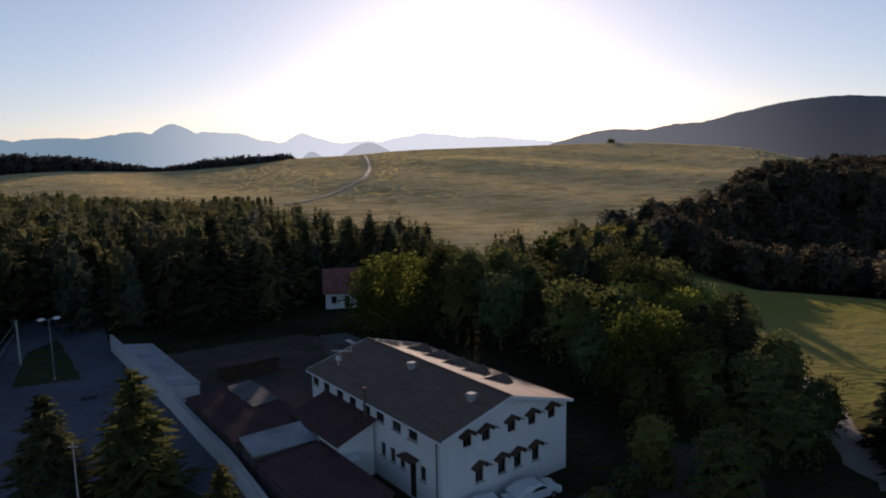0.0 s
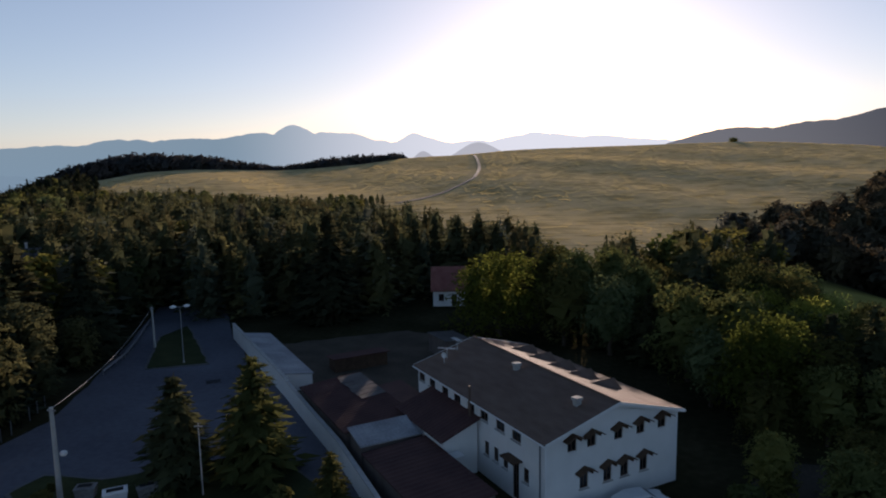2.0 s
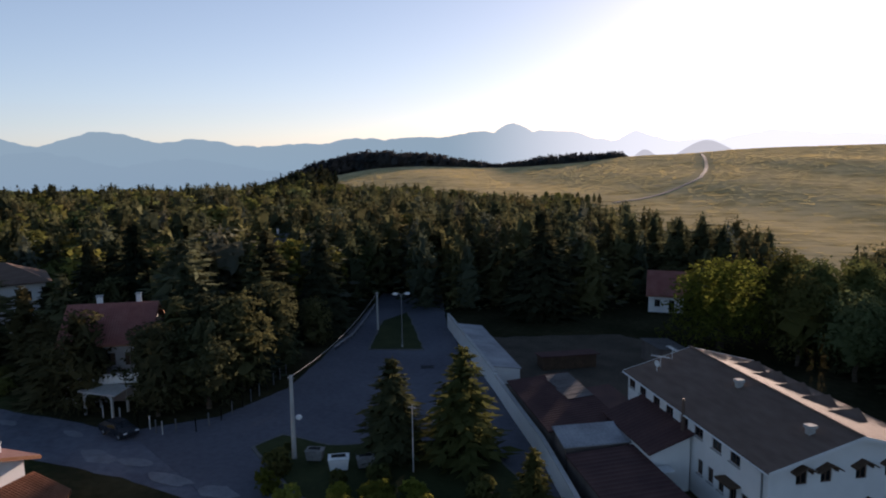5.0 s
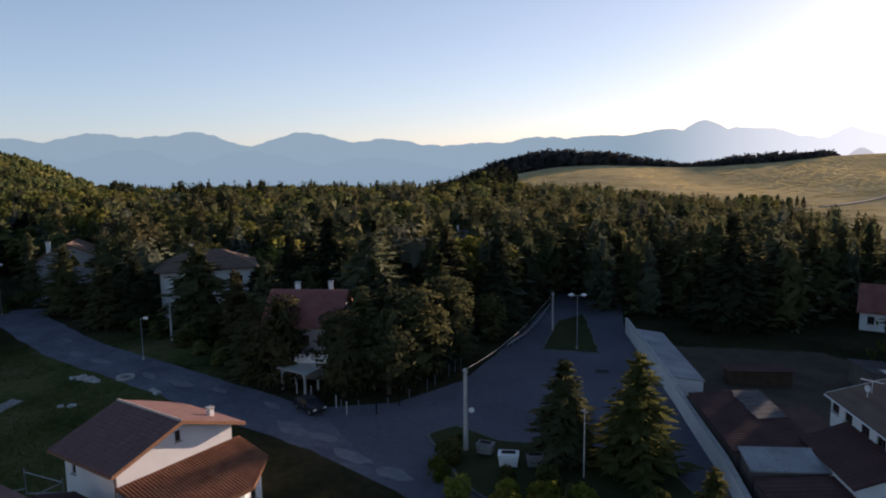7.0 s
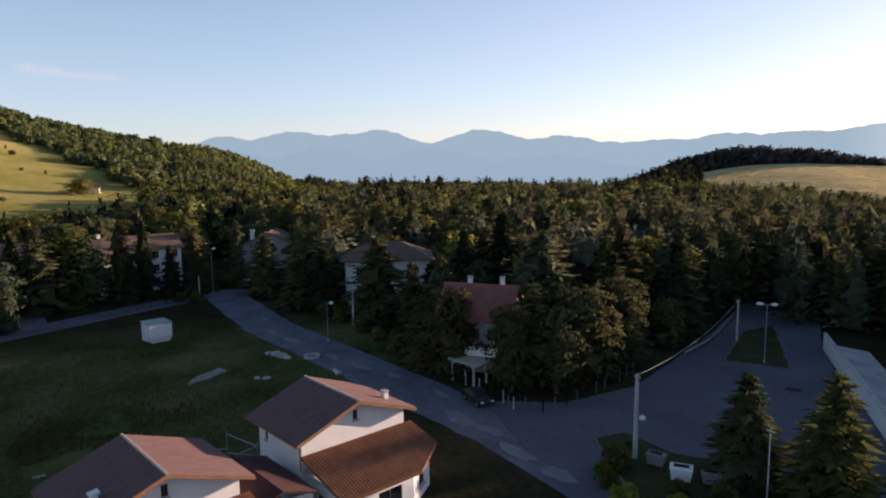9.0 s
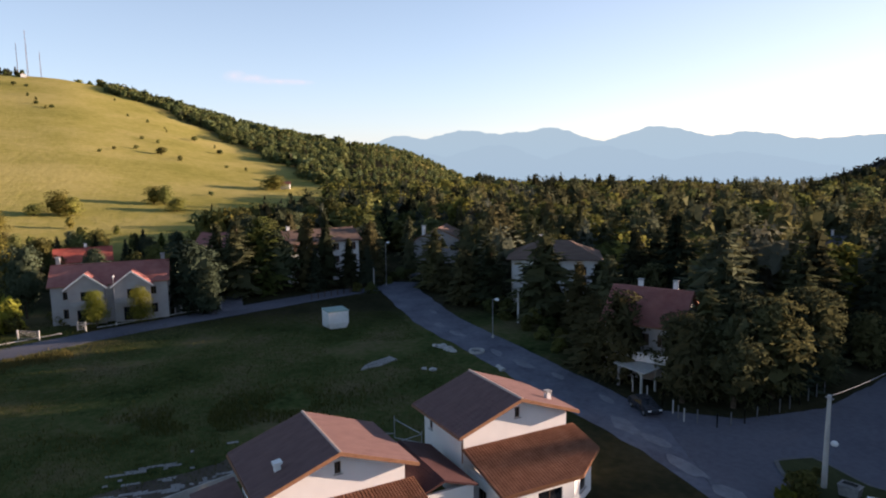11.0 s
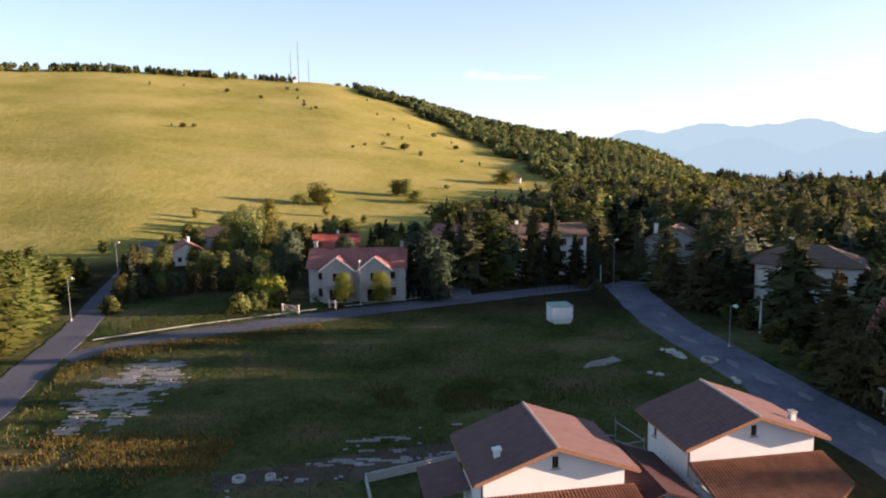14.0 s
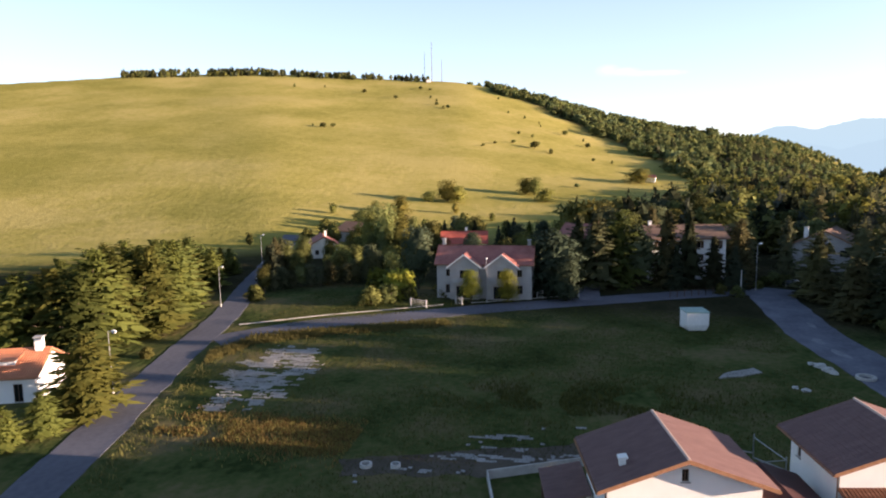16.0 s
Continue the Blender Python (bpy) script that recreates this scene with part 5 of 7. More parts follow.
# ---- street furniture and small things ----
def street_lamp(x, y, height, turn, label, arms=1, reach=1.2):
    s = thing("street_lamp", pose(x, y, float(relief(x, y)), 0, 0, turn), label, "street lamp", "street lamps")
    part("base", Shape().tube((0, 0, 0), (0, 0, 0.5), 0.16, 0.13, 10), CONCRETE, s)
    part("pole", Shape().tube((0, 0, 0.5), (0, 0, height - 0.1), 0.07, 0.045, 8), METAL, s)
    for k in range(arms):
        d = 1 if k == 0 else -1
        arm = part("arm", Shape().tube((0, 0, height - 0.15), (d * reach, 0, height), 0.04, 0.035, 6), METAL, s)
        a, b = d * (reach - 0.05), d * (reach + 0.75)
        head = Shape().tube((a, 0, height), ((a + b) / 2, 0, height + 0.05), 0.10, 0.19, 8).tube(((a + b) / 2, 0, height + 0.05), (b, 0, height + 0.02), 0.19, 0.08, 8)
        hd_ = part("lamp_head", head, WHITEMETAL, arm, "white lamp head")
        part("diffuser", Shape().box(min(a, b) + 0.15, -0.11, height - 0.16, max(a, b) - 0.15, 0.11, height - 0.06), WHITEMETAL, hd_)
    return s


street_lamp(-48.0, 80.4, 7.8, 35, "twin-headed steel street lamp on an island", 2, 0.5)
street_lamp(-121.2, -14.8, 8.2, 10, "tall steel street lamp before the pair of houses", 1, 0.4)
street_lamp(-137.1, 35.1, 9.0, 120, "tall steel street lamp at the road junction", 1, 0.4)
street_lamp(-90.6, 39.2, 5.9, 25, "short steel street lamp beside the patched road", 1, 0.5)
street_lamp(-67.5, -51.7, 7.8, 70, "steel street lamp at the hill road's verge", 1, 0.8)
street_lamp(-113.0, -62.8, 7.5, 60, "steel street lamp beside the roadside trees", 1, 0.8)
street_lamp(-161.4, -77.5, 7.5, 60, "steel street lamp far up the hill road", 1, 0.8)
street_lamp(-88.3, -85.6, 3.4, 60, "short lamp post in a garden", 1, 0.3)


def concrete_pole(x, y, h, label, r=0.16):
    s = thing("utility_pole", pose(x, y, 0), label, "pole", "utility poles")
    part("shaft", Shape().tube((0, 0, 0), (0, 0, h), r * 1.15, r * 0.75, 10), CONCRETE, s)
    part("bracket", Shape().box(-0.35, -0.05, h - 0.3, 0.35, 0.05, h - 0.2), METAL, s)
    return s


mainpole = concrete_pole(-38.6, 45.4, 7.9, "concrete utility pole with a round white lamp", 0.2)
arm = part("arm", Shape().tube((0, 0, 3.9), (0.3, 0.35, 3.95), 0.03, 0.03, 6), METAL, mainpole)
glb = Shape()
for i in range(5):
    a0, a1 = math.pi * i / 5, math.pi * (i + 1) / 5
    glb.tube((0.35, 0.42, 3.95 - 0.24 * math.cos(a0)), (0.35, 0.42, 3.95 - 0.24 * math.cos(a1)), max(0.3 * math.sin(a0), 0.005), max(0.3 * math.sin(a1), 0.005), 12, False)
part("globe", glb, WHITEMETAL, arm, "white globe shade")
concrete_pole(-97.4, 46.6, 5.8, "pale concrete pole among the trees", 0.17)
concrete_pole(-134.4, 31.8, 4.3, "short pale pole at the junction", 0.12)
concrete_pole(-27.6, 47.6, 6.2, "slim pole between two conifers", 0.06)
concrete_pole(-56.2, 86.9, 6.1, "concrete utility pole at the wood's edge", 0.16)


def cable(points, sag, r, label):
    sh_ = Shape()
    for a, b in zip(points, points[1:]):
        a, b = Vector(a), Vector(b)
        line = [a.lerp(b, i / 14) - Vector((0, 0, sag * 4 * (i / 14) * (1 - i / 14))) for i in range(15)]
        for p, q in zip(line, line[1:]):
            sh_.tube(p, q, r, r, 5, False)
    return solo("overhead_cable", sh_, METAL, label, "cable")


cable([(-38.6, 45.4, 7.8), (-56.2, 86.9, 6.0)], 1.1, 0.02, "pale overhead cable from pole to pole")


def wheelie(x, y, turn, mat, label, s=1.0):
    b = thing("waste_container", pose(x, y, 0.22, 0, 0, turn), label, "bin", "waste containers")
    w, d, h = 0.95 * s, 0.65 * s, 1.25 * s
    part("body", Shape().add([(-w * .85, -d * .85, .18), (w * .85, -d * .85, .18), (w * .85, d * .85, .18), (-w * .85, d * .85, .18), (-w, -d, h), (w, -d, h), (w, d, h), (-w, d, h)],
                             [(3, 2, 1, 0), (0, 1, 5, 4), (1, 2, 6, 5), (2, 3, 7, 6), (3, 0, 4, 7), (4, 5, 6, 7)]), mat, b)
    lid = part("lid", Shape().box(-w * 1.04, -d * 1.04, h + 0.004, w * 1.04, d * 1.04, h + 0.07).box(-w * .8, -d * .75, h + 0.07, w * .8, d * .75, h + 0.16), mat, b)
    part("opening", Shape().box(-w * .7, -d * .6, h + 0.163, w * .7, d * .45, h + 0.18), RUBBER, lid)
    for sx in (-1, 1):
        for sy in (-1, 1):
            part("wheel", Shape().tube((sx * w * .7 - 0.04, sy * d * .6, 0.09), (sx * w * .7 + 0.04, sy * d * .6, 0.09), 0.09, 0.09, 10), RUBBER, b)
    return b


wheelie(-33.6, 45.2, 35, WHITEMETAL, "white wheeled waste container on the island", 0.92)
wheelie(-36.6, 45.8, 20, SHEETDULL, "old low dull grey container", 0.8)
wheelie(-31.8, 46.6, 40, SHEETDULL, "dull grey container half hidden by shrubs", 0.8)


def car(x, y, turn, paint, label):
    c = thing("car", pose(x, y, 0.06, 0, 0, turn), label, "car")
    prof = [(-2.05, 0.35), (2.05, 0.35), (2.1, 0.7), (1.95, 0.85), (1.05, 0.98), (0.35, 1.42), (-1.1, 1.45), (-1.85, 1.05), (-2.1, 0.9)]
    w = 0.85
    vs = [(px, -w * (0.8 if pz > 1.2 else 1), pz) for px, pz in prof] + [(px, w * (0.8 if pz > 1.2 else 1), pz) for px, pz in prof]
    n = len(prof)
    part("body", Shape().add(vs, [tuple(range(n)), tuple(range(2 * n - 1, n - 1, -1))] + [(i, n + i, n + (i + 1) % n, (i + 1) % n) for i in range(n)]), paint, c)
    gl = Shape().add([(1.0, -0.74, 1.02), (1.0, 0.74, 1.02), (0.42, 0.62, 1.41), (0.42, -0.62, 1.41)], [(0, 1, 2, 3)])
    gl.v = [(a + 0.02, b, c_ + 0.02) for a, b, c_ in gl.v]
    part("windscreen", gl.add([(1.03, -0.74, 1.0), (1.03, 0.74, 1.0), (0.45, 0.62, 1.39), (0.45, -0.62, 1.39)], [(3, 2, 1, 0)]), GLASS, c)
    for s in (-1, 1):
        q = [(0.8, s * 0.855, 1.0), (-1.5, s * 0.855, 1.02), (-1.05, s * 0.70, 1.38), (0.3, s * 0.70, 1.36)]
        part("side_window", Shape().add(q + [(p[0], p[1] - s * 0.03, p[2]) for p in q], [(0, 1, 2, 3), (7, 6, 5, 4)]), GLASS, c)
        part("headlight", Shape().box(2.06, s * 0.62 - 0.17, 0.66, 2.12, s * 0.62 + 0.17, 0.8), WHITEMETAL, c)
        for px in (-1.3, 1.3):
            wh_ = part("wheel", Shape().tube((px, s * 0.72, 0.31), (px, s * 0.88, 0.31), 0.31, 0.31, 16), RUBBER, c)
            part("rim", Shape().tube((px, s * 0.85, 0.31), (px, s * 0.895, 0.31), 0.19, 0.17, 12), METAL, wh_)
    return c


car(-58.0, 42.4, -6, CARDARK, "dark estate car parked along the verge")
car(3.2, 47.6, 25, CARWHITE, "white car parked under the hotel gable")
car(6.6, 50.0, 28, CARWHITE, "light car parked beside the white one")
car(-139, -67.2, 15, CARDARK, "dark car standing on the hill road")
car(-140.5, 43.0, 60, CARDARK, "dark car before the pale house")

# white service cabin on the green
cab = thing("service_cabin", pose(-106.4, 18.7, 0, 0, 0, 8), "white service cabin with pale green roof on grass", "cabin")
c_ = Shape().add([(1.7, -1.4, 0), (1.7, 1.5, 0), (2.0, -1.9, 0.9), (2.0, 1.9, 0.9), (2.0, -1.9, 2.75), (2.0, 1.9, 2.75), (-2.0, -1.9, 0), (-2.0, 1.9, 0), (-2.0, -1.9, 2.75), (-2.0, 1.9, 2.75)],
                 [(0, 1, 3, 2), (2, 3, 5, 4), (0, 2, 4, 8, 6), (1, 7, 9, 5, 3), (6, 8, 9, 7), (4, 5, 9, 8), (0, 6, 7, 1)])
part("body", c_, WHITEMETAL, cab)
part("roof", Shape().slab([(-2.1, -2.0, 2.9), (2.1, -2.0, 2.9), (2.1, 2.0, 2.9), (-2.1, 2.0, 2.9)], 0.14), GREENROOF, cab)
part("door", Shape().box(-0.6, -1.935, 0.15, 0.4, -1.905, 2.1), WHITEMETAL, cab)
cab.scale = (0.86, 0.86, 1.0)

# stones, rings and rubble
def stone(x, y, s, label, seed):
    bm = bmesh.new()
    bmesh.ops.create_icosphere(bm, subdivisions=2, radius=s)
    for v in bm.verts:
        v.co *= 0.75 + 0.5 * noise.noise(v.co * (1.6 / s) + Vector((seed, 0, 0)))
        v.co.z = max(v.co.z * 0.6, -0.1 * s) + 0.08 * s
    me = bpy.data.meshes.new("stone")
    bm.to_mesh(me)
    bm.free()
    ob = solo("stone", me, CONCRETE, label, "stone", "rubble by the road")
    ob.location = (x, y, 0.02)


for i, (x, y, s) in enumerate(((-89.6, 29.9, 0.6), (-88.8, 30.6, 0.9), (-87.2, 31.0, 0.9), (-86.2, 31.3, 0.7), (-80.2, 25.2, 0.5), (-79.4, 26.0, 0.6), (-77.5, 34.3, 0.5), (-76.2, 34.2, 0.7))):
    stone(x, y, s, "pale broken concrete lump beside the road", i * 3.1)


def ring(x, y, r, label):
    sh_, n = Shape(), 20
    for i in range(n):
        for rr, zz in ((r, 0), (r, 0.35), (r * 0.72, 0.35), (r * 0.72, 0)):
            a = 2 * math.pi * i / n
            sh_.v.append((x + rr * math.cos(a), y + rr * math.sin(a), zz))
    for i in range(n):
        a, b = 4 * i, 4 * ((i + 1) % n)
        sh_.f += [(a, b, b + 1, a + 1), (a + 1, b + 1, b + 2, a + 2), (a + 2, b + 2, b + 3, a + 3)]
    solo("concrete_ring", sh_, CONCRETE, label, "concrete ring")


ring(-84.6, 34.2, 1.1, "white concrete ring at the road edge")
ring(-54.3, -17.4, 0.55, "concrete well ring in rough grass")
ring(-54.6, -14.8, 0.45, "smaller concrete well ring in grass")


def fence(points, height, gap, label, mat, rails=2, r=0.05, mesh=True):
    f = thing("fence", pose(0, 0, 0), label, "fence", "fences")
    for a, b in zip(points, points[1:]):
        a, b = Vector((*a, 0)), Vector((*b, 0))
        n = max(1, round((b - a).length / gap))
        for i in range(n + 1):
            p = a.lerp(b, i / n)
            part("post", Shape().box(p.x - r, p.y - r, 0, p.x + r, p.y + r, height + 0.08), mat, f)
        for k in range(rails):
            z = height * (k + 1) / rails - 0.06
            part("rail", Shape().tube(a + Vector((0, 0, z)), b + Vector((0, 0, z)), 0.022, 0.022, 5), mat, f)
    return f


fence([(-54.9, 44.2), (-51.6, 46.2), (-51.4, 49.4), (-52.1, 53.2), (-53.4, 58.6), (-55.3, 64.2)], 1.4, 1.9, "row of grey concrete fence posts at the wood", DARKKERB, 0, 0.045)
rail = thing("guard_rail", pose(0, 0, 0), "pale steel guard rail at the square's edge", "guard rail")
for a, b in (((-55.8, 74.9), (-57.6, 82.0)), ((-57.6, 82.0), (-60.4, 89.2)), ((-60.4, 89.2), (-65.5, 100.4))):
    a, b = Vector((*a, 0)), Vector((*b, 0))
    for i in range(4):
        p = a.lerp(b, i / 3.5)
        part("post", Shape().box(p.x - 0.05, p.y - 0.05, 0, p.x + 0.05, p.y + 0.05, 0.75), METAL, rail)
    part("beam", Shape().tube(a + Vector((0, 0, 0.62)), b + Vector((0, 0, 0.62)), 0.14, 0.14, 6), METAL, rail)
fence([(-66, 44.6), (-58.5, 45.0), (-54.0, 44.2)], 1.4, 2.4, "garden fence of pale posts before the red-roofed house", CONCRETE, 0, 0.05)
fence([(-128.6, 18.2), (-131.6, 25), (-135.4, 32.0)], 1.3, 1.6, "dark railing fence before the white house", WOODDARK, 3, 0.06)
lowwall = thing("garden_wall", pose(0, 0, 0), "low white garden kerb wall along the lane", "wall")
for a, b in zip([(-100.6, -53.0), (-108.6, -41.0), (-115.4, -28.2)], [(-108.6, -41.0), (-115.4, -28.2), (-118.6, -22.4)]):
    d = Vector((b[0] - a[0], b[1] - a[1]))
    part("panel", panel(b, -d, d.length, 0.14, (), 0.14)[0], CONCRETE, lowwall)
for a, b in zip([(-120.6, -17.6), (-124.6, -8.6)], [(-124.6, -8.6), (-128.2, -1.2)]):
    d = Vector((b[0] - a[0], b[1] - a[1]))
    part("panel", panel(b, -d, d.length, 0.14, (), 0.14)[0], CONCRETE, lowwall)


def gate(x, y, turn, w, label):
    g_ = thing("garden_gate", pose(x, y, 0, 0, 0, turn), label, "gate", "garden gates")
    for s in (-w / 2, w / 2):
        part("post", Shape().box(s - 0.09, -0.09, 0, s + 0.09, 0.09, 1.55), CONCRETE, g_)
    for z in (0.2, 1.4):
        part("rail", Shape().box(-w / 2 + 0.18, -0.03, z, w / 2 - 0.18, 0.03, z + 0.07), METAL, g_)
    n = int(w / 0.3)
    for i in range(n):
        px = -w / 2 + 0.3 + (w - 0.6) * i / max(1, n - 1)
        part("bar", Shape().box(px - 0.015, -0.015, 0.27, px + 0.015, 0.015, 1.4), METAL, g_)


gate(-116.2, -26.4, 62, 3.6, "white-posted metal gate on the lane")
gate(-119.2, -19.6, 62, 1.4, "narrow metal garden gate")
gate(-126.2, -5.4, 62, 1.2, "narrow metal gate between low walls")
gate(-128.4, 0.2, 62, 3.4, "wide metal gate at the drive")
# masts on the hill
for az, el_top, d, w, lab in ((101.25, 9.0, 868, 0.6, "tall lattice radio mast on the hilltop"), (101.85, 8.15, 870, 0.4, "thin radio mast on the hilltop"), (100.45, 7.6, 872, 0.5, "shorter lattice mast on the hilltop")):
    x, y = -math.sin(radians(az)) * d, math.cos(radians(az)) * d
    z = float(relief(x, y))
    h = EYE + d * math.tan(radians(el_top)) - z
    ms = thing("radio_mast", pose(x, y, z - 0.5), lab, "mast", "radio masts")
    lat = Shape()
    for sx, sy in ((-1, -1), (1, -1), (0, 1)):
        part("leg", Shape().tube((sx * w, sy * w, 0), (sx * w * 0.25, sy * w * 0.25, h), 0.13, 0.09, 5), ROOF_GREY, ms)
    n = 16
    for i in range(n):
        s0, s1 = 1 - 0.75 * i / n, 1 - 0.75 * (i + 1) / n
        z0, z1 = h * i / n, h * (i + 1) / n
        for (ax, ay), (bx, by) in (((-1, -1), (1, -1)), ((1, -1), (0, 1)), ((0, 1), (-1, -1))):
            lat.tube((ax * w * s0, ay * w * s0, z0), (bx * w * s1, by * w * s1, z1), 0.05, 0.05, 4, False)
    part("lattice", lat, ROOF_GREY, ms)
house("hut", pose(-852, -174, float(relief(-852, -174)) - 0.5, 0, 0, 10), 9, 5, 3, 4.2, PLASTER, ROOF_GREY, "small white hut beneath the masts", over=0.2, end=0.2, category="hut")

# ---- trees ----
def leaves_at(centres, size, lean, gen, flat=0.6):
    """A blade at each centre, turned at random, more or less level, bent towards the way lean."""
    n = len(centres)
    a = gen.uniform(0, 2 * np.pi, n)
    u = np.stack([np.cos(a), np.sin(a), gen.normal(0, flat, n)], 1) + lean
    u /= np.linalg.norm(u, axis=1, keepdims=True)
    w = np.cross(u, gen.normal(0, 1, (n, 3)) * [0.6, 0.6, 1.0] + [0, 0, 0.5])
    w /= np.linalg.norm(w, axis=1, keepdims=True) + 1e-9
    s = np.asarray(size).reshape(-1, 1) * gen.uniform(0.6, 1.3, (n, 1))
    drop = np.stack([np.zeros(n), np.zeros(n), -0.35 * s[:, 0]], 1)
    return np.stack([centres - u * s, centres - w * s * 0.42 + drop * 0.3, centres + u * s * 1.1 + drop, centres + w * s * 0.42 + drop * 0.3], 1)


def conifer_leaves(h, r, whorls, arms, stations, size, gen, droop=0.35, bare=0.06, ragged=0.25, shape=0.85):
    """Tiers of boughs, longest low down; each bough is a flat feather of sprays that leave it to both sides."""
    base, way, long, rad_ = [], [], [], []
    s = np.linspace(0.30, 0.95, stations)
    for i in range(whorls):
        t = np.clip((i + gen.uniform(-0.4, 0.4)) / whorls, 0, 0.97)
        z = h * (bare + (1 - bare) * t)
        reach = r * (1 - t) ** shape * min(1.0, 0.72 + 2.4 * t) + 0.015 * h
        for j in range(arms):
            a = 2 * np.pi * (j + gen.uniform(-0.4, 0.4)) / arms + i * 1.3
            q = reach * (1 + gen.uniform(-ragged, ragged * 0.8))
            rad, tan = np.array([np.cos(a), np.sin(a), 0]), np.array([-np.sin(a), np.cos(a), 0])
            lift, rise = gen.uniform(-0.4, 0.4) * h / whorls, -0.12 + 0.55 * t + gen.uniform(-0.08, 0.08)
            line = rad * (s * q)[:, None]
            line[:, 2] = z + lift + q * (rise * s - droop * s * s)
            for g in (-1, 1):
                base.append(line + gen.normal(0, 0.02 * q, line.shape))
                way.append(rad * 0.8 + tan * g * gen.uniform(0.45, 0.95, stations)[:, None] + [0, 0, -0.1])
                long.append(size * q * (0.62 - 0.34 * s) + 0.012 * h)
                rad_.append(np.repeat(rad[None], stations, 0))
            base.append(line[-1:])
            way.append(rad[None] + [0, 0, 0.05 - 0.3 * droop])
            long.append(np.array([size * 0.42 * q + 0.012 * h]))
            rad_.append(rad[None])
    base.append(np.array([[0, 0, h * 0.9], [0, 0, h * 0.9], [0, 0, h * 0.84]]))
    way.append(np.array([[0.05, 0, 1], [0, 0.05, 1.0], [0.1, 0.1, 1]]))
    long.append(np.array([0.1, 0.1, 0.12]) * h)
    rad_.append(np.array([[0.1, 0, 0], [-0.1, 0, 0], [0, 0.1, 0]]))
    c, u, length, radial = np.concatenate(base), np.concatenate(way), np.concatenate(long)[:, None], np.concatenate(rad_)
    n = len(c)
    u = u + gen.normal(0, 0.12, (n, 3))
    u /= np.linalg.norm(u, axis=1, keepdims=True)
    w = np.cross(u, gen.normal(0, 0.45, (n, 3)) + [0, 0, 1])
    w /= np.linalg.norm(w, axis=1, keepdims=True) + 1e-9
    length = length * gen.uniform(0.75, 1.25, (n, 1))
    wide, sag = length * gen.uniform(0.17, 0.25, (n, 1)), length * [[0, 0, -0.12]]
    quads = np.stack([c - u * length * 0.12, c + u * length * 0.28 - w * wide + sag * 0.4, c + u * length + sag, c + u * length * 0.28 + w * wide + sag * 0.4], 1)
    out = radial + [0, 0, 0.4]
    return quads, out / np.linalg.norm(out, axis=1, keepdims=True)


def crown_leaves(h, r, lobes, per, size, gen, base=0.28, squash=0.85):
    """A crown of rounded lobes, leaves mostly at their surface, with gaps between."""
    out, ways = [], []
    for i in range(lobes):
        a, t = gen.uniform(0, 2 * np.pi), gen.uniform(0.0, 1.0)
        rad = r * (0.30 + 0.16 * gen.random())
        ring = (r - rad) * math.sqrt(gen.random()) * (1 - 0.45 * max(0.0, t - 0.45) / 0.55)
        c = np.array([np.cos(a) * ring, np.sin(a) * ring, h * (base + (0.93 - base) * t) - rad * 0.4])
        v = gen.normal(0, 1, (per, 3))
        v /= np.linalg.norm(v, axis=1, keepdims=True)
        v[:, 2] = np.abs(v[:, 2]) * np.where(gen.random(per) < 0.75, 1, -1)
        out.append(c + v * rad * gen.uniform(0.72, 1.08, (per, 1)) * [1, 1, squash])
        ways.append(v)
    c = np.concatenate(out)
    way = np.concatenate(ways) * 0.7 + (c - [0, 0, h * 0.5]) / r * 0.7
    return leaves_at(c, size, (c - [0, 0, h * 0.55]) / r * 0.7, gen, 0.7), way / (np.linalg.norm(way, axis=1, keepdims=True) + 1e-9)


def core(h, low, high, radius, sides, levels, gen):
    """The dense inside of a crown: ragged overlapping boughs on a body between two heights, radius(t) wide, as quads and the ways they face."""
    a = np.linspace(0, 2 * np.pi, sides, endpoint=False)
    ring = []
    for i in range(levels + 1):
        t = i / levels
        r = radius(t) * gen.uniform(0.78, 1.12, sides) if 0 < i < levels else np.full(sides, 0.02 * h)
        ring.append(np.stack([np.cos(a + i * 0.4) * r, np.sin(a + i * 0.4) * r, h * (low + (high - low) * t) + gen.normal(0, 0.012 * h, sides)], 1))
    quads, out = [], []
    for lo, hi in zip(ring, ring[1:]):
        for k in range(sides):
            q = np.array([lo[k], lo[(k + 1) % sides], hi[(k + 1) % sides], hi[k]])
            c = q.mean(0)
            w = np.array([c[0], c[1], 0]) / (math.hypot(c[0], c[1]) + 1e-6) + [0, 0, 0.15 + 0.9 * max(0.0, (c[2] / h - low) / (high - low) - 0.35)]
            w = w + gen.normal(0, 0.45, 3)
            girth = math.hypot(c[0], c[1])
            q = c * [0.92, 0.92, 1] + (q - c) * gen.uniform(0.9, 1.45) + gen.normal(0, 0.05 * h * min(1, 0.3 + girth), (4, 3)) * [1, 1, 0.8]
            quads.append(q)
            out.append(w / np.linalg.norm(w))
    return np.array(quads), np.array(out)


def filled(leafage, inner):
    """Leaves and the dense body behind them."""
    return np.concatenate([leafage[0], inner[0]]), np.concatenate([leafage[1], inner[1]])


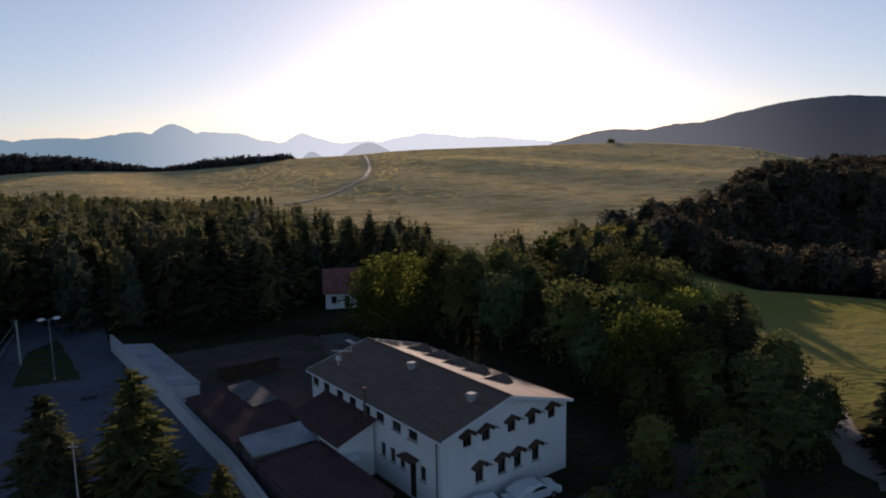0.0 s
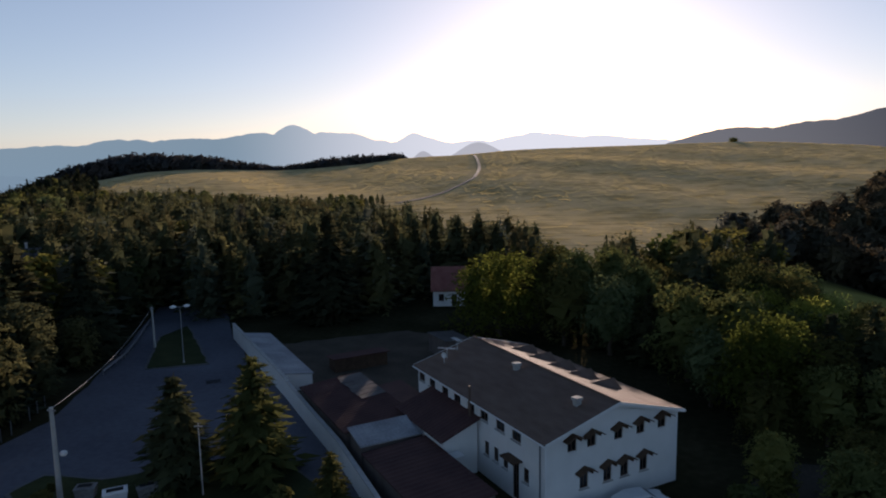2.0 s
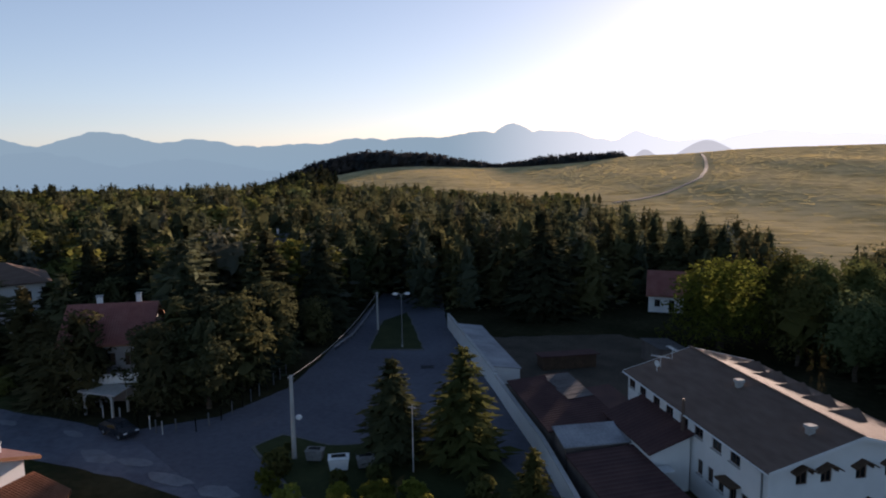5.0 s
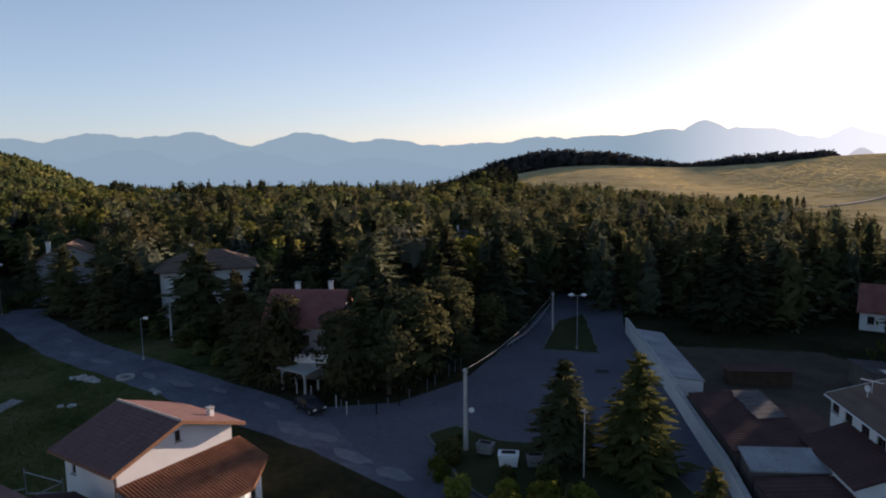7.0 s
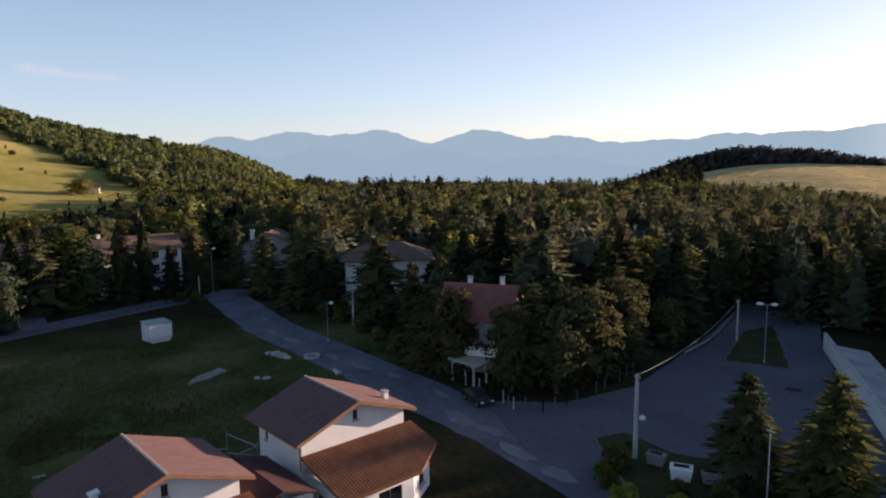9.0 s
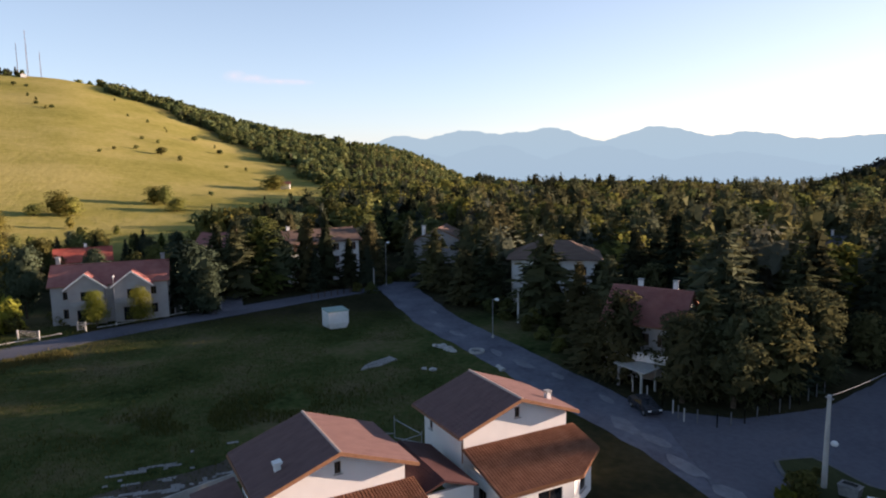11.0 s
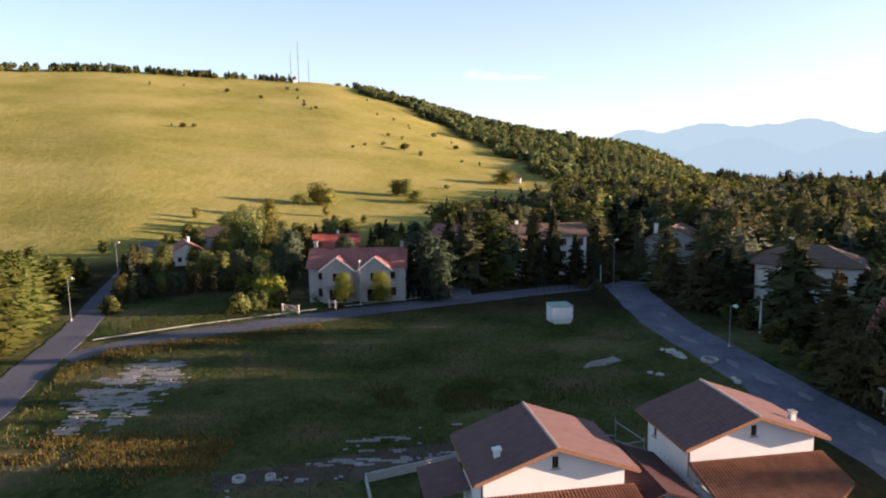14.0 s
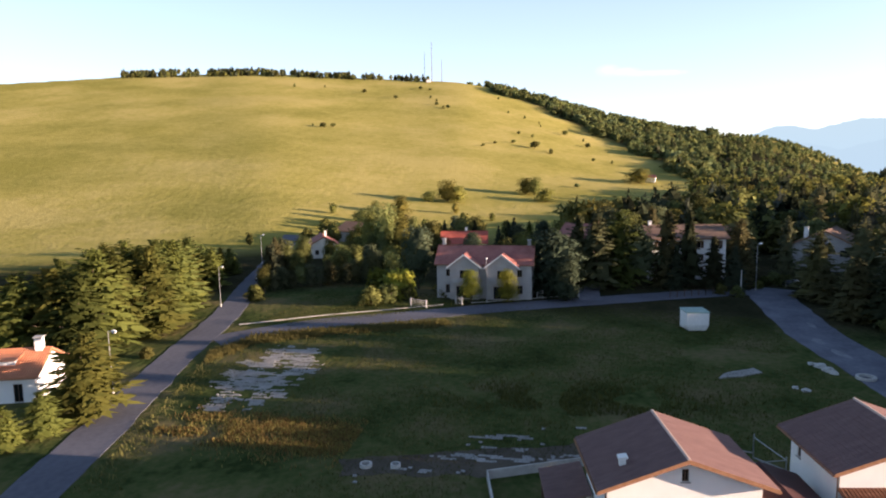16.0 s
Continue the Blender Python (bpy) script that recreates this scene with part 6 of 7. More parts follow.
def trunk_shape(h, r, gen, limbs=6, bend=0.3, top=0.9):
    sh_, p = Shape(), Vector((0, 0, -0.2))
    n = 6
    nodes = [p]
    for i in range(1, n + 1):
        nodes.append(Vector((gen.normal(0, bend * 0.12 * i), gen.normal(0, bend * 0.12 * i), h * top * i / n)))
    for i in range(n):
        sh_.tube(nodes[i], nodes[i + 1], r * (1 - i / n) + 0.03, r * (1 - (i + 1) / n) + 0.03, 7, i == 0)
    for k in range(limbs):
        s = 0.35 + 0.5 * k / max(1, limbs)
        b = nodes[0].lerp(nodes[-1], s)
        a = k * 2.4
        e = b + Vector((math.cos(a), math.sin(a), 0.55)) * h * 0.22 * (1.2 - s)
        sh_.tube(b, e, r * 0.4 * (1.1 - s), 0.03, 5, False)
    return sh_


SEEDS = {}


def tree(kind, x, y, h, spread=1.0, label="", name="tree", turn=None):
    """One tree as a thing: trunk and crown. Trees of one kind share a few built meshes."""
    gen = SEEDS.setdefault("gen", np.random.default_rng(21))
    k = int(gen.integers(0, 3))
    key = (kind, k)
    if key not in SEEDS:
        if kind == "spruce":
            c, mt, tr = filled(conifer_leaves(10, 2.35, 24, 9, 4, 1.0, gen, 0.28, 0.05, 0.22), core(10, 0.04, 0.93, lambda t: 1.2 * (1 - t) ** 0.9, 9, 9, gen)), SPRUCE, trunk_shape(10, 0.2, gen, 0, 0.05, 0.95)
        elif kind == "sunny_spruce":
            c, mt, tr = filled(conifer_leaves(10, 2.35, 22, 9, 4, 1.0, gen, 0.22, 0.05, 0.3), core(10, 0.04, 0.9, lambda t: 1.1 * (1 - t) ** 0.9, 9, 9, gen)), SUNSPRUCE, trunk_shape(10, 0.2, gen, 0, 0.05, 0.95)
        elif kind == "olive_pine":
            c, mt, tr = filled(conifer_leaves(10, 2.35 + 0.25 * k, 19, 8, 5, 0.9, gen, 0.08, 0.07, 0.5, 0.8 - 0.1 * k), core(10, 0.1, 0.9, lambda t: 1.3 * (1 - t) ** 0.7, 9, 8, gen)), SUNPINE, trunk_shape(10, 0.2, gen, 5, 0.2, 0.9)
        elif kind == "pine":
            c, mt, tr = filled(conifer_leaves(10, 2.25 + 0.3 * k, 23, 7, 5, 0.8, gen, 0.14, 0.07, 0.45, 0.86 - 0.14 * k), core(10, 0.06, 0.92, lambda t: (1.3 + 0.18 * k) * (1 - t) ** (0.8 - 0.12 * k), 9, 8, gen)), PINE, trunk_shape(10, 0.2, gen, 5, 0.2, 0.9)
        elif kind == "clump_pine":
            c, mt, tr = filled(crown_leaves(10, 3.1, 46, 48, 0.24, gen, 0.12, 0.7), core(10, 0.1, 0.86, lambda t: 1.6 * (1 - t) ** 0.5 * min(1, 0.4 + 3 * t), 9, 7, gen)), PINE, trunk_shape(10, 0.22, gen, 6, 0.3, 0.85)
        elif kind == "broadleaf":
            c, mt, tr = filled(crown_leaves(10, 4.4, 34, 80, 0.25, gen, 0.25), core(10, 0.24, 0.84, lambda t: 2.3 * math.sin(math.pi * min(0.97, 0.12 + t * 0.88)) ** 0.6, 11, 7, gen)), BROADLEAF, trunk_shape(10, 0.26, gen, 8, 0.5, 0.7)
        elif kind == "lime":
            c, mt, tr = crown_leaves(10, 5.0, 56, 110, 0.22, gen, 0.2), LIMELEAF, trunk_shape(10, 0.3, gen, 8, 0.4, 0.7)
        elif kind == "yellow":
            c, mt, tr = filled(crown_leaves(10, 4.6, 40, 70, 0.25, gen, 0.1), core(10, 0.12, 0.78, lambda t: 1.9 * math.sin(math.pi * min(0.97, 0.12 + t * 0.88)) ** 0.6, 11, 7, gen)), YELLOWLEAF, trunk_shape(10, 0.24, gen, 8, 0.5, 0.7)
        elif kind == "blue_pine":
            c, mt, tr = filled(crown_leaves(10, 3.4, 44, 60, 0.26, gen, 0.06, 0.75), core(10, 0.06, 0.86, lambda t: 2.0 * (1 - t) ** 0.45 * min(1, 0.5 + 3 * t), 9, 7, gen)), BLUEPINE, trunk_shape(10, 0.24, gen, 6, 0.3, 0.85)
        elif kind == "silver":
            c, mt, tr = filled(crown_leaves(10, 4.2, 30, 85, 0.25, gen, 0.2), core(10, 0.24, 0.84, lambda t: 2.2 * math.sin(math.pi * min(0.97, 0.12 + t * 0.88)) ** 0.6, 11, 7, gen)), SILVERLEAF, trunk_shape(10, 0.22, gen, 8, 0.6, 0.7)
        else:
            c, mt, tr = crown_leaves(2.0, 1.4, 16, 60, 0.20, gen, 0.0), (LIMELEAF if kind == "bright_bush" else BROADLEAF), trunk_shape(1.4, 0.06, gen, 4, 0.6, 0.8)
        SEEDS[key] = (soup("crown", c[0], mt, c[1]), tr.mesh("trunk"))
    cr, tm = SEEDS[key]
    full = 2.0 if "bush" in kind else 10.0
    t = thing(name, pose(x, y, float(relief(x, y)), 0, 0, gen.uniform(0, 360) if turn is None else turn), label, "tree" if name != "shrub" else "shrub", "trees" if name != "shrub" else "shrubs")
    t.scale = (h / full * spread, h / full * spread, h / full)
    part("trunk", tm, BARK, t)
    part("crown", cr, None, t)
    return t


LABELS = {"yellow": "broad tree with crown coloured olive-yellow as sunlit", "blue_pine": "dense blue-green pine beside the house", "sunny_spruce": "spruce coloured yellow-green as sunlit, with layered boughs", "clump_pine": "dark pine with broad clumped crown", "spruce": "dark green spruce with drooping boughs", "olive_pine": "roadside pine coloured olive as sunlit, with dense boughs", "pine": "tall dark pine with ragged boughs", "broadleaf": "broadleaf tree with rounded green crown",
          "lime": "broad tree with bright yellow-green crown", "silver": "pale silver-green broadleaf garden tree", "bush": "rounded green garden shrub", "bright_bush": "yellow-green shrub in full leaf"}


def plant(kind, spots, name="tree"):
    for x, y, h, *sp in spots:
        tree(kind, x, y, h, sp[0] if sp else 1.0, LABELS[kind], "shrub" if "bush" in kind else name)


# single trees that stand out
plant("spruce", [(-30.8, 49.6, 9.6, 1.35), (-57.5, 61, 12), (-62, 57, 12.5), (-131, -1, 9), (-137, 20.4, 9), (-138, 27.5, 10.5), (-136.5, 31, 9)])
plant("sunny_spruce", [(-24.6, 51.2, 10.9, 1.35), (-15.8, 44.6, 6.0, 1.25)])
# right of the hotel the bright crown colour stands in for sunlit tops
plant("lime", [(-7.9, 98, 12.6, 1.4), (20.6, 68.6, 11.0, 1.1), (24, 85, 10.5, 0.9), (28.5, 80, 10.2, 0.9), (33, 88, 9.5, 0.9)])
plant("broadleaf", [(1.5, 94, 11.5, 1.0), (7.5, 90, 11, 1.0), (4, 101, 13, 1.0), (12, 97, 12, 1.0), (-1, 108, 13, 0.9), (9, 106, 13, 1.0)])
plant("pine", [(-72.6, 45.4, 8.0, 1.3), (-60.6, 52.4, 12, 1.5), (-75.5, 47.0, 9.5, 1.2), (-139.8, 19.0, 15.5, 0.68), (-139.4, 23.0, 16.5, 0.72), (-140.2, 32.6, 12.5, 1.0), (-147, 43.2, 13.5, 0.6), (-129.5, 43.2, 8.5, 1.3), (-126, 43.6, 7, 1.4),
               (-152, 35.2, 12.5, 0.9), (-158, 37.6, 12, 0.9), (-133.4, 44.6, 12, 1.2), (-110.6, 47.6, 11.5, 1.4), (-98.6, 52.0, 14.6, 1.45), (-89, 52.6, 11, 1.2), (-114, 43.8, 10, 1.2), (-119, 46, 9, 1.2), (-143, 10, 12, 1.1)])
plant("spruce", [(39.6, 55.6, 11, 1.2), (37.4, 49.8, 10, 1.2), (42.5, 60.5, 9.5, 1.2), (41, 52, 8.5, 1.2), (31.4, 71.5, 11.6), (27.7, 72, 10.6)])
plant("broadleaf", [(34.2, 67.5, 8.4, 1.05), (24.6, 63.5, 7.6, 1.1), (29.4, 62, 7.8, 1.1), (18.6, 62, 6.6, 1.1), (26, 69, 8.8, 1.0), (33.6, 59, 6.6, 1.1), (16.4, 72.5, 8.6, 1.0), (34.5, 79, 9.0, 0.95), (37, 87, 8.5, 1.0), (32.5, 94, 9.0, 1.0)])
plant("pine", [(-30, 125, 15, 0.9), (-26, 127, 15.6, 0.85), (-22.4, 128.5, 16, 0.85), (-18, 128, 15.6, 0.85), (-14, 127, 15, 0.9), (-10.5, 125, 14.4, 0.9), (-7, 122, 13.6, 0.9), (-33.5, 122, 15, 0.9)])
plant("bright_bush", [(-36.8, 39.8, 2.0), (-33.4, 38.4, 2.2), (-27.2, 41.2, 2.5), (-24.6, 42.4, 2.4), (-22.4, 41.0, 2.4), (-30.4, 40.8, 1.9), (-18.8, 41.6, 2.0), (-29, 38.6, 2.4), (-25.5, 39.4, 2.6)])
plant("bush", [(-38.2, 42.6, 2.4), (-29.2, 44.6, 1.9), (-20.4, 45.8, 2.4), (-40.5, 46.6, 0.9), (-32.4, 43.4, 1.4), (-125, -12.5, 3.0), (-122.5, -30, 3.2), (-126, -24, 3.0), (-120, -33, 3.4), (-117, -35.5, 3.6), (-141, 37.4, 2.2), (-143.6, 40, 2.6), (-141.6, 41.6, 2.4), (-93, 46.2, 2.4), (-96, 49, 2.8), (-100.5, 45.8, 2.2), (-103.6, 47.8, 2.8), (-106.4, 45.4, 2.4), (-109, 48.4, 2.6), (-101.5, 50.4, 3.0), (-112, 45, 2.2), (-115.4, 47.4, 2.8), (-118, 44.6, 2.2), (-121.6, 46.4, 2.6), (-90.2, 48.6, 2.6), (-87, 45.6, 2.0), (-83.4, 46.8, 2.6), (-80.6, 44.8, 2.0), (-105.6, 52, 2.8), (-139, 36, 1.6), (-131, 30.4, 2.2), (-133, 28, 2.0),
               (11, 46.5, 2.4), (14, 50, 2.6), (17, 52, 2.4), (12.5, 42.5, 2.8), (20, 47, 3.0), (9, 44, 2.0)])
plant("lime", [(-121.0, -17.6, 6.2, 0.8), (-121.4, -11.0, 6.2, 0.8)])
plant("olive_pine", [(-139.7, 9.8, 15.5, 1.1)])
plant("pine", [(-137, 5.4, 16, 1.2), (-142, 1.6, 14.5, 1.2)])
plant("blue_pine", [(-128.4, -2.6, 13.6, 1.5), (-124.8, -0.6, 8.6, 1.2)])
plant("silver", [(-132.4, -30.0, 13.6, 0.72), (-146.5, -34, 8.5, 0.9), (-146, -1.5, 9.5), (-150, -45, 7)])

plant("clump_pine", [(-67.6, 45.8, 11.4, 1.3), (-58.6, 47.6, 10.4, 1.15), (-55.4, 51.6, 11.0, 1.2), (-56.2, 57.6, 12.2, 1.2), (-62.4, 50.2, 9.6, 1.1), (-61.4, 56.6, 12.0, 1.2), (-57.6, 64.6, 12.0, 1.2)])

# gardens beside the lane
plant("broadleaf", [(-150, -66, 8.0, 0.8), (-154, -63, 8.5, 0.8), (-176, -56.5, 6, 1), (-168, -50, 7, 1), (-190, -55, 8, 1), (-161, -36, 8, 1), (-185, -38, 9, 1), (-197, -31, 8.5, 1), (-164, -31, 7, 1), (-190, -47, 8, 1), (-164, -60, 6, 1)])
plant("yellow", [(-168.5, -46.6, 15.2, 0.75), (-172, -51.6, 14.4, 0.7), (-165, -41.8, 12.2, 0.75), (-137.6, -36.6, 7.5, 0.8)])
HEDGE = [(-125.6, -60.2), (-130.4, -56.2), (-135.4, -48.2), (-139, -41.6), (-141, -34.6)]
for (ax, ay), (bx, by) in zip(HEDGE, HEDGE[1:]):
    n = max(2, round(math.hypot(bx - ax, by - ay) / 2.0))
    for i in range(n):
        t, o = i / n, 1.6 * noise.noise((ax + i * 1.7, ay, 4.0))
        # darker pine crowns are mixed in to imitate the hedge's shade
        kind = "clump_pine" if noise.noise((ax + i * 2.3, ay, 9.0)) > -0.1 else "broadleaf"
        tree(kind, ax + (bx - ax) * t + o - 0.6, ay + (by - ay) * t + o, 5.4 + 3.2 * noise.noise((ax + i * 1.3, ay, 0)), 1.15 if kind == "clump_pine" else 0.85, "dark leafy hedge tree behind the garden lawn")
plant("bush", [(-118.8, -58.8, 2.4, 1.2), (-121.5, -60.4, 2.6, 1.2), (-141, -51, 2.8, 1.3), (-146, -50, 3, 1.3), (-150, -53, 3, 1.3), (-127.5, -37.5, 4.0, 0.9), (-155, -56, 3, 1.3), (-159, -58, 3, 1.3)])
plant("bright_bush", [(-127.6, -36.6, 5.2), (-125.4, -34.6, 4.4), (-123.6, -31.6, 6.4, 0.8)])

# woods, planted by region: (x, y) inside, kind shares, spacing
KEEP = [(-69.5, 51.5, 7.5), (-64.5, 45.8, 4.2), (-111, 62.5, 8.5), (-165.5, 57.6, 10), (-151.5, 25.2, 12), (-172, 32, 8), (-182, 4, 8), (-128.6, -15.7, 12.5), (-178, -27.5, 9), (-176, -66.5, 7.5), (-208, -66, 9),
        (-104, 124, 7), (-67.5, -65.5, 8.5), (-20.5, 117, 7), (-8, 97.5, 6.5), (-37.6, 84, 7), (-106, 18, 6), (-48, 80, 4), (25, 66, 9.5)]
# corridor without trees on the camera's sight line to the gabled house
SIGHT_GAP = [(-104, 41.0), (-158, 54)]
def open_view(x, y):
    """Where trees are left out so the hipped and the gabled house show from the camera."""
    a, d = math.degrees(math.atan2(-x, y)), math.hypot(x, y)
    return (58 < a < 65.6 and 88 < d < 120) or (68.8 < a < 72.2 and 95 < d < 168)


# camera's sight line to the small cottage, also left without trees
VISTA = [(-128, -49.5), (-172, -65.5)]


def near_line(x, y, line, w):
    p = Vector((x, y))
    for a, b in zip(line, line[1:]):
        a, b = Vector(a), Vector(b)
        t = max(0, min(1, (p - a).dot(b - a) / (b - a).length_squared))
        if (a.lerp(b, t) - p).length < w:
            return True
    return False


ROAD_LINES = [[(-38, 39.8), (-66, 38.6), (-105, 35.2), (-128, 36.2), (-142, 37.5), (-156, 41.5), (-176, 45)], [(-26, -38), (-60, -47), (-95, -55), (-140, -68.5), (-215, -92)],
              [(-136, 34), (-117, -13), (-91, -52)], [(-125, 4), (-141, 4.2)], [(35.5, 50), (36.2, 58), (41, 73), (39.5, 79)]]


def free(x, y, gap=4.6):
    return not open_view(x, y) and all(math.hypot(x - a, y - b) > c for a, b, c in KEEP) and not any(near_line(x, y, l_, gap) for l_ in ROAD_LINES) and not near_line(x, y, SIGHT_GAP, 6.2) and not near_line(x, y, VISTA, 4.0)


def region(x0, y0, x1, y1, step, inside, gen):
    out, x = [], x0
    while x < x1:
        y = y0
        while y < y1:
            px, py = x + gen.uniform(-0.45, 0.45) * step, y + gen.uniform(-0.45, 0.45) * step
            if inside(px, py) and free(px, py):
                out.append((px, py))
            y += step
        x += step
    return out


def polar(x, y):
    return math.degrees(math.atan2(-x, y)), math.hypot(x, y)


def in_west_wood(x, y):
    """Gardens and wood left of the square."""
    a, d = polar(x, y)
    lim = np.interp(y, (43, 60, 75, 90, 110), (-55, -55, -59, -65, -73))
    return x < lim and y > 45.5 + max(0, (-x - 130) * 0.12) and a < 72


def in_back_wood(x, y):
    """Wood behind the square and the hotel."""
    a, d = polar(x, y)
    return 0 < a < 45 and y > 104 and not (x > -28 and y < 124) and d < field_start(a) - 4 and x > np.interp(y, (100, 112, 130), (-60, -72, -200))


def in_east_wood(x, y):
    """Trees right of the hotel."""
    a, d = polar(x, y)
    return -42 < a < 0 and 50 < d < 205 and d < field_start(a) - 4 and x > 15.5 - max(0, y - 78) * 0.62 and not (x > 37 and a < -14) and y > 46


genw = np.random.default_rng(5)
near_spots, mid_spots = [], []
for src, fn, box in (("west", in_west_wood, (-230, 40, -50, 300)), ("back", in_back_wood, (-120, 100, 10, 330)), ("east", in_east_wood, (-40, 40, 150, 215))):
    for x, y in region(*box[:2], *box[2:], 6.0 if src == "back" else 7.0, fn, genw):
        (near_spots if math.hypot(x, y) < 116 else mid_spots).append((x, y, src))
for x, y, src in near_spots:
    u = genw.random()
    if src == "east":
        kind = "broadleaf" if u < 0.5 and y > 68 else ("spruce" if u < 0.75 else "pine")
        h = genw.uniform(9, 12.5)
        if math.hypot(x, y) < 78:
            kind, h = "broadleaf", 0.65 * h
    else:
        kind = "clump_pine" if u < 0.28 and src == "west" else "pine" if u < 0.55 else ("spruce" if u < 0.82 or src == "back" or x > -85 else "broadleaf")
        h = genw.choice((8, 10, 12, 14, 15.5, 17)) * genw.uniform(0.92, 1.08) * (0.72 if x < -75 and y < 62 else 1)
    tree(kind, x, y, h, genw.uniform(0.95, 1.4), LABELS[kind])
# trees among the village gardens
for x, y in region(-215, -60, -121, 46, 8.5, lambda x, y: x < -133 - 0.2 * y + (0 if y > -10 else 0.5 * (y + 10)) and polar(x, y)[0] > 66 and not (-142 < x and -36 < y < 6), genw):
    u = genw.random()
    kind = "pine" if u < 0.24 else "olive_pine" if u < 0.36 else "spruce" if u < 0.46 else "yellow" if u < 0.66 else "broadleaf" if u < 0.9 else "silver"
    tree(kind, x, y, genw.uniform(8, 15) * (1.0 if y > 6 else 0.55), genw.uniform(0.85, 1.2), LABELS[kind])
# pines along the hill road
for x, y in region(-150, -105, -70, -52, 5.8, lambda x, y: y < -57 + 0.235 * (x + 72) - 2.5 and y > -57 + 0.235 * (x + 72) - 24 and x < -76 and math.hypot(x + 67.5, y + 65.5) > 9, genw):
    a, d = polar(x, y)
    # heights fitted to the grove's outline as seen from the camera
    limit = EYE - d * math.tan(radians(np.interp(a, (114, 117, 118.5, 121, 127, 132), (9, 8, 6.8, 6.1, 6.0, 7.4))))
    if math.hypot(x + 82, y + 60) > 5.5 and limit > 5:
        tree("olive_pine", x, y, limit * genw.uniform(0.72, 1.0), 1.3, "roadside pine coloured olive as sunlit, with dense boughs")
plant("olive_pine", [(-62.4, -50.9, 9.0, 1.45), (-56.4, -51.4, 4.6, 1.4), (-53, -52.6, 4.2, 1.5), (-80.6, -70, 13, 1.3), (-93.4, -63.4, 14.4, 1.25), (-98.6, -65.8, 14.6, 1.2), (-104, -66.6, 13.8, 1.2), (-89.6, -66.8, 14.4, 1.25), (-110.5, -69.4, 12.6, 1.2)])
plant("bush", [(-82, -57.2, 1.6), (-96, -62.6, 1.4)])
for x, y in region(-200, -75, -136, -48, 6.5, lambda x, y: y > -48 + 0.27 * (x + 95) + 0 and y < -36, genw):
    tree("broadleaf", x, y, genw.uniform(4, 6.5), 1.0, "garden broadleaf tree in half shade")


# far woods: many trees in one object each
def woods(name, spots, material, tall, tuft, label, kind="conifer", gen=None, cap=None):
    gen = gen or np.random.default_rng(11)
    temps = []
    for i in range(6):
        if kind == "conifer":
            leaf = conifer_leaves(10, 2.35 + 0.16 * i, *tuft, gen, 0.15, 0.06, 0.4, 0.92 - 0.07 * i)
            body = core(10, 0.05, 0.84, lambda t: (1.5 + 0.12 * i) * (1 - t) ** (0.8 - 0.06 * i), 7, 6, gen)
        else:
            leaf = crown_leaves(10, 4.6, *tuft[:-1], tuft[-1] * 1.2, gen, 0.15)
            body = core(10, 0.12, 0.86, lambda t: 2.1 * math.sin(math.pi * min(0.97, 0.12 + t * 0.88)) ** 0.6, 7, 4, gen)
        temps.append((np.concatenate([leaf[0][:, 1:], body[0][:, :3], body[0][:, [0, 2, 3]]]), np.concatenate([leaf[1], body[1], body[1]])))
    out, ways = [], []
    for x, y in spots:
        h = gen.uniform(*tall) / 10
        a = gen.uniform(0, 2 * np.pi)
        w = h * gen.uniform(0.9, 1.55)
        t, way = temps[gen.integers(0, 6)]
        if cap is not None:
            h = min(h, max(0.45, cap(x, y) * (1.06 - 0.42 * gen.random() ** 0.8) / 10))
            w = min(w, h * gen.uniform(0.95, 1.45 if kind == "conifer" else 1.5))
        c, s = np.cos(a), np.sin(a)
        p = np.stack([(t[..., 0] * c - t[..., 1] * s) * w + x, (t[..., 0] * s + t[..., 1] * c) * w + y, t[..., 2] * h + float(relief(x, y))], -1)
        out.append(p)
        ways.append(np.stack([way[:, 0] * c - way[:, 1] * s, way[:, 0] * s + way[:, 1] * c, way[:, 2]], -1))
    me = soup(name, np.concatenate(out), material, np.concatenate(ways))
    tone = np.concatenate([np.full(len(p), gen.random(), np.float32) for p in out])
    me.attributes.new("tone", "FLOAT", "FACE").data.foreach_set("value", tone)
    solo(name, me, None, label, "wood", kind="stuff")


def scatter(n, a0, a1, d0, d1, keep, gen):
    out = []
    for _ in range(n):
        a, d = radians(gen.uniform(a0, a1)), math.sqrt(gen.uniform(d0 * d0, d1 * d1))
        x, y = -math.sin(a) * d, math.cos(a) * d
        if keep(math.degrees(a), d, x, y):
            out.append((x, y))
    return out


gens = np.random.default_rng(31)
conif = [(x, y) for i, (x, y, s) in enumerate(mid_spots) if i % 3 or s == "back"]
leafy = [(x, y) for i, (x, y, s) in enumerate(mid_spots) if not (i % 3 or s == "back")]
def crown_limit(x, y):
    """Height cap that keeps crowns under the camera's sight line to the field."""
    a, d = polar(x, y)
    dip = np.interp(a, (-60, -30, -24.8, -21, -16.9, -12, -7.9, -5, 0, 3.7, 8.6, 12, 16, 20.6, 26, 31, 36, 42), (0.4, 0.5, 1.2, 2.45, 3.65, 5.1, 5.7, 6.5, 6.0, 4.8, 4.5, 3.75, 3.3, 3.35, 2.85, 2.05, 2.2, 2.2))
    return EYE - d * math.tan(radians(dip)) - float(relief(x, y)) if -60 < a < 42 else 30


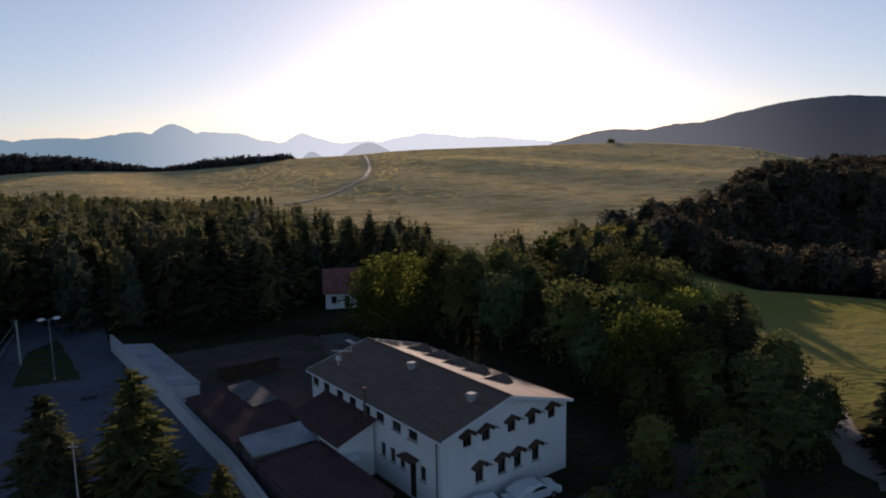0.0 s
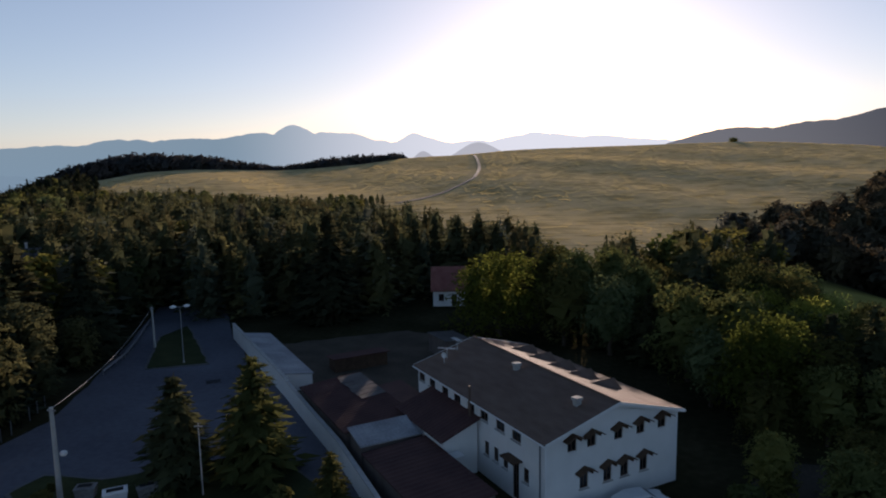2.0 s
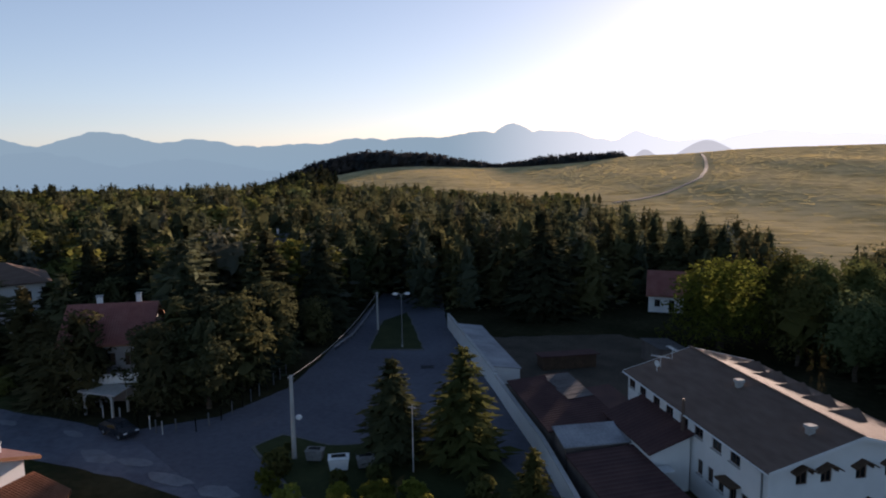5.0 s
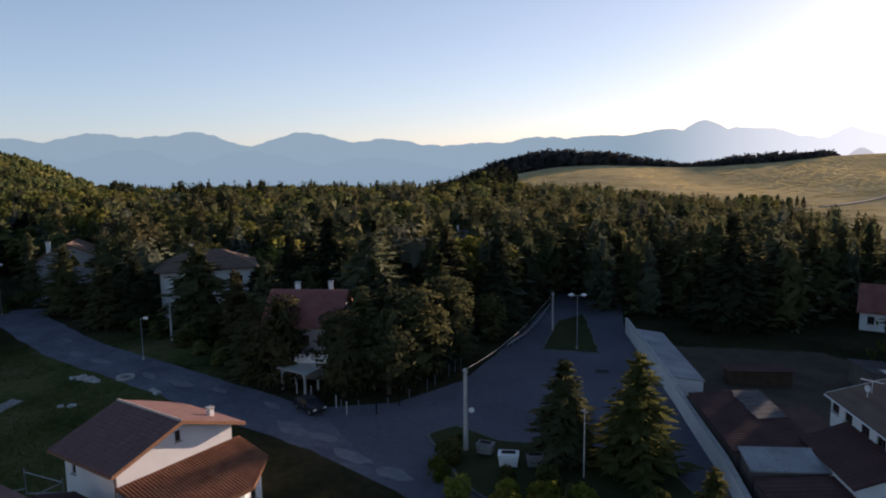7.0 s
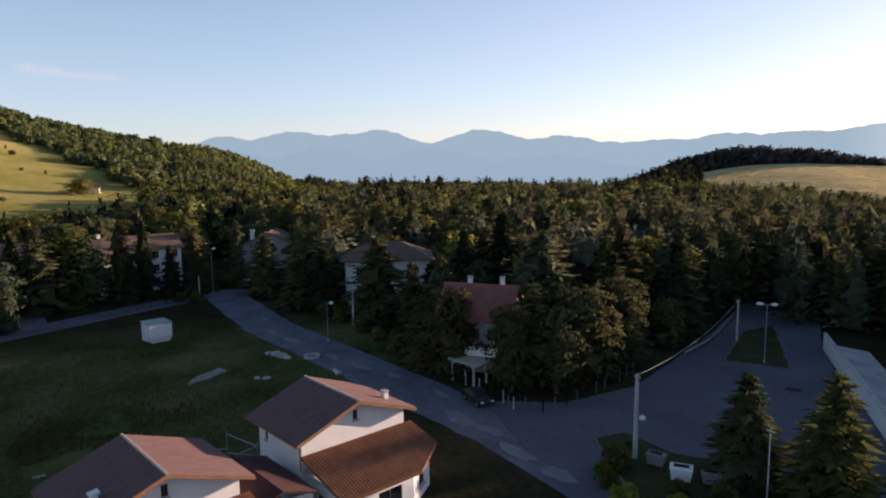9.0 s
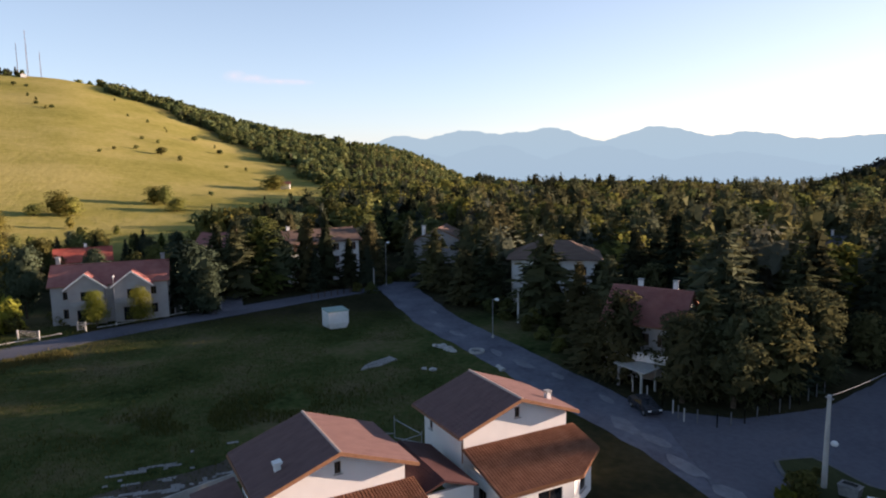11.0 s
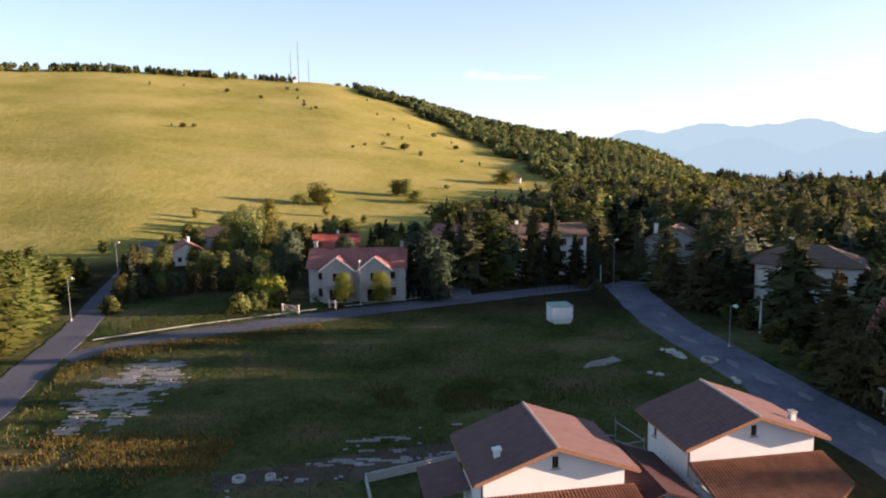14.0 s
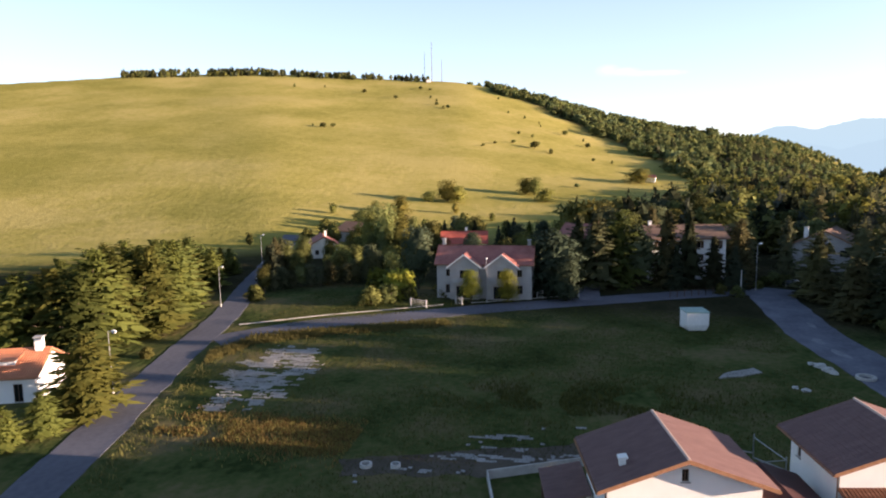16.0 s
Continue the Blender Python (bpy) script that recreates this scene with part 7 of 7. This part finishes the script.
silver_ = [p for i, p in enumerate(conif) if i % 11 == 3]
conif = [p for i, p in enumerate(conif) if i % 11 != 3]
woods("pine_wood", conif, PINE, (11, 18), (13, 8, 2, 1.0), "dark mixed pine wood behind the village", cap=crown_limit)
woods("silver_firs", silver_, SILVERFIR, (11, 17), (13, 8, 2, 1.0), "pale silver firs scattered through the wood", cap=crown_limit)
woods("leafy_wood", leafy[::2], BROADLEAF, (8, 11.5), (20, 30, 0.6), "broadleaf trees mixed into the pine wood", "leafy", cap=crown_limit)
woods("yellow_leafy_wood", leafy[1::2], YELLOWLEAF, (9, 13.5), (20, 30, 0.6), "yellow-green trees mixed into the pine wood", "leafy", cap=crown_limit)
plain = lambda a, d, x, y: free(x, y, 5) and not (a > 80.3 and d > 235) and not (a > 66 and d > 390) and not (a > 84 and d > 205) and (d > 230 or x < -140) and (d < field_start(a) - 5 if a < 40 else True) and y > -0.0
# height cap: far crowns stay under the camera's sight line to the spur
def sightline_cap(x, y):
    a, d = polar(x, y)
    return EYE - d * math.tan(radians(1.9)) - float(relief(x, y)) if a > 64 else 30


woods("far_conifer_wood", scatter(800, 36, 97, 175, 560, plain, gens), SPRUCE, (10, 19), (10, 6, 2, 0.95), "dark conifer wood reaching to the valley", cap=sightline_cap)
woods("far_yellow_wood", scatter(700, 40, 97, 175, 480, plain, gens), YELLOWLEAF, (9, 15), (18, 22, 0.85), "yellow-green trees in the wood towards the valley", "leafy", cap=sightline_cap)
woods("far_silver_firs", scatter(160, 40, 97, 175, 480, plain, gens), SILVERFIR, (11, 17), (10, 6, 2, 0.95), "pale silver firs in the wood towards the valley", cap=sightline_cap)
woods("far_leafy_wood", scatter(850, 38, 97, 175, 560, plain, gens), BROADLEAF, (9, 15), (18, 28, 0.85), "broadleaf wood reaching to the valley", "leafy", cap=sightline_cap)
woods("horizon_wood", scatter(900, 38, 68, 540, 740, lambda a, d, x, y: True, gens), SPRUCE, (8, 14), (8, 5, 1, 1.2), "far conifer tops along the plateau edge")
# wood on the hill's flank
flank = lambda a, d, x, y: a > 78.8 and a < np.interp(d, (430, 520, 640, 760, 880, 940), (80.2, 83.2, 87.2, 91.6, 98.0, 99.5)) + 0.8 * math.sin(d * 0.07)
woods("hillside_wood", scatter(3800, 74, 100, 430, 930, flank, gens), HILLLEAF, (6, 10), (9, 11, 1.5), "green broadleaf wood on the hill's flank", "leafy")
woods("hillside_conifers", scatter(300, 77, 100, 470, 930, flank, gens), SPRUCE, (8, 12), (8, 5, 1, 1.2), "dark conifers mixed into the hillside wood")
woods("young_hill_wood", scatter(1500, 66, 80.5, 385, 815, lambda a, d, x, y: True, gens), HILLLEAF, (2.0, 4.5), (8, 12, 1.6), "low young wood on the hill spur", "leafy")
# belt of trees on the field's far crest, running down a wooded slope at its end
# belt heights are fitted to the skyline as the camera sees it
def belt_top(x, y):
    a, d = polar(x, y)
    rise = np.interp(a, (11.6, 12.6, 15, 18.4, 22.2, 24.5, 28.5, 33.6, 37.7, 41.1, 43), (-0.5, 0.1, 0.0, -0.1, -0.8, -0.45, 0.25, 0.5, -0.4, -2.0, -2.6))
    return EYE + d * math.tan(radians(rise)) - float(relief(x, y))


belt = lambda a, d, x, y: d > curve(REACH, a) + 4 and belt_top(x, y) > 3
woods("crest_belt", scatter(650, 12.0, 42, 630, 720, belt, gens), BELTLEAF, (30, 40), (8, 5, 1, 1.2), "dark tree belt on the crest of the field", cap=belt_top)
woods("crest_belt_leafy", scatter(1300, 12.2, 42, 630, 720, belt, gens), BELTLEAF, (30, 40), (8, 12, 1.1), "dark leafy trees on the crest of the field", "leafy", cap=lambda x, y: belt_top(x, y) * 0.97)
# woods on the shaded slope right of the field
slope_ = lambda a, d, x, y: d < field_start(a) + 14 * math.sin(a * 2.1) and d > 165
woods("slope_wood", scatter(1400, -40, -6, 165, 460, slope_, gens), DARKLEAF, (7, 12), (12, 22, 0.75), "leafy wood coloured dark for the shaded slope", "leafy", cap=crown_limit)
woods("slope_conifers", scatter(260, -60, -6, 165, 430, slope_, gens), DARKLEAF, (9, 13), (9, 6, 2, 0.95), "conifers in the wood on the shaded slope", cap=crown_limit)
# hedges and bushes between meadow and gardens
woods("meadow_edge_bushes", scatter(230, 94, 117, 215, 300, lambda a, d, x, y: d < 222 + 55 * noise.noise((a * 0.35, 1.0, 0)) ** 2 * 4 and free(x, y), gens), BROADLEAF, (3.5, 6.5), (12, 18, 0.7), "bushes along the foot of the meadow", "leafy")


woods("meadow_foot_bushes", scatter(24, 96, 110, 222, 290, lambda a, d, x, y: free(x, y) and noise.noise((a * 0.5, d * 0.03, 7.0)) > -0.08, gens), YELLOWLEAF, (3.0, 6.0), (16, 26, 0.6), "loose bushes standing in the meadow grass", "leafy")


def lone(az, el, d, h, label):
    x, y = -math.sin(radians(az)) * d, math.cos(radians(az)) * d
    tree("broadleaf", x, y, h, 1.25, label)


for az, d, h in ((106.3, 250, 8.5), (107.6, 246, 7), (105.0, 244, 6.5)):
    lone(az, 0, d, h, "round-headed tree standing alone on the meadow")
for x, y, h in ((-505.7, -186.5, 5.0), (-513, -181, 4), (-731.4, -221, 5.5), (-703.6, -179, 4.5), (-678.5, -131, 4.4), (-664.8, -117, 4.4), (-488, -61, 2.8), (-505, -54.4, 2.8), (-520, -42, 3.6),
                (-509, -25.8, 7.0), (-568.5, -41.7, 3.2), (-371, 3.6, 3.2), (-787, -170, 5), (-782, -158, 4), (-526, -24, 3.5), (-502, -14, 2.8), (-486, 15.6, 2.8), (-607, -4.6, 5.5), (-558, 13.4, 4.6)):
    tree("broadleaf", x, y, h * 0.8, 2.0, "dark bush standing alone on the open hill")
plant("pine", [(-133.4, -62.6, 8.8, 1.0), (-138.5, -64.2, 8.6, 1.1), (-143.5, -65.6, 9.4, 1.1), (-149, -66.6, 8.6, 1.1)])
plant("broadleaf", [(-249.6, -72.7, 8.5, 0.9)])
plant("bush", [(-140, -64.2, 3.0, 1.3)])
plant("yellow", [(-305.4, -54.6, 10, 1.5), (-304.4, -50.0, 8.0, 1.6), (-301.4, -62.6, 5.2, 2.0), (-339.4, -21.7, 8.5, 1.5), (-338.4, -17.2, 9.5, 1.2), (-322.8, -11.4, 6.5, 2.2), (-406.2, 38.5, 9, 2.4), (-272, -68, 7.5, 1.6)])
tree("broadleaf", 143.5, 588.8, 5.0, 2.3, "single wide tree on the field's crest")
# scrub dotted on the hill
woods("hill_scrub", scatter(36, 86, 115, 480, 860, lambda a, d, x, y: not flank(a, d, x, y) and (a < 97 + (d - 480) * 0.02 or gens.random() < 0.25), gens), BROADLEAF, (2, 4.5), (8, 14, 0.9), "scattered scrub on the open hill", "leafy")
woods("hilltop_trees", scatter(190, 101.5, 125, 868, 900, lambda a, d, x, y: noise.noise((a * 0.9, 3.0, 0)) > -0.22, gens), SPRUCE, (4.5, 10.5), (8, 5, 1, 1.2), "line of dark trees along the hilltop")
woods("hilltop_leafy_trees", scatter(260, 101.5, 125, 868, 900, lambda a, d, x, y: noise.noise((a * 0.9, 3.0, 0)) > -0.22, gens), BROADLEAF, (4, 8.5), (10, 14, 0.9), "dark leafy trees along the hilltop", "leafy")


# rough grass on the open lot
def blades(name, n, spot, size, material, label, gen):
    pts = []
    while len(pts) < n:
        p = spot(gen)
        if p is not None:
            pts.append(p)
    c = np.array([(x, y, 0.0) for x, y in pts])
    a = gen.uniform(0, np.pi, n)
    s = gen.uniform(*size, n)
    u = np.stack([np.cos(a), np.sin(a), np.zeros(n)], 1) * (s * 0.19)[:, None]
    t = np.stack([gen.normal(0, 0.25, n) * s, gen.normal(0, 0.25, n) * s, s], 1)
    q = np.stack([c - u * 0.7, c + u * 0.7, c + u * 0.35 + t, c - u * 0.5 + t * 0.9], 1)
    solo(name, soup(name, q, material), None, label, "grass", kind="stuff")


def lot_spot(gen, thresh=-1.0, seed=0.0, box=(-128, -50, -46, 30)):
    x, y = gen.uniform(box[0], box[2]), gen.uniform(box[1], box[3])
    a, d = polar(x, y)
    if near_line(x, y, ROAD_LINES[1], 3.0) or near_line(x, y, ROAD_LINES[2], 3.5) or y > 31 or x < -121 + 0.25 * y or (x > -58 and y > -8) or y < -42 + (x + 45) * 0.19:
        return None
    if noise.noise((x * 0.07, y * 0.07, seed)) < thresh:
        return None
    if -91 < x < -63 and abs(y + 36.6) < 5 and noise.noise((x * 0.5, y * 0.5, 3)) < 0.3:
        return None
    return x, y


blades("lot_grass", 60000, lambda g_: lot_spot(g_, -0.2, 1.0), (0.08, 0.26), GREENGRASS, "green rough grass on the open lot", np.random.default_rng(2))
blades("lot_dry_grass", 12000, lambda g_: lot_spot(g_, -0.1 + 0.5 * g_.random(), 5.0, (-125, -52, -46, 5)), (0.07, 0.2), DRYGRASS, "tall dry grass and weeds on the open lot", np.random.default_rng(3))
blades("verge_weeds", 900, lambda g_: (lambda t, o: (-118 + 24 * t + o * 0.8, -6 - 42 * t + o * 0.45))(g_.random(), g_.normal(0, 0.9)), (0.08, 0.24), DRYGRASS, "pale weeds along the lane", np.random.default_rng(4))

# standing crop in rows that follow the slope
gc = np.random.default_rng(8)
crop = []
for row_ in np.arange(150, 604, 2.2):
    n = int(row_ * 1.15 / 3.6)
    a = np.radians(gc.uniform(-31, 39, n))
    dd = row_ + 14 * np.sin(a * 3 + 1) + gc.normal(0, 0.7, n)
    crop.append(np.stack([-np.sin(a) * dd, np.cos(a) * dd], 1))
crop = np.concatenate(crop)
ca, cd = np.degrees(np.arctan2(-crop[:, 0], crop[:, 1])), np.hypot(crop[:, 0], crop[:, 1])
crop = crop[(cd > field_start(ca) + 3) & (cd < curve(REACH, ca) + 6)]
TRACK = [(-68, 293), (-60.8, 307), (-52.2, 335), (-44.4, 374), (-44.8, 400), (-48.3, 449), (-56.8, 519), (-67, 586)]
crop = np.array([q for q in crop if not near_line(q[0], q[1], TRACK, 5.5)])
n = len(crop)
c3 = np.concatenate([crop, relief(crop[:, 0], crop[:, 1])[:, None] - 0.1], 1)
across = np.stack([crop[:, 1], -crop[:, 0], np.zeros(n)], 1) / np.hypot(crop[:, 0], crop[:, 1])[:, None]
across = across + gc.normal(0, 0.25, (n, 3)) * [1, 1, 0]
half_, up_ = gc.uniform(0.8, 2.6, n)[:, None], gc.uniform(0.05, 0.19, n)[:, None] * np.array([[0, 0, 1.0]])
solo("field_crop", soup("field_crop", np.stack([c3 - across * half_, c3 + across * half_, c3 + across * half_ * 0.85 + up_, c3 - across * half_ * 0.8 + up_ * 0.9], 1), CROP), None, "ripening crop standing in rows on the field", "crop", kind="stuff")


# tall grass at the corner of the open lot, coloured as a sunlit strip
def corner_spot(g_):
    y = g_.uniform(-41, -20)
    x = -60.2 + 0.12 * (y + 30) + g_.normal(0, 2.2) - 1.2 * noise.noise((y * 0.4, 2.0, 0))
    thick = noise.noise((x * 0.45, y * 0.3, 6.0)) - 0.05 * max(0, -26 - y) - 0.09 * max(0, y + 24)
    return (x, y) if not near_line(x, y, ROAD_LINES[1], 3.0) and thick > g_.normal(-0.25, 0.3) else None


blades("red_seeding_grass", 7500, corner_spot, (0.12, 0.42), REDGRASS, "tall reddish grass coloured as a sunlit strip", np.random.default_rng(12))
blades("pale_seeding_grass", 6000, corner_spot, (0.12, 0.4), DRYGRASS, "tall pale grass in the strip coloured as sunlit", np.random.default_rng(17))
blades("road_verge_grass", 450, lambda g_: (lambda t, o: (-48 - 44 * t, -40.2 - 10.2 * t + abs(o) * 0.9))(g_.random(), g_.normal(0, 1.2)), (0.15, 0.45), DRYGRASS, "dry verge grass along the hill road", np.random.default_rng(13))


def scrub_spot(g_):
    x, y = g_.normal(-73, 3.6), g_.normal(1, 8.5)
    return (x, y) if -84 < x < -62 and noise.noise((x * 0.2, y * 0.2, 2.0)) > -0.15 else None


blades("tall_weeds", 4200, scrub_spot, (0.15, 0.5), WEED, "tall dark green weeds on the open lot", np.random.default_rng(15))


def fringe_spot(g_):
    (ax, ay), (bx, by) = (((-84, -48.5), (-94, -46)), ((-94, -46), (-99, -37.5)), ((-99, -37.5), (-107, -19)))[g_.integers(0, 3)]
    t, o = g_.random(), g_.normal(0, 1.1)
    return ax + (bx - ax) * t + 1.6 + o, ay + (by - ay) * t + o * 0.5


blades("lane_tall_grass", 9000, fringe_spot, (0.2, 0.6), DRYGRASS, "tall yellowing grass along the lane's edge", np.random.default_rng(16))
